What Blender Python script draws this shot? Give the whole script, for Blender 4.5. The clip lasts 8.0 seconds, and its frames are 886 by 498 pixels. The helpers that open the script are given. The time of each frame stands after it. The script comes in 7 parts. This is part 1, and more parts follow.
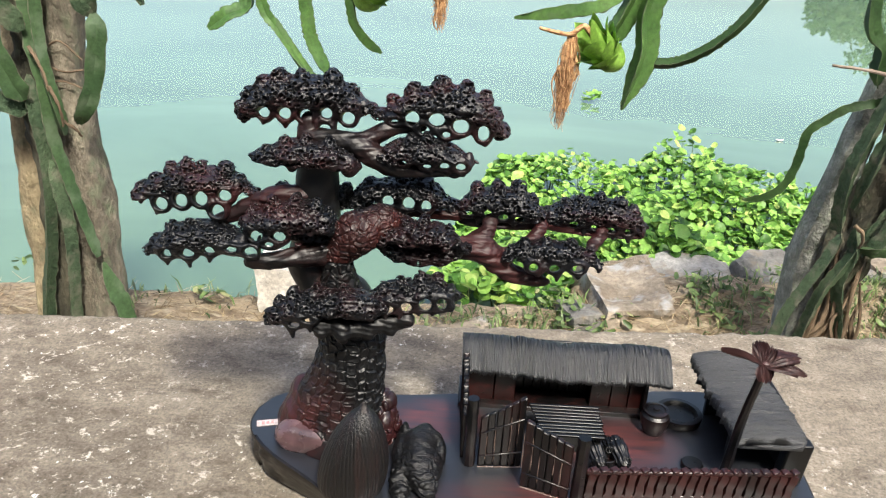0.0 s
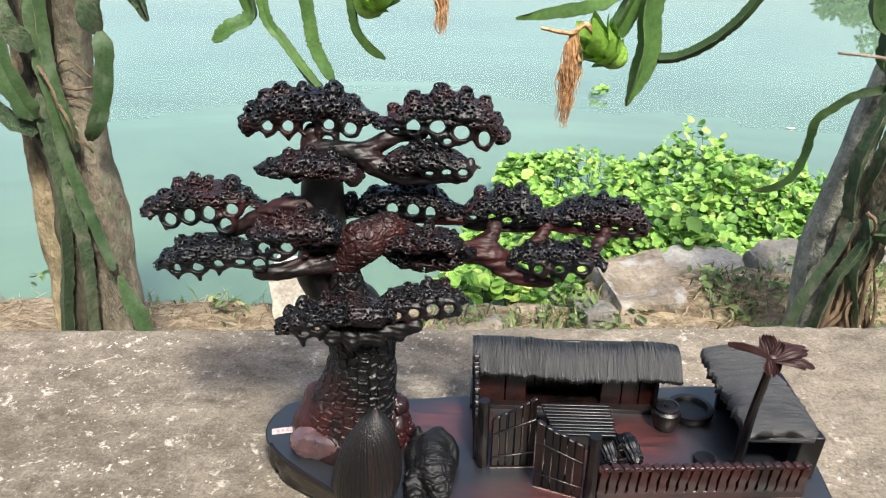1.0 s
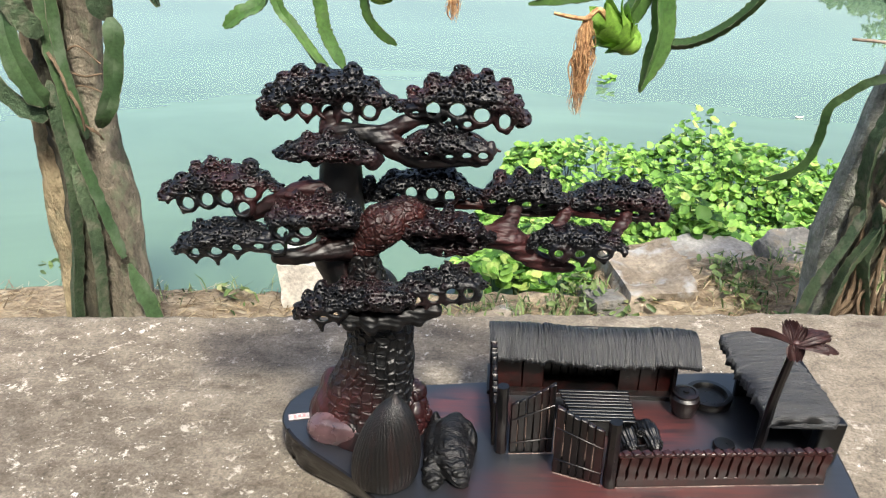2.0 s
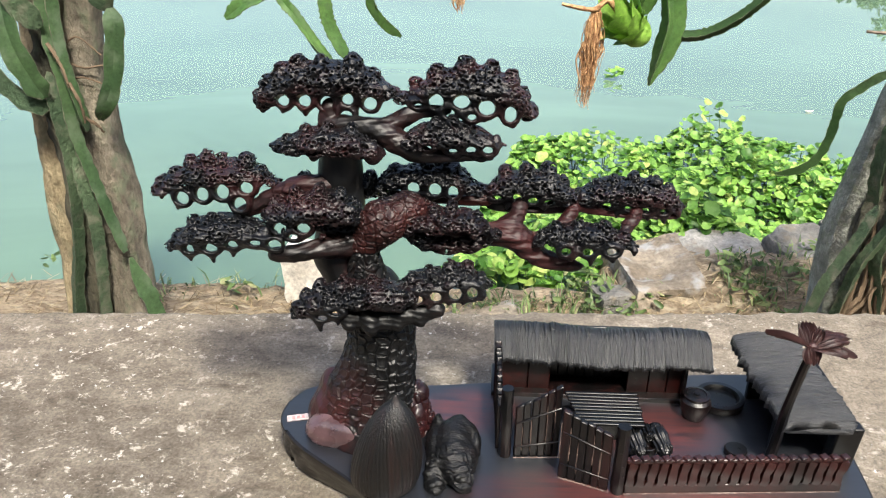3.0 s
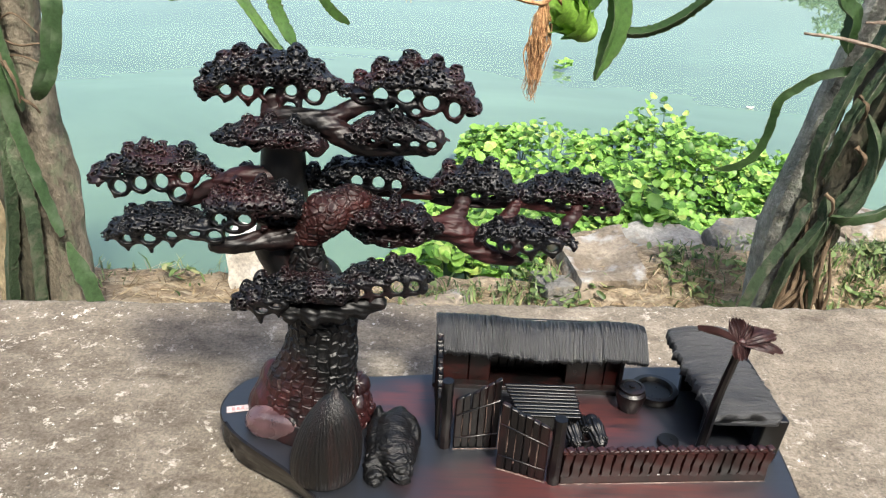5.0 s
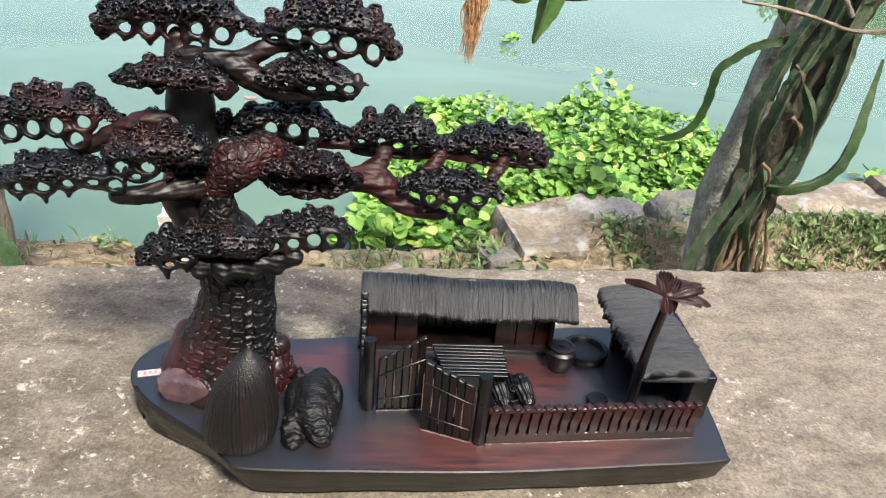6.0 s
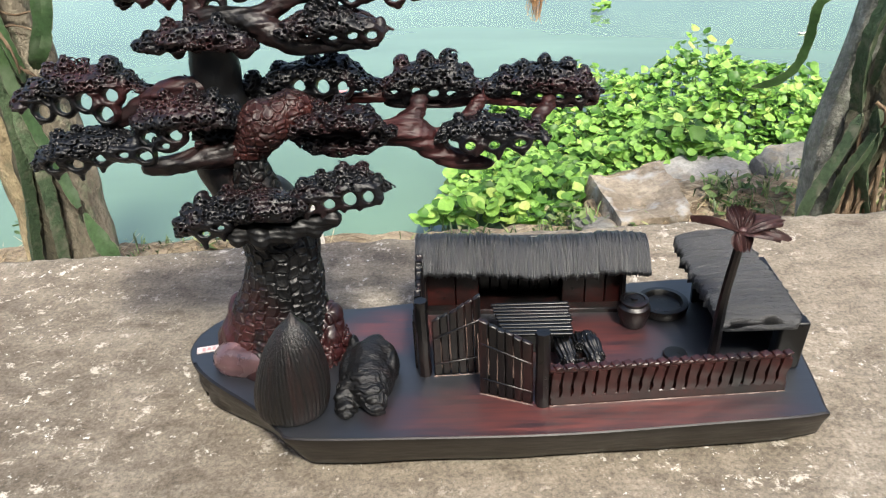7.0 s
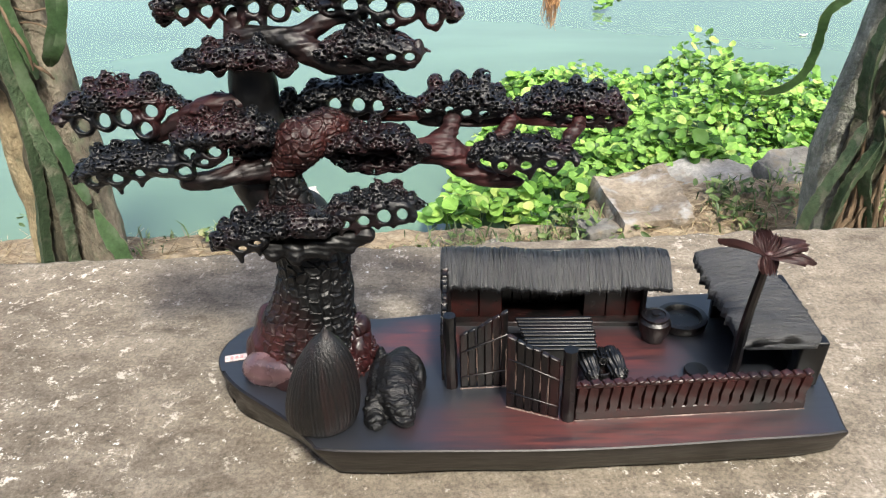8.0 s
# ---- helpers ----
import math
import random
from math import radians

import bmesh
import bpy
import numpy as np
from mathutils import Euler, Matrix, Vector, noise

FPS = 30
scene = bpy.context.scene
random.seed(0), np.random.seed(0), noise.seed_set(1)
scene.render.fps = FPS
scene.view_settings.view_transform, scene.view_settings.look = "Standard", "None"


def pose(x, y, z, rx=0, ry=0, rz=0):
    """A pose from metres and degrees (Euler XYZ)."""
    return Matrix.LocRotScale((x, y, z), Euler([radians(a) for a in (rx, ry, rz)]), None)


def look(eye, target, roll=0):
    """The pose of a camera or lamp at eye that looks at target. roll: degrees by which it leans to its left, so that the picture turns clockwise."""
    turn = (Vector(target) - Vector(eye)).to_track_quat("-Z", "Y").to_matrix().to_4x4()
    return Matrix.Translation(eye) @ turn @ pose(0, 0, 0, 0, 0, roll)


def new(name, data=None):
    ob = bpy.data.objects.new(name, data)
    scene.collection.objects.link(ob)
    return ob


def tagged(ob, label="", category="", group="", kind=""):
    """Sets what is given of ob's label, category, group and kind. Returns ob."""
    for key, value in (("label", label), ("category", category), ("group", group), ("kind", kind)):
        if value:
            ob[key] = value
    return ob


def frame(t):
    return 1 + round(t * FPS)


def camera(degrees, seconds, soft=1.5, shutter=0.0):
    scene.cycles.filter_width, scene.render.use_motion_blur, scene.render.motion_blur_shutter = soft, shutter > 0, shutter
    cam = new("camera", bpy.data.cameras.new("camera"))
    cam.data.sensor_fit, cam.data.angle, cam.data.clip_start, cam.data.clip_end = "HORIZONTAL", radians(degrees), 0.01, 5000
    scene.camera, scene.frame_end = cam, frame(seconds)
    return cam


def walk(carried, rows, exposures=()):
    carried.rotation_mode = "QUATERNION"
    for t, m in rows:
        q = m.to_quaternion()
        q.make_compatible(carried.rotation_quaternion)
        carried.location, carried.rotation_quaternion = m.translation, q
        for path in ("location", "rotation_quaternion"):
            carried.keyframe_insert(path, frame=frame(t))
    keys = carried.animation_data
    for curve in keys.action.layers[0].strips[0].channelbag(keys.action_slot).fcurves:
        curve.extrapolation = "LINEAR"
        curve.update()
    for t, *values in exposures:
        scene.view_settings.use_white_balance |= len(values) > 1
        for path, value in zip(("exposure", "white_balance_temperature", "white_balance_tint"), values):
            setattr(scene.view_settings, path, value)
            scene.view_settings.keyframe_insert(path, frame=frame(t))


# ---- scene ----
cam = camera(58.6, 8.0, soft=1.2)
PATH = [
    (0, (0.054, 0.043, 0.562), (0.033, 1.852, -0.291), 3.1),
    (0.5, (0.06, 0.039, 0.565), (0.019, 1.85, -0.285), 1.9),
    (1, (0.062, 0.038, 0.57), (0.005, 1.845, -0.284), 0.6),
    (1.5, (0.053, 0.039, 0.569), (-0.018, 1.837, -0.304), 0.4),
    (2.8, (0.047, 0.056, 0.553), (-0.013, 1.851, -0.327), 0.7),
    (3, (0.05, 0.064, 0.555), (-0.032, 1.852, -0.336), 0.5),
    (3.5, (0.055, 0.075, 0.553), (-0.022, 1.856, -0.353), 0.1),
    (4, (0.061, 0.083, 0.553), (-0.01, 1.862, -0.359), -0.6),
    (4.2, (0.064, 0.085, 0.555), (-0.006, 1.864, -0.356), -0.8),
    (5.3, (0.041, 0.059, 0.563), (0.165, 1.827, -0.362), 6.0),
    (5.5, (0.032, 0.06, 0.563), (0.183, 1.817, -0.38), 7.5),
    (6, (0.082, 0.079, 0.53), (0.259, 1.826, -0.426), 5.1),
    (6.5, (0.102, 0.096, 0.492), (0.193, 1.836, -0.489), 0.9),
    (7, (0.137, 0.101, 0.486), (0.034, 1.836, -0.502), -3.3),
    (7.5, (0.1, 0.093, 0.505), (-0.075, 1.827, -0.476), -4.1),
    (8, (0.108, 0.099, 0.511), (0.02, 1.825, -0.495), -2.2),
]
walk(cam, [(t, look(eye, target, roll)) for t, eye, target, roll in PATH], [(0.0, 1.17), (8.0, 1.17)])

# ---- light ----
SUN_FROM = Vector((0.27, -0.72, 1.0)).normalized()
world = bpy.data.worlds.new("sky")
scene.world = world
world.use_nodes = True
wn = world.node_tree
sky = wn.nodes.new("ShaderNodeTexSky")
sky.sky_type = "NISHITA"
sky.sun_disc = False
sky.sun_elevation = math.asin(SUN_FROM.z)
sky.sun_rotation = math.atan2(SUN_FROM.x, SUN_FROM.y)
sky.air_density, sky.dust_density, sky.ozone_density = 1.0, 5.0, 0.85
wn.links.new(sky.outputs[0], wn.nodes["Background"].inputs[0])
wn.nodes["Background"].inputs[1].default_value = 0.15
sun = new("sun", bpy.data.lights.new("sun", "SUN"))
sun.data.energy, sun.data.angle, sun.data.color = 2.75, radians(7.0), (1.0, 0.97, 0.86)
sun.matrix_world = look(SUN_FROM * 8, (0, 0, 0))

# ---- materials ----


def material(name, rough=0.5, metal=0.0, spec=0.5):
    m = bpy.data.materials.new(name)
    m.use_nodes = True
    b = m.node_tree.nodes["Principled BSDF"]
    b.inputs["Roughness"].default_value = rough
    b.inputs["Metallic"].default_value = metal
    b.inputs["Specular IOR Level"].default_value = spec
    return m, m.node_tree, b


def coords(nt, scale=(1, 1, 1), kind="Object"):
    tc = nt.nodes.new("ShaderNodeTexCoord")
    mp = nt.nodes.new("ShaderNodeMapping")
    mp.inputs["Scale"].default_value = scale
    nt.links.new(tc.outputs[kind], mp.inputs["Vector"])
    return mp.outputs[0]


def noise_node(nt, vec, scale, detail=4.0, rough=0.55, distort=0.0):
    n = nt.nodes.new("ShaderNodeTexNoise")
    n.inputs["Scale"].default_value = scale
    n.inputs["Detail"].default_value = detail
    n.inputs["Roughness"].default_value = rough
    n.inputs["Distortion"].default_value = distort
    nt.links.new(vec, n.inputs["Vector"])
    return n.outputs["Fac"]


def ramp(nt, fac, stops):
    r = nt.nodes.new("ShaderNodeValToRGB")
    e = r.color_ramp.elements
    while len(e) < len(stops):
        e.new(0.5)
    for el, (pos, col) in zip(e, stops):
        el.position = pos
        el.color = (*col, 1) if len(col) == 3 else (col[0], col[0], col[0], 1)
    nt.links.new(fac, r.inputs[0])
    return r.outputs[0]


def blend(nt, fac, a, b, mode="MIX"):
    n = nt.nodes.new("ShaderNodeMix")
    n.data_type, n.blend_type = "RGBA", mode
    for sock, v in ((n.inputs[0], fac), (n.inputs[6], a), (n.inputs[7], b)):
        if hasattr(v, "node"):
            nt.links.new(v, sock)
        elif isinstance(v, tuple):
            sock.default_value = (*v, 1)
        else:
            sock.default_value = v
    return n.outputs[2]


def relief(nt, b, height, strength, distance):
    n = nt.nodes.new("ShaderNodeBump")
    n.inputs["Strength"].default_value = strength
    n.inputs["Distance"].default_value = distance
    nt.links.new(height, n.inputs["Height"])
    nt.links.new(n.outputs[0], b.inputs["Normal"])


def ellipsoid(nt, centre, radii):
    """1 at the centre of an ellipsoid of the object's space, falling to 0 at its skin."""
    tc = nt.nodes.new("ShaderNodeTexCoord")
    mp = nt.nodes.new("ShaderNodeMapping")
    mp.inputs["Scale"].default_value = tuple(1 / r if r else 0.0 for r in radii)
    mp.inputs["Location"].default_value = tuple(-c / r if r else 0.0 for c, r in zip(centre, radii))
    gr = nt.nodes.new("ShaderNodeTexGradient")
    gr.gradient_type = "SPHERICAL"
    nt.links.new(tc.outputs["Object"], mp.inputs["Vector"])
    nt.links.new(mp.outputs[0], gr.inputs[0])
    return gr.outputs["Fac"]


def two_scale(name, dark, light, coarse, fine, rough, bump=0.3, depth=0.002, spec=0.5, stretch=(1, 1, 1), third=None, rough_var=0.1):
    """A surface with broad patches, fine grain and relief."""
    m, nt, b = material(name, rough, spec=spec)
    v = coords(nt, stretch)
    big, small = noise_node(nt, v, coarse, 5), noise_node(nt, v, fine, 6, 0.65)
    c = ramp(nt, big, [(0.32, dark), (0.68, light)])
    g = ramp(nt, small, [(0.3, (0.62,)), (0.7, (1.25,))])
    c = blend(nt, 1.0, c, g, "MULTIPLY")
    if third:
        c = blend(nt, ramp(nt, noise_node(nt, v, coarse * 2.3, 4), [(0.52, (0.0,)), (0.68, (1.0,))]), c, third)
    nt.links.new(c, b.inputs["Base Color"])
    nt.links.new(ramp(nt, small, [(0.2, (max(rough - rough_var, 0),)), (0.8, (min(rough + rough_var, 1),))]), b.inputs["Roughness"])
    relief(nt, b, small, bump, depth)
    return m


def lacquer(name, black, red, amount, rough, grain, stretch=(1, 1, 1), bump=0.15, spec=0.22, worn=()):
    """Dark lacquered rosewood: black with redder wood showing in patches, most of all in worn places."""
    rough *= 0.80
    m, nt, b = material(name, rough, spec=min(spec * 1.55, 1.0))
    v = coords(nt, stretch)
    patch = noise_node(nt, v, 16, 4, 0.6, 0.4)
    fine = noise_node(nt, v, grain, 5, 0.6)
    mask = blend(nt, 1.0, ramp(nt, patch, [(0.62 - amount, (0.0,)), (0.82 - amount * 0.7, (1.0,))]), ramp(nt, fine, [(0.25, (0.25,)), (0.7, (1.0,))]), "MULTIPLY")
    for cx, cy, cz, rx, ry, rz in worn:
        near = ellipsoid(nt, (cx, cy, cz), (rx, ry, rz))
        mask = blend(nt, 1.0, mask, blend(nt, 1.0, ramp(nt, near, [(0.0, (0.0,)), (0.7, (1.0,))]), ramp(nt, noise_node(nt, v, 45, 5, 0.65, 0.5), [(0.36, (0.1,)), (0.64, (1.0,))]), "MULTIPLY"), "LIGHTEN")
    black, red = tuple(c * 0.22 for c in black), tuple(c * 0.46 for c in red)
    nt.links.new(blend(nt, mask, black, red), b.inputs["Base Color"])
    nt.links.new(ramp(nt, fine, [(0.2, (rough - 0.1,)), (0.8, (rough + 0.14,))]), b.inputs["Roughness"])
    relief(nt, b, fine, bump, 0.001)
    return m


M_FOLIAGE = lacquer("carved foliage", (0.0090, 0.0105, 0.0150), (0.080, 0.024, 0.024), 0.12, 0.44, 520, bump=0.6, spec=0.27)
M_FOLIAGERED = lacquer("red-brown carved foliage", (0.0095, 0.0100, 0.0135), (0.120, 0.029, 0.028), 0.145, 0.46, 520, bump=0.6, spec=0.28)
M_TRUNK = lacquer("carved bark", (0.0090, 0.0095, 0.0110), (0.096, 0.0205, 0.0190), 0.05, 0.54, 180, bump=0.5, spec=0.32, worn=((-0.090, 0.650, 0.075, 0.070, 0.09, 0.090),))
M_BRANCH = lacquer("polished branch", (0.012, 0.010, 0.0105), (0.070, 0.020, 0.018), 0.13, 0.52, 170, bump=0.6, spec=0.24)
M_REDWOOD = lacquer("red carved wood", (0.018, 0.010, 0.010), (0.11, 0.023, 0.019), 0.27, 0.56, 170, bump=0.6, spec=0.24)


M_REDBRANCH = lacquer("dusky red branch wood", (0.016, 0.010, 0.011), (0.112, 0.0235, 0.0245), 0.20, 0.62, 150, stretch=(0.5, 1.2, 1.6), bump=0.6, spec=0.24)
M_REDROOT = lacquer("red root wood", (0.028, 0.0115, 0.0135), (0.125, 0.027, 0.028), 0.30, 0.46, 90, bump=0.6, spec=0.36)
M_STEM = lacquer("black stem", (0.0085, 0.0085, 0.0095), (0.06, 0.018, 0.015), 0.02, 0.54, 180, bump=0.6, spec=0.26)


def base_wood():
    m, nt, b = material("base wood", 0.42, spec=1.25)
    v = coords(nt, (0.35, 3.2, 1.0))
    grain = noise_node(nt, v, 60, 5, 0.6)
    area = None
    for cx, cy, rx, ry in ((0.215, 0.590, 0.19, 0.055), (0.225, 0.69, 0.085, 0.05), (0.050, 0.712, 0.060, 0.042)):
        near = ellipsoid(nt, (cx, cy, 0), (rx, ry, 0))
        area = near if area is None else blend(nt, 1.0, area, near, "LIGHTEN")
    worn = blend(nt, 1.0, ramp(nt, area, [(0.02, (0.0,)), (0.55, (1.0,))]), ramp(nt, grain, [(0.34, (0.12,)), (0.68, (1.0,))]), "MULTIPLY")
    nt.links.new(blend(nt, worn, (0.0088, 0.0102, 0.0138), (0.098, 0.0210, 0.0165)), b.inputs["Base Color"])
    nt.links.new(ramp(nt, grain, [(0.2, (0.31,)), (0.8, (0.48,))]), b.inputs["Roughness"])
    relief(nt, b, grain, 0.08, 0.001)
    return m


M_BASE = base_wood()
M_PANEL = lacquer("red-black wall panels", (0.016, 0.007, 0.007), (0.085, 0.015, 0.012), 0.28, 0.40, 120, stretch=(1, 1, 2.0), spec=0.16)
M_BASESIDE = lacquer("base side wood", (0.011, 0.0108, 0.011), (0.028, 0.018, 0.013), 0.25, 0.46, 90, stretch=(0.5, 1.5, 3.0), bump=0.2, spec=0.30)
M_BOARD = lacquer("dark boards", (0.011, 0.0095, 0.010), (0.055, 0.015, 0.013), 0.15, 0.42, 150, stretch=(3, 3, 0.6), bump=0.4, spec=0.32)
M_FENCE = lacquer("fence wood", (0.016, 0.0085, 0.0085), (0.080, 0.018, 0.016), 0.30, 0.46, 160, stretch=(2, 2, 0.8), spec=0.36)
M_THATCH = two_scale("carved thatch", (0.0115, 0.0128, 0.0160), (0.032, 0.0340, 0.0395), 30, 420, 0.40, 1.0, 0.0036, 1.1, (2.4, 0.20, 0.20))
M_THATCHSIDE = two_scale("carved cross thatch", (0.013, 0.0142, 0.0172), (0.030, 0.0315, 0.036), 30, 420, 0.44, 1.0, 0.0032, 1.05, (0.22, 2.2, 0.6))
M_BLACKWOOD = lacquer("black wood", (0.010, 0.010, 0.011), (0.026, 0.012, 0.0115), 0.14, 0.40, 160, spec=0.30)
M_HAY = lacquer("haystack wood", (0.016, 0.0140, 0.0142), (0.054, 0.020, 0.0175), 0.13, 0.52, 120, stretch=(5, 5, 0.25), bump=1.0, spec=0.36)
M_LUMP = lacquer("grooved black wood", (0.013, 0.0135, 0.0155), (0.026, 0.012, 0.0115), 0.08, 0.54, 230, stretch=(0.6, 2.6, 2.0), bump=1.0, spec=0.26)
M_BOULDER = lacquer("polished boulder", (0.125, 0.056, 0.060), (0.34, 0.190, 0.200), 0.32, 0.30, 50, bump=0.1, spec=0.6)
M_PALM = lacquer("palm crown wood", (0.070, 0.030, 0.031), (0.21, 0.080, 0.074), 0.36, 0.56, 200, bump=0.6, spec=0.34)
M_EDGE = two_scale("bare edge line", (0.06, 0.035, 0.03), (0.24, 0.17, 0.14), 120, 400, 0.5)
M_STICKER = two_scale("paper sticker", (0.46, 0.38, 0.38), (0.54, 0.47, 0.46), 40, 300, 0.6, 0.1)
M_PINK = two_scale("pink print", (0.48, 0.20, 0.21), (0.56, 0.28, 0.28), 300, 900, 0.6, 0.1)


def concrete():
    m, nt, b = material("weathered concrete", 0.9, spec=0.25)
    v = coords(nt)
    v2 = coords(nt, (1.0, 1.7, 1.0))
    broad = noise_node(nt, v, 2.6, 5, 0.6, 0.3)
    mid = noise_node(nt, v2, 17, 8, 0.72, 0.3)
    grit = noise_node(nt, v, 260, 5, 0.8)
    c = ramp(nt, mid, [(0.32, (0.085, 0.069, 0.052)), (0.45, (0.190, 0.161, 0.125)), (0.57, (0.268, 0.230, 0.183)), (0.70, (0.36, 0.32, 0.262))])
    c = blend(nt, ramp(nt, broad, [(0.35, (0.0,)), (0.62, (0.45,))]), c, (0.205, 0.172, 0.132))
    dirt = ramp(nt, noise_node(nt, v2, 5.0, 7, 0.72, 0.8), [(0.50, (0.0,)), (0.66, (0.62,))])
    c = blend(nt, dirt, c, (0.148, 0.127, 0.101))
    c = blend(nt, 1.0, c, ramp(nt, grit, [(0.36, (0.58,)), (0.5, (0.97,)), (0.64, (1.30,))]), "MULTIPLY")
    c = blend(nt, 1.0, c, ramp(nt, noise_node(nt, v, 110, 6, 0.7, 0.4), [(0.34, (0.70,)), (0.48, (0.88,)), (0.66, (1.04,))]), "MULTIPLY")
    # oval at the ledge's near left, broken by noise, where the colour is darker
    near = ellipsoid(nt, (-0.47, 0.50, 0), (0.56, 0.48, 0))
    darker_oval = blend(nt, 1.0, ramp(nt, near, [(0.0, (0.0,)), (0.45, (1.0,))]), ramp(nt, noise_node(nt, v, 7.0, 5, 0.65, 0.5), [(0.36, (0.25,)), (0.56, (1.0,))]), "MULTIPLY")
    c = blend(nt, darker_oval, c, blend(nt, 1.0, c, (0.66, 0.65, 0.64), "MULTIPLY"))
    where = ramp(nt, noise_node(nt, v, 4.0, 4), [(0.42, (0.1,)), (0.60, (1.0,))])
    fleck = ramp(nt, noise_node(nt, v, 40, 8, 0.78, 0.25), [(0.565, (0.0,)), (0.62, (1.0,))])
    c = blend(nt, blend(nt, 1.0, fleck, where, "MULTIPLY"), c, (0.56, 0.51, 0.44))
    bright = ramp(nt, noise_node(nt, v, 85, 6, 0.75, 0.15), [(0.62, (0.0,)), (0.655, (1.0,))])
    c = blend(nt, blend(nt, 1.0, bright, where, "MULTIPLY"), c, (0.74, 0.72, 0.68))
    nt.links.new(c, b.inputs["Base Color"])
    hgt = blend(nt, 0.45, mid, grit)
    relief(nt, b, hgt, 0.5, 0.005)
    return m


M_CONCRETE = concrete()
M_SOIL = two_scale("dry soil", (0.17, 0.125, 0.083), (0.43, 0.345, 0.24), 9, 60, 0.95, 1.0, 0.02, 0.2, (1, 2.2, 1), third=(0.46, 0.39, 0.28))
M_ROCK = two_scale("pale bank stone", (0.165, 0.132, 0.098), (0.335, 0.285, 0.222), 7, 60, 0.9, 0.9, 0.014, 0.2, third=(0.35, 0.345, 0.33))
M_ROCKPALE = two_scale("pale grey bank stone", (0.20, 0.19, 0.17), (0.38, 0.37, 0.34), 6, 60, 0.9, 0.7, 0.010, 0.2, third=(0.24, 0.20, 0.155))
M_ROCKGREY = two_scale("grey bank stone", (0.13, 0.125, 0.115), (0.27, 0.26, 0.235), 8, 60, 0.9, 0.9, 0.014, 0.2, third=(0.20, 0.17, 0.13))
M_WHITEBLOCK = two_scale("whitewashed block", (0.55, 0.52, 0.46), (0.75, 0.72, 0.66), 9, 80, 0.9, 0.4, 0.005, 0.2)
M_POST = two_scale("weathered post", (0.115, 0.10, 0.078), (0.33, 0.29, 0.22), 12, 80, 0.95, 1.0, 0.014, 0.1, (1, 1, 0.6), third=(0.15, 0.165, 0.11))
M_POSTTAN = two_scale("tan post", (0.20, 0.16, 0.10), (0.43, 0.35, 0.22), 12, 80, 0.95, 1.0, 0.014, 0.1, (1, 1, 0.6), third=(0.16, 0.155, 0.10))
M_GREYPOST = two_scale("grey concrete post", (0.19, 0.20, 0.17), (0.45, 0.45, 0.39), 24, 110, 0.92, 1.0, 0.016, 0.2, third=(0.24, 0.265, 0.20))
M_ROOT = two_scale("dry roots", (0.07, 0.048, 0.030), (0.20, 0.145, 0.095), 20, 120, 0.9, 0.6, 0.004, 0.2, (1, 1, 0.3))
M_CACTUS = two_scale("cactus stem", (0.036, 0.088, 0.022), (0.085, 0.165, 0.042), 14, 120, 0.42, 0.25, 0.002, 0.30, third=(0.062, 0.105, 0.045))
M_CACTUSDARK = two_scale("old cactus stem", (0.034, 0.062, 0.033), (0.085, 0.125, 0.068), 11, 110, 0.6, 1.0, 0.007, 0.16, third=(0.135, 0.138, 0.098))
M_CACTUSMID = two_scale("dusty cactus stem", (0.026, 0.056, 0.022), (0.058, 0.102, 0.042), 9, 100, 0.55, 0.5, 0.003, 0.2, third=(0.085, 0.120, 0.070))
M_CACTUSGREEN = two_scale("green cactus arm", (0.013, 0.032, 0.010), (0.032, 0.064, 0.020), 12, 120, 0.5, 0.3, 0.002, 0.15)
M_RIMGREEN = two_scale("green cactus rim", (0.030, 0.048, 0.018), (0.07, 0.095, 0.04), 40, 200, 0.7, 0.2)
M_RIM = two_scale("cactus rim", (0.045, 0.058, 0.032), (0.12, 0.125, 0.08), 40, 200, 0.7, 0.2)
M_FRUIT = two_scale("green dragon fruit", (0.23, 0.42, 0.06), (0.29, 0.50, 0.09), 18, 160, 0.42, 0.15, 0.001, 0.45)
M_DRY = two_scale("withered flower", (0.19, 0.085, 0.04), (0.62, 0.38, 0.19), 110, 500, 0.8, 0.4, 0.002, 0.2)
M_OLDBARK = two_scale("old corky stem", (0.034, 0.034, 0.025), (0.135, 0.122, 0.088), 14, 90, 0.95, 1.0, 0.012, 0.1, (1, 1, 0.5), third=(0.075, 0.088, 0.052))
M_STICK = two_scale("dry twig", (0.11, 0.085, 0.065), (0.25, 0.20, 0.16), 30, 200, 0.85, 0.4, 0.002, 0.2)


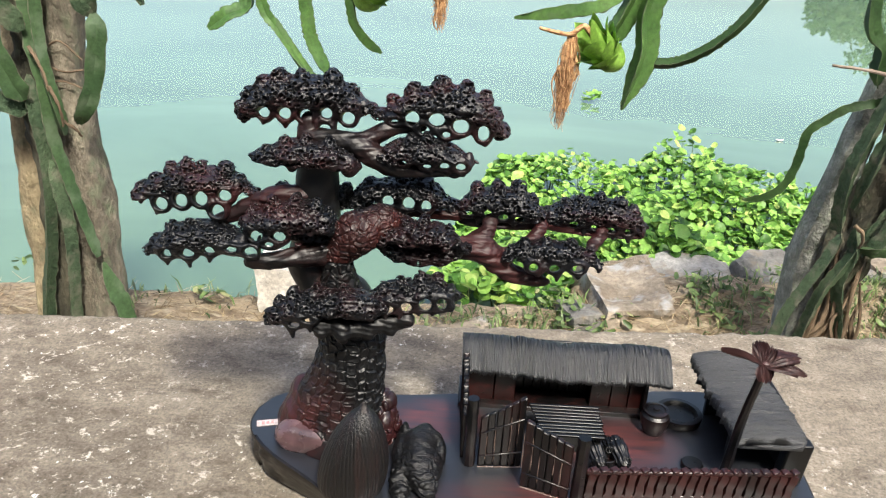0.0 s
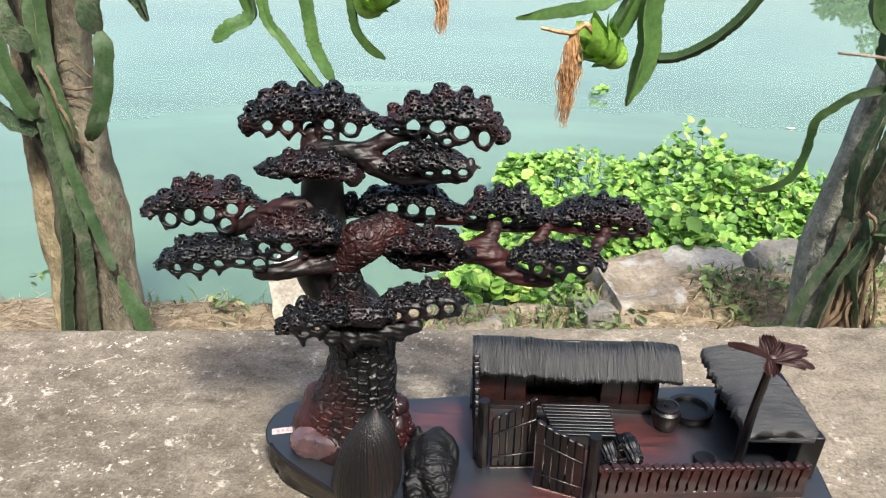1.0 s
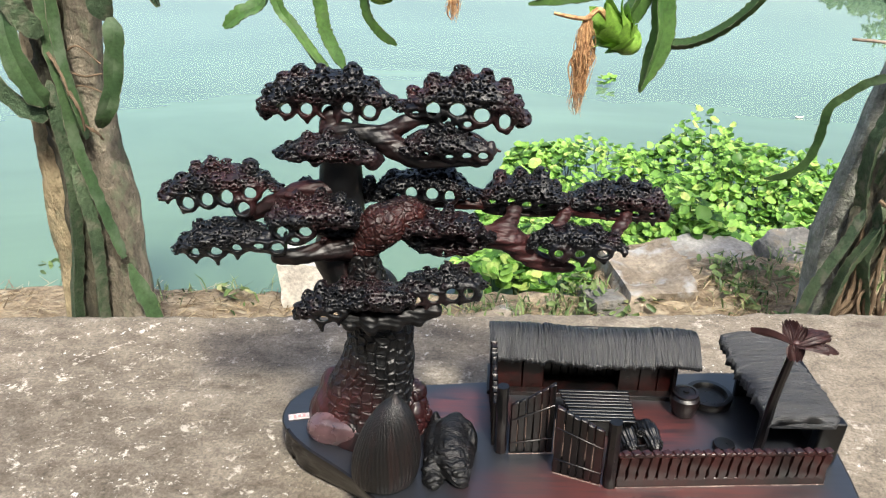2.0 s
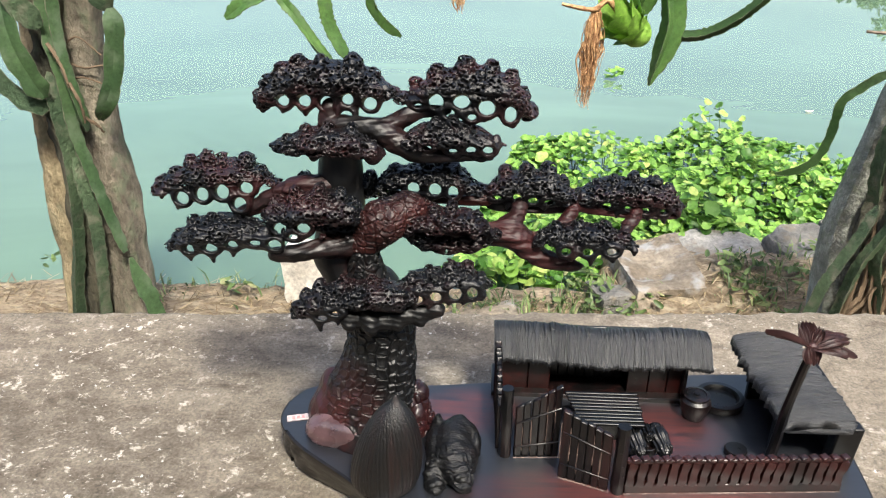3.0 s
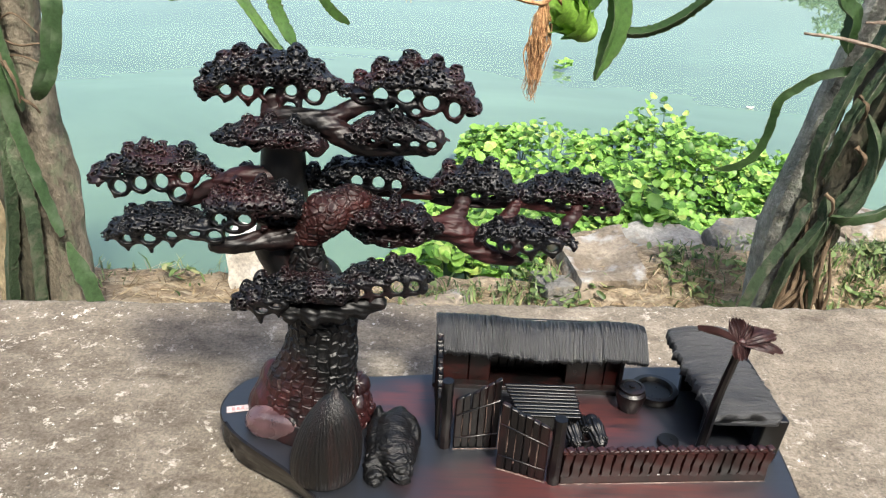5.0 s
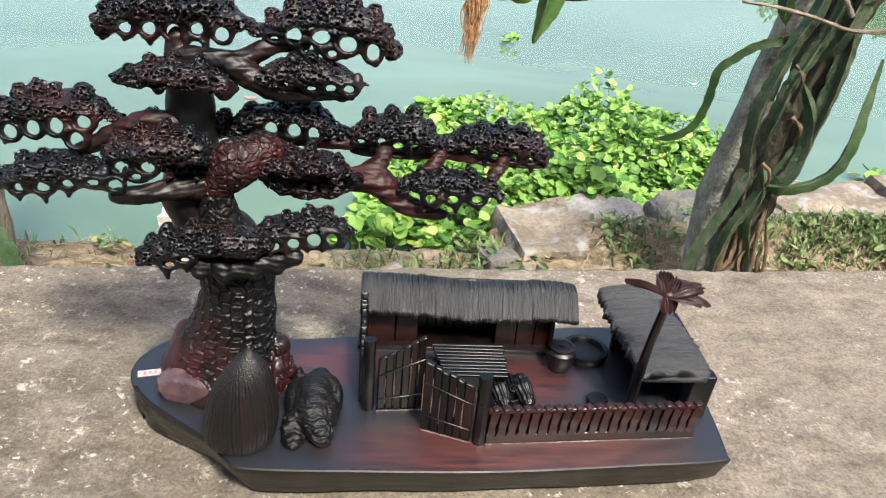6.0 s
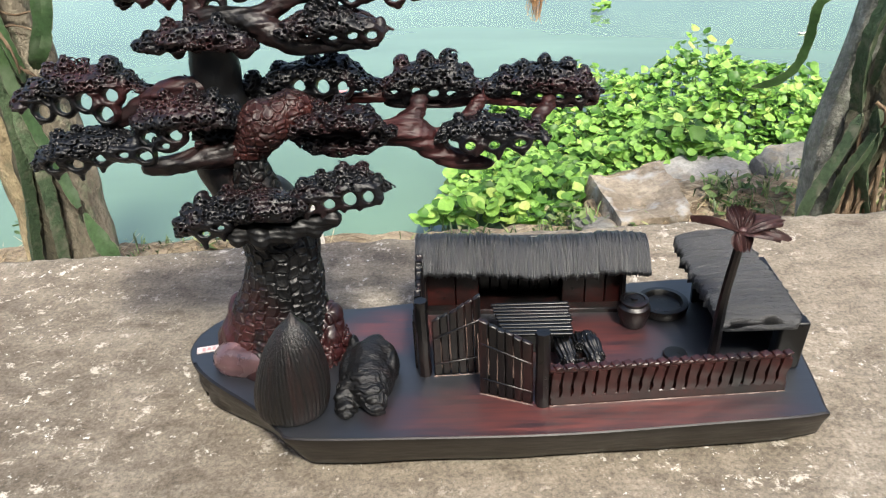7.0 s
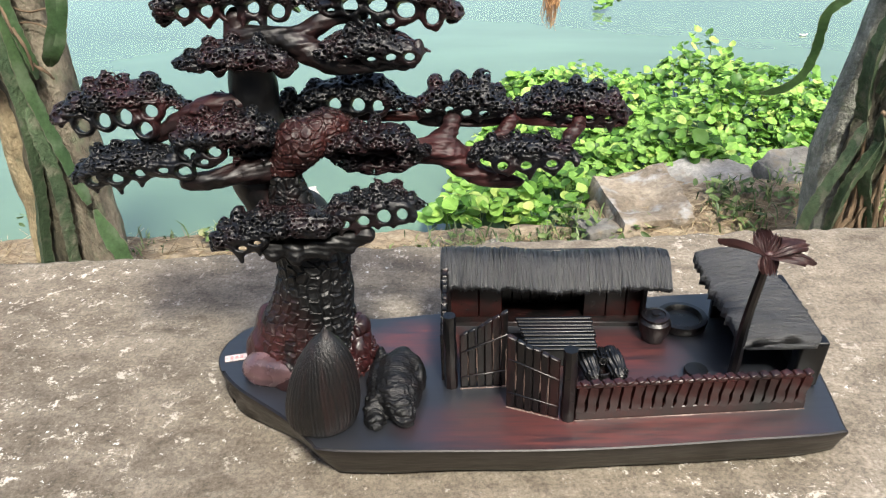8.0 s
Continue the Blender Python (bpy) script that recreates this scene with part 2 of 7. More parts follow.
def leafy(name, dark, light, yellow):
    m, nt, b = material(name, 0.45, spec=0.35)
    g = nt.nodes.new("ShaderNodeObjectInfo")
    geo = nt.nodes.new("ShaderNodeNewGeometry")
    add = nt.nodes.new("ShaderNodeMath")
    add.operation = "ADD"
    fr = nt.nodes.new("ShaderNodeMath")
    fr.operation = "FRACT"
    nt.links.new(g.outputs["Random"], add.inputs[0])
    nt.links.new(geo.outputs["Random Per Island"], add.inputs[1])
    nt.links.new(add.outputs[0], fr.inputs[0])
    c = ramp(nt, fr.outputs[0], [(0.0, tuple(q * 0.6 for q in dark)), (0.25, dark), (0.6, light), (0.85, light), (1.0, yellow)])
    v = coords(nt)
    n = noise_node(nt, v, 60, 4)
    c = blend(nt, 1.0, c, ramp(nt, n, [(0.3, (0.7,)), (0.7, (1.2,))]), "MULTIPLY")
    nt.links.new(c, b.inputs["Base Color"])
    tr = nt.nodes.new("ShaderNodeBsdfTranslucent")
    nt.links.new(c, tr.inputs["Color"])
    mx = nt.nodes.new("ShaderNodeMixShader")
    mx.inputs[0].default_value = 0.3
    nt.links.new(b.outputs[0], mx.inputs[1])
    nt.links.new(tr.outputs[0], mx.inputs[2])
    nt.links.new(mx.outputs[0], nt.nodes["Material Output"].inputs[0])
    relief(nt, b, n, 0.2, 0.003)
    return m


M_LEAF = leafy("water plant leaf", (0.070, 0.185, 0.028), (0.250, 0.460, 0.090), (0.48, 0.58, 0.17))
M_WEED = leafy("bank weed", (0.075, 0.125, 0.038), (0.165, 0.235, 0.08), (0.34, 0.33, 0.17))
M_TREELEAF = leafy("tree leaf", (0.02, 0.05, 0.010), (0.05, 0.10, 0.02), (0.10, 0.15, 0.04))
M_STRAW = leafy("straw", (0.20, 0.14, 0.075), (0.40, 0.31, 0.18), (0.5, 0.42, 0.27))
M_BARK = two_scale("tree bark", (0.06, 0.05, 0.035), (0.16, 0.13, 0.09), 6, 40, 0.95, 0.8, 0.02, 0.2, (1, 1, 0.3))


def lake():
    m, nt, b = material("green lake water", 0.012, spec=0.5)
    b.inputs["IOR"].default_value = 1.8
    v = coords(nt)
    broad = noise_node(nt, v, 0.35, 3, 0.5, 0.4)
    nt.links.new(ramp(nt, broad, [(0.3, (0.095, 0.162, 0.102)), (0.7, (0.138, 0.216, 0.141))]), b.inputs["Base Color"])
    drift = ramp(nt, noise_node(nt, coords(nt, (0.45, 1.0, 1.0)), 0.9, 5, 0.55, 0.8), [(0.34, (0.88,)), (0.66, (1.14,))])
    nt.links.new(blend(nt, 1.0, b.inputs["Base Color"].links[0].from_socket, drift, "MULTIPLY"), b.inputs["Base Color"])
    w = coords(nt, (0.5, 1.4, 1.0))
    rip = blend(nt, 0.2, noise_node(nt, w, 0.8, 1, 0.4, 0.2), noise_node(nt, w, 2.0, 1, 0.4))
    relief(nt, b, rip, 0.0035, 0.05)
    return m


M_WATER = lake()

# ---- building tools ----


def mesh_from(name, verts, faces, smooth=True):
    me = bpy.data.meshes.new(name)
    verts, faces = np.asarray(verts, np.float32), np.asarray(faces, np.int32)
    n, k = faces.shape
    me.vertices.add(len(verts))
    me.vertices.foreach_set("co", verts.ravel())
    me.loops.add(n * k)
    me.loops.foreach_set("vertex_index", faces.ravel())
    me.polygons.add(n)
    me.polygons.foreach_set("loop_start", np.arange(0, n * k, k, dtype=np.int32))
    me.update(calc_edges=True)
    me.polygons.foreach_set("use_smooth", np.full(n, smooth))
    me.validate()
    return me


def mesh_of(bm, name, smooth=True):
    bmesh.ops.recalc_face_normals(bm, faces=bm.faces)
    me = bpy.data.meshes.new(name)
    bm.to_mesh(me)
    bm.free()
    me.polygons.foreach_set("use_smooth", np.full(len(me.polygons), smooth))
    if smooth:
        me.set_sharp_from_angle(angle=radians(40))
    return me


def part(name, data, mat, parent=None, label="", smooth=True, at=None):
    """Links a bmesh or a mesh as ONE object under a thing or a part; its vertices stand in the world unless at gives a place."""
    me = data if isinstance(data, bpy.types.Mesh) else mesh_of(data, name, smooth)
    if mat and not me.materials:
        me.materials.append(mat)
    ob = new(name, me)
    if parent:
        ob.parent = parent
        ob.matrix_parent_inverse = parent.matrix_basis.inverted()
    if at is not None:
        ob.matrix_basis = at
    if label:
        ob["label"] = label
    return ob


def thing(name, place, label, category, group="", kind=""):
    ob = new(name)
    ob.empty_display_size = 0.02
    ob.matrix_basis = Matrix.Translation(place)
    return tagged(ob, label, category, group, kind)


def box(bm, c, size, rz=0.0, bevel=0.0, lean=(0, 0), seg=1):
    """A block with bevelled edges; lean shifts its top in x and y."""
    m = Matrix.Translation(c) @ Matrix.Rotation(radians(rz), 4, "Z")
    g = bmesh.ops.create_cube(bm, size=1.0)["verts"]
    for v in g:
        up = v.co.z + 0.5
        v.co = Vector((v.co.x * size[0] + lean[0] * up, v.co.y * size[1] + lean[1] * up, v.co.z * size[2]))
        v.co = m @ v.co
    if bevel:
        bmesh.ops.bevel(bm, geom=list({e for v in g for e in v.link_edges}), offset=bevel, segments=seg, affect="EDGES", profile=0.6)
    return bm


def lathe(bm, centre, profile, n=28, wobble=0.0, seed=0):
    """A turned body from (radius, height) pairs."""
    rng = random.Random(seed)
    ph = [rng.uniform(0, 6.28) for _ in range(4)]
    rings = []
    for r, z in profile:
        ring = []
        for i in range(n):
            a = 2 * math.pi * i / n
            k = 1 + wobble * (math.sin(2 * a + ph[0] + z * 40) + 0.6 * math.sin(3 * a + ph[1]))
            ring.append(bm.verts.new((centre[0] + r * k * math.cos(a), centre[1] + r * k * math.sin(a), centre[2] + z)))
        rings.append(ring)
    for a, b in zip(rings, rings[1:]):
        for i in range(n):
            bm.faces.new((a[i], a[(i + 1) % n], b[(i + 1) % n], b[i]))
    bm.faces.new(rings[0][::-1])
    bm.faces.new(rings[-1])
    return bm


def spline(pts, n):
    """n points on a smooth curve through pts."""
    p = [np.array(q, float) for q in pts]
    p = [2 * p[0] - p[1]] + p + [2 * p[-1] - p[-2]]
    out = []
    for s in np.linspace(0, len(pts) - 1, n):
        i = min(int(s), len(pts) - 2)
        t = s - i
        a, b, c, d = p[i:i + 4]
        out.append(0.5 * (2 * b + (c - a) * t + (2 * a - 5 * b + 4 * c - d) * t * t + (3 * b - a - 3 * c + d) * t ** 3))
    return np.array(out)


def sweep(bm, path, section, scale, twist=0.0, up=(0, -1, 0)):
    """Sweeps a closed section along a path; scale(s, j) sizes each corner j."""
    k = len(section)
    rings = []
    ref = Vector(up)
    for i, q in enumerate(path):
        a, b = path[max(i - 1, 0)], path[min(i + 1, len(path) - 1)]
        t = Vector(b - a).normalized()
        side = t.cross(ref)
        side = side.normalized() if side.length > 1e-5 else Vector((1, 0, 0))
        ref = side.cross(t).normalized()
        s = i / (len(path) - 1)
        ca, sa = math.cos(twist * s), math.sin(twist * s)
        ring = []
        for j, (u, v) in enumerate(section):
            f = scale(s, j)
            uu, vv = (u * ca - v * sa) * f, (u * sa + v * ca) * f
            ring.append(bm.verts.new(Vector(q) + side * uu + ref * vv))
        rings.append(ring)
    for a, b in zip(rings, rings[1:]):
        for j in range(k):
            bm.faces.new((a[j], a[(j + 1) % k], b[(j + 1) % k], b[j]))
    bm.faces.new(rings[0][::-1])
    bm.faces.new(rings[-1])
    return bm


CIRCLE = [(math.cos(i * math.pi / 4), math.sin(i * math.pi / 4)) for i in range(8)]
SQUARE = [(1, 0), (0, 1), (-1, 0), (0, -1)]


def tube(bm, pts, r0, r1, n=12, section=CIRCLE, rough=0.0, seed=0):
    rng = random.Random(seed)
    wob = [[1 + rng.uniform(-rough, rough) for _ in section] for _ in range(n)]
    return sweep(bm, spline(pts, n), section, lambda s, j: (r0 + (r1 - r0) * s) * wob[min(int(s * (n - 1) + 0.5), n - 1)][j])


def hash3(ix, iy, iz, seed):
    n = (ix * 374761393 + iy * 668265263 + iz * 2147483647 + seed * 1274126177) & 0xFFFFFFFF
    n = ((n ^ (n >> 13)) * 1274126177) & 0xFFFFFFFF
    n = ((n ^ (n >> 15)) * 2246822519) & 0xFFFFFFFF
    return ((n ^ (n >> 16)) & 0xFFFFFF) / float(0xFFFFFF)


def worley(p, cell, seed=0, second=False):
    """Distance, in cells, to the nearest (and second) jittered grid point."""
    q = p / np.asarray(cell)
    base = np.floor(q).astype(np.int64)
    f1 = np.full(len(p), 9.0)
    f2 = np.full(len(p), 9.0)
    for dx in (-1, 0, 1):
        for dy in (-1, 0, 1):
            for dz in (-1, 0, 1):
                c = base + (dx, dy, dz)
                d = np.zeros(len(p))
                for a in range(3):
                    d += (c[:, a] + 0.1 + 0.8 * hash3(c[:, 0], c[:, 1], c[:, 2], seed + 17 * a) - q[:, a]) ** 2
                d = np.sqrt(d)
                f2 = np.minimum(f2, np.maximum(f1, d))
                f1 = np.minimum(f1, d)
    return (f1, f2) if second else f1


def waves(p, scale, seed=0):
    """Cheap smooth noise, about -1 to 1."""
    rng = np.random.RandomState(seed)
    out = np.zeros(len(p))
    for i in range(6):
        k = rng.normal(size=3) * (1 + 0.5 * i)
        out += np.sin(p @ k / scale + rng.uniform(0, 6.28)) / (1 + 0.5 * i)
    return out / 2.2


class Carving:
    """A solid grown on a grid from rounded bodies, then roughened and skinned."""

    def __init__(self, lo, hi, h):
        self.lo, self.h = np.array(lo, float), h
        n = [int(math.ceil((b - a) / h)) + 1 for a, b in zip(lo, hi)]
        self.ax = [lo[a] + h * np.arange(n[a]) for a in range(3)]
        self.f = np.full(n, 1.0, np.float32)

    def window(self, lo, hi, pad):
        sl = []
        for a in range(3):
            i = int(max(0, math.floor((lo[a] - pad - self.lo[a]) / self.h)))
            j = int(min(len(self.ax[a]), math.ceil((hi[a] + pad - self.lo[a]) / self.h) + 1))
            if j <= i:
                return None
            sl.append(slice(i, j))
        x, y, z = (self.ax[a][sl[a]] for a in range(3))
        return tuple(sl), x[:, None, None], y[None, :, None], z[None, None, :]

    def join(self, sl, d, k):
        a = self.f[sl]
        hh = np.maximum(k - np.abs(a - d), 0) / k
        self.f[sl] = np.minimum(a, d) - hh * hh * k * 0.25

    def blob(self, c, r, k=0.004, slope=0.0):
        w = self.window([c[i] - max(r) for i in range(3)], [c[i] + max(r) for i in range(3)], k + 4 * self.h)
        if w:
            sl, x, y, z = w
            x, y, z = x - c[0], y - c[1], z - c[2] - slope * (x - c[0])
            k0 = np.sqrt((x / r[0]) ** 2 + (y / r[1]) ** 2 + (z / r[2]) ** 2) + 1e-9
            k1 = np.sqrt((x / r[0] ** 2) ** 2 + (y / r[1] ** 2) ** 2 + (z / r[2] ** 2) ** 2) + 1e-9
            self.join(sl, k0 * (k0 - 1) / k1, k)

    def limb(self, pts, radii, k=0.006, flat=1.0):
        for (a, b), (ra, rb) in zip(zip(pts, pts[1:]), zip(radii, radii[1:])):
            a, b = np.array(a, float), np.array(b, float)
            m = max(ra, rb)
            w = self.window(np.minimum(a, b) - m, np.maximum(a, b) + m, k + 4 * self.h)
            if not w:
                continue
            sl, x, y, z = w
            ba = b - a
            px, py, pz = x - a[0], y - a[1], z - a[2]
            t = np.clip((px * ba[0] + py * ba[1] + pz * ba[2]) / (ba @ ba), 0, 1)
            d = np.sqrt((px - t * ba[0]) ** 2 + ((py - t * ba[1]) * flat) ** 2 + (pz - t * ba[2]) ** 2) - (ra + (rb - ra) * t)
            self.join(sl, d, k)

    def loaf(self, y0, body, k=0.004):
        """A long body along x with an oval section that changes from end to end."""
        q = np.array(body)
        lo = (q[0, 0], y0 - q[:, 3].max(), (q[:, 1] - q[:, 2]).min())
        hi = (q[-1, 0], y0 + q[:, 3].max(), (q[:, 1] + q[:, 2]).max())
        sl, x, y, z = self.window(lo, hi, 0.006)
        xx = np.clip(x[:, 0, 0], q[0, 0], q[-1, 0])
        zc, a, d = (np.interp(xx, q[:, 0], q[:, i])[:, None, None] for i in (1, 2, 3))
        past = np.abs(x - xx[:, None, None])
        over = np.sqrt((past / a) ** 2 + ((y - y0) / d) ** 2 + ((z - zc) / a) ** 2) - 1
        self.join(sl, (over * np.minimum(a, d)).astype(np.float32), k)

    def hoop(self, c, rx, rz, thick, tilt, k=0.004):
        """An oval ring that faces forwards and upwards."""
        w = self.window((c[0] - rx - thick, c[1] - 0.008, c[2] - rz - thick - 0.004), (c[0] + rx + thick, c[1] + 0.008, c[2] + rz + thick + 0.004), k + 4 * self.h)
        if w:
            sl, x, y, z = w
            u, v = x - c[0], z - c[2] + tilt * (y - c[1])
            q = (np.sqrt((u / rx) ** 2 + (v / rz) ** 2) - 1) * min(rx, rz)
            self.join(sl, np.sqrt(q * q + ((y - c[1]) * 0.6) ** 2) - thick, k)

    def cut(self, sl, d, k):
        a = self.f[sl]
        hh = np.maximum(k - np.abs(a - d), 0) / k
        self.f[sl] = np.maximum(a, d) + hh * hh * k * 0.25

    def bore(self, c, rx, rz, tilt, k=0.002):
        """An oval hole right through, from front to back, sloping down."""
        y1 = self.ax[1][-1]
        w = self.window((c[0] - rx, self.lo[1], c[2] - rz - tilt * (y1 - c[1])), (c[0] + rx, y1, c[2] + rz + tilt * (c[1] - self.lo[1])), k + 3 * self.h)
        if w:
            sl, x, y, z = w
            u, v = x - c[0], z - c[2] + tilt * (y - c[1])
            self.cut(sl, (1 - np.sqrt((u / rx) ** 2 + (v / rz) ** 2)) * min(rx, rz), k)

    def scoop(self, c, r, k=0.002):
        """A rounded hollow."""
        w = self.window([c[i] - r[i] for i in range(3)], [c[i] + r[i] for i in range(3)], k + 3 * self.h)
        if w:
            sl, x, y, z = w
            self.cut(sl, (1 - np.sqrt(((x - c[0]) / r[0]) ** 2 + ((y - c[1]) / r[1]) ** 2 + ((z - c[2]) / r[2]) ** 2)) * min(r), k)

    def floor(self, z0):
        """Cuts everything off below z0."""
        self.f = np.maximum(self.f, (z0 - self.ax[2])[None, None, :].astype(np.float32))

    def roughen(self, fn, band=0.006):
        i = np.nonzero(np.abs(self.f) < band)
        p = np.stack([self.ax[a][i[a]] for a in range(3)], 1)
        self.f[i] += fn(p)

    def skin(self, name):
        f = self.f
        f[[0, -1]] = f[:, [0, -1]] = f[:, :, [0, -1]] = 1.0
        s = f < 0
        n = f.shape
        cnt = np.zeros([k - 1 for k in n], np.int8)
        cs = [(i, j, k) for i in (0, 1) for j in (0, 1) for k in (0, 1)]
        for i, j, k in cs:
            cnt += s[i:n[0] - 1 + i, j:n[1] - 1 + j, k:n[2] - 1 + k]
        cell = np.argwhere((cnt > 0) & (cnt < 8))
        ids = np.full(cnt.shape, -1, np.int32)
        ids[tuple(cell.T)] = np.arange(len(cell))
        val = np.stack([f[cell[:, 0] + i, cell[:, 1] + j, cell[:, 2] + k] for i, j, k in cs], 1)
        pos, num = np.zeros((len(cell), 3)), np.zeros(len(cell))
        for a in range(8):
            for b in range(a + 1, 8):
                if sum(abs(u - v) for u, v in zip(cs[a], cs[b])) == 1:
                    hit = (val[:, a] < 0) != (val[:, b] < 0)
                    t = np.where(hit, val[:, a] / np.where(hit, val[:, a] - val[:, b], 1), 0)
                    pos += np.where(hit[:, None], np.array(cs[a]) + t[:, None] * (np.array(cs[b]) - np.array(cs[a])), 0)
                    num += hit
        verts = self.lo + self.h * (cell + pos / num[:, None])
        quads = []
        for ax in range(3):
            u, v = (ax + 1) % 3, (ax + 2) % 3
            lo = [slice(None)] * 3
            hi = [slice(None)] * 3
            lo[ax], hi[ax] = slice(0, -1), slice(1, None)
            e = np.argwhere(s[tuple(lo)] != s[tuple(hi)])
            e = e[(e[:, u] > 0) & (e[:, v] > 0)]
            inside = s[tuple(e.T)]
            q = []
            for du, dv in ((1, 1), (0, 1), (0, 0), (1, 0)):
                c = e.copy()
                c[:, u] -= du
                c[:, v] -= dv
                q.append(ids[tuple(c.T)])
            q = np.stack(q, 1)
            q[~inside] = q[~inside][:, ::-1]
            quads.append(q)
        quads = np.concatenate(quads)
        return mesh_from(name, verts, quads[(quads >= 0).all(1)])

# ---- the setting: ledge, bank, lake ----


def hill(x, y, seed=3.0):
    return noise.noise((x * 1.7, y * 1.7, seed)) * 0.6 + noise.noise((x * 5, y * 5, seed + 4)) * 0.3 + noise.noise((x * 15, y * 15, seed + 9)) * 0.12


def ledge():
    """The concrete wall top on which the carving stands, with a chipped far edge."""
    xs = np.concatenate([np.linspace(-4, -0.9, 12)[:-1], np.arange(-0.9, 1.1, 0.008), np.linspace(1.1, 4.5, 12)])
    bm = bmesh.new()
    rows = []

    def edge(x):
        chip = noise.noise((x * 9, 2.0, 0)) * 0.006 + noise.noise((x * 34, 5.0, 0)) * 0.005 + noise.noise((x * 90, 7.0, 0)) * 0.003
        return 0.993 + 0.0625 * x + chip

    steps = [(0.10, 0, 0), (0.3, 0, 0), (0.7, 0, 0), (0.88, 0, 0), (0.955, 0, 0)]
    for y, _, _ in steps:
        rows.append([bm.verts.new((x, y + 0.0625 * x, 0)) for x in xs])
    for back, drop in ((0.016, 0.0), (0.007, -0.003), (0.002, -0.009), (0.0, -0.018), (0.004, -0.06), (0.0, -0.95)):
        rows.append([bm.verts.new((x, edge(x) - back + (0.004 * noise.noise((x * 40, drop * 90, 3)) if -0.5 < drop < 0 else 0),
                                   drop + 0.003 * noise.noise((x * 30, back * 300, 1)) * (back < 0.01))) for x in xs])
    front = [bm.verts.new((x, 0.10 + 0.0625 * x, -0.95)) for x in xs]
    rows = [front] + rows
    for a, b in zip(rows, rows[1:]):
        for i in range(len(xs) - 1):
            bm.faces.new((a[i], a[i + 1], b[i + 1], b[i]))
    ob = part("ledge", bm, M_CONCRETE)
    tagged(ob, "weathered grey-beige concrete ledge with white flecks and stains", "ledge", kind="structure")


ledge()


def soil(x, y):
    return -0.635 + 0.05 * hill(x, y) + 0.02 * noise.noise((x * 24, y * 24, 2)) + 0.10 * math.exp(-((x - 1.05) / 0.42) ** 2 - ((y - 2.26) / 0.16) ** 2) + 0.10 * math.exp(-((x - 1.75) / 0.45) ** 2 - ((y - 2.28) / 0.16) ** 2) + 0.06 * max(0, 1.0 - abs(y - 1.2) * 2)


def bank():
    """Soil between the ledge and the lake."""
    xs = np.concatenate([[-400, -60, -15], np.arange(-5, 6, 0.03), [16, 60, 400]])
    ys = np.concatenate([[-400, -50, -5, 0.0], np.arange(0.9, 3.1, 0.03)])

    def shore(x):
        far = 2.2 + 0.35 * min(max((x - 0.42) / 0.08, 0), 1) - 0.06 * max(-x - 0.3, 0)
        return far + 0.05 * noise.noise((x * 3, 1, 0))

    v, f = [], []
    for y in ys:
        for x in xs:
            z = soil(x, y)
            over = y - shore(x)
            z -= 1.2 * max(over, 0) ** 1.0 if over > 0 else 0
            v.append((x, y, max(z, -1.1)))
    n = len(xs)
    for j in range(len(ys) - 1):
        for i in range(n - 1):
            a = j * n + i
            f.append((a, a + 1, a + n + 1, a + n))
    ob = part("ground", mesh_from("ground", v, f), M_SOIL)
    tagged(ob, "dry brown soil bank with dead grass below the ledge", "ground", kind="structure")


bank()
bm = bmesh.new()
xs = [-900, -300, -100, -40, -15, -8, -5, -3, -1.5, 0, 1.5, 3, 5, 8, 15, 25, 40, 60, 100, 300, 900]
ys = [1.6, 2.4, 3.2, 4, 5, 6, 7.5, 9, 11, 14, 18, 25, 35, 50, 70, 100, 180, 400, 900, 1780]
rows = [[bm.verts.new((x, y, -0.76)) for x in xs] for y in ys]
for a, b in zip(rows, rows[1:]):
    for i in range(len(xs) - 1):
        bm.faces.new((a[i], a[i + 1], b[i + 1], b[i]))
tagged(part("water", bm, M_WATER), "calm turquoise-green lake water reflecting a hazy sky", "water", kind="structure")


# unseen wall added behind the camera to keep low sky off the carving's front
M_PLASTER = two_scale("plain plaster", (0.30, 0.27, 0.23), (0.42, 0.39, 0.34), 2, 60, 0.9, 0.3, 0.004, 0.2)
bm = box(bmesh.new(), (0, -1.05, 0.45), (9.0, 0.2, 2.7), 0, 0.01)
tagged(part("sky_block_wall", bm, M_PLASTER), "unseen plain wall added behind the camera to block sky light", "wall", kind="structure")


def stone(name, c, size, seed, mat, label, rz=0.0, flat=0.5):
    """A rough bank stone: a block rounded and broken by noise."""
    bm = bmesh.new()
    bmesh.ops.create_cube(bm, size=1.0)
    bmesh.ops.subdivide_edges(bm, edges=bm.edges[:], cuts=13, use_grid_fill=True)
    m = Matrix.Translation(c) @ Matrix.Rotation(radians(rz), 4, "Z")
    for v in bm.verts:
        p = v.co.copy()
        r = p.length
        box_r = max(abs(p.x), abs(p.y), abs(p.z)) or 1
        p = p * (flat + (1 - flat) * 0.62 / max(r / box_r * 0.5, 0.1) * 0.5 / box_r * box_r)
        q = Vector((p.x * size[0], p.y * size[1], p.z * size[2]))
        d = noise.noise(q * 4 + Vector((seed, 0, 0))) * 0.05 + noise.noise(q * 11 + Vector((0, seed, 0))) * 0.025 + noise.noise(q * 32) * 0.008
        q += q.normalized() * d
        v.co = m @ q
    ob = part(name, bm, mat)
    return tagged(ob, label, "stone", group="bank stones")


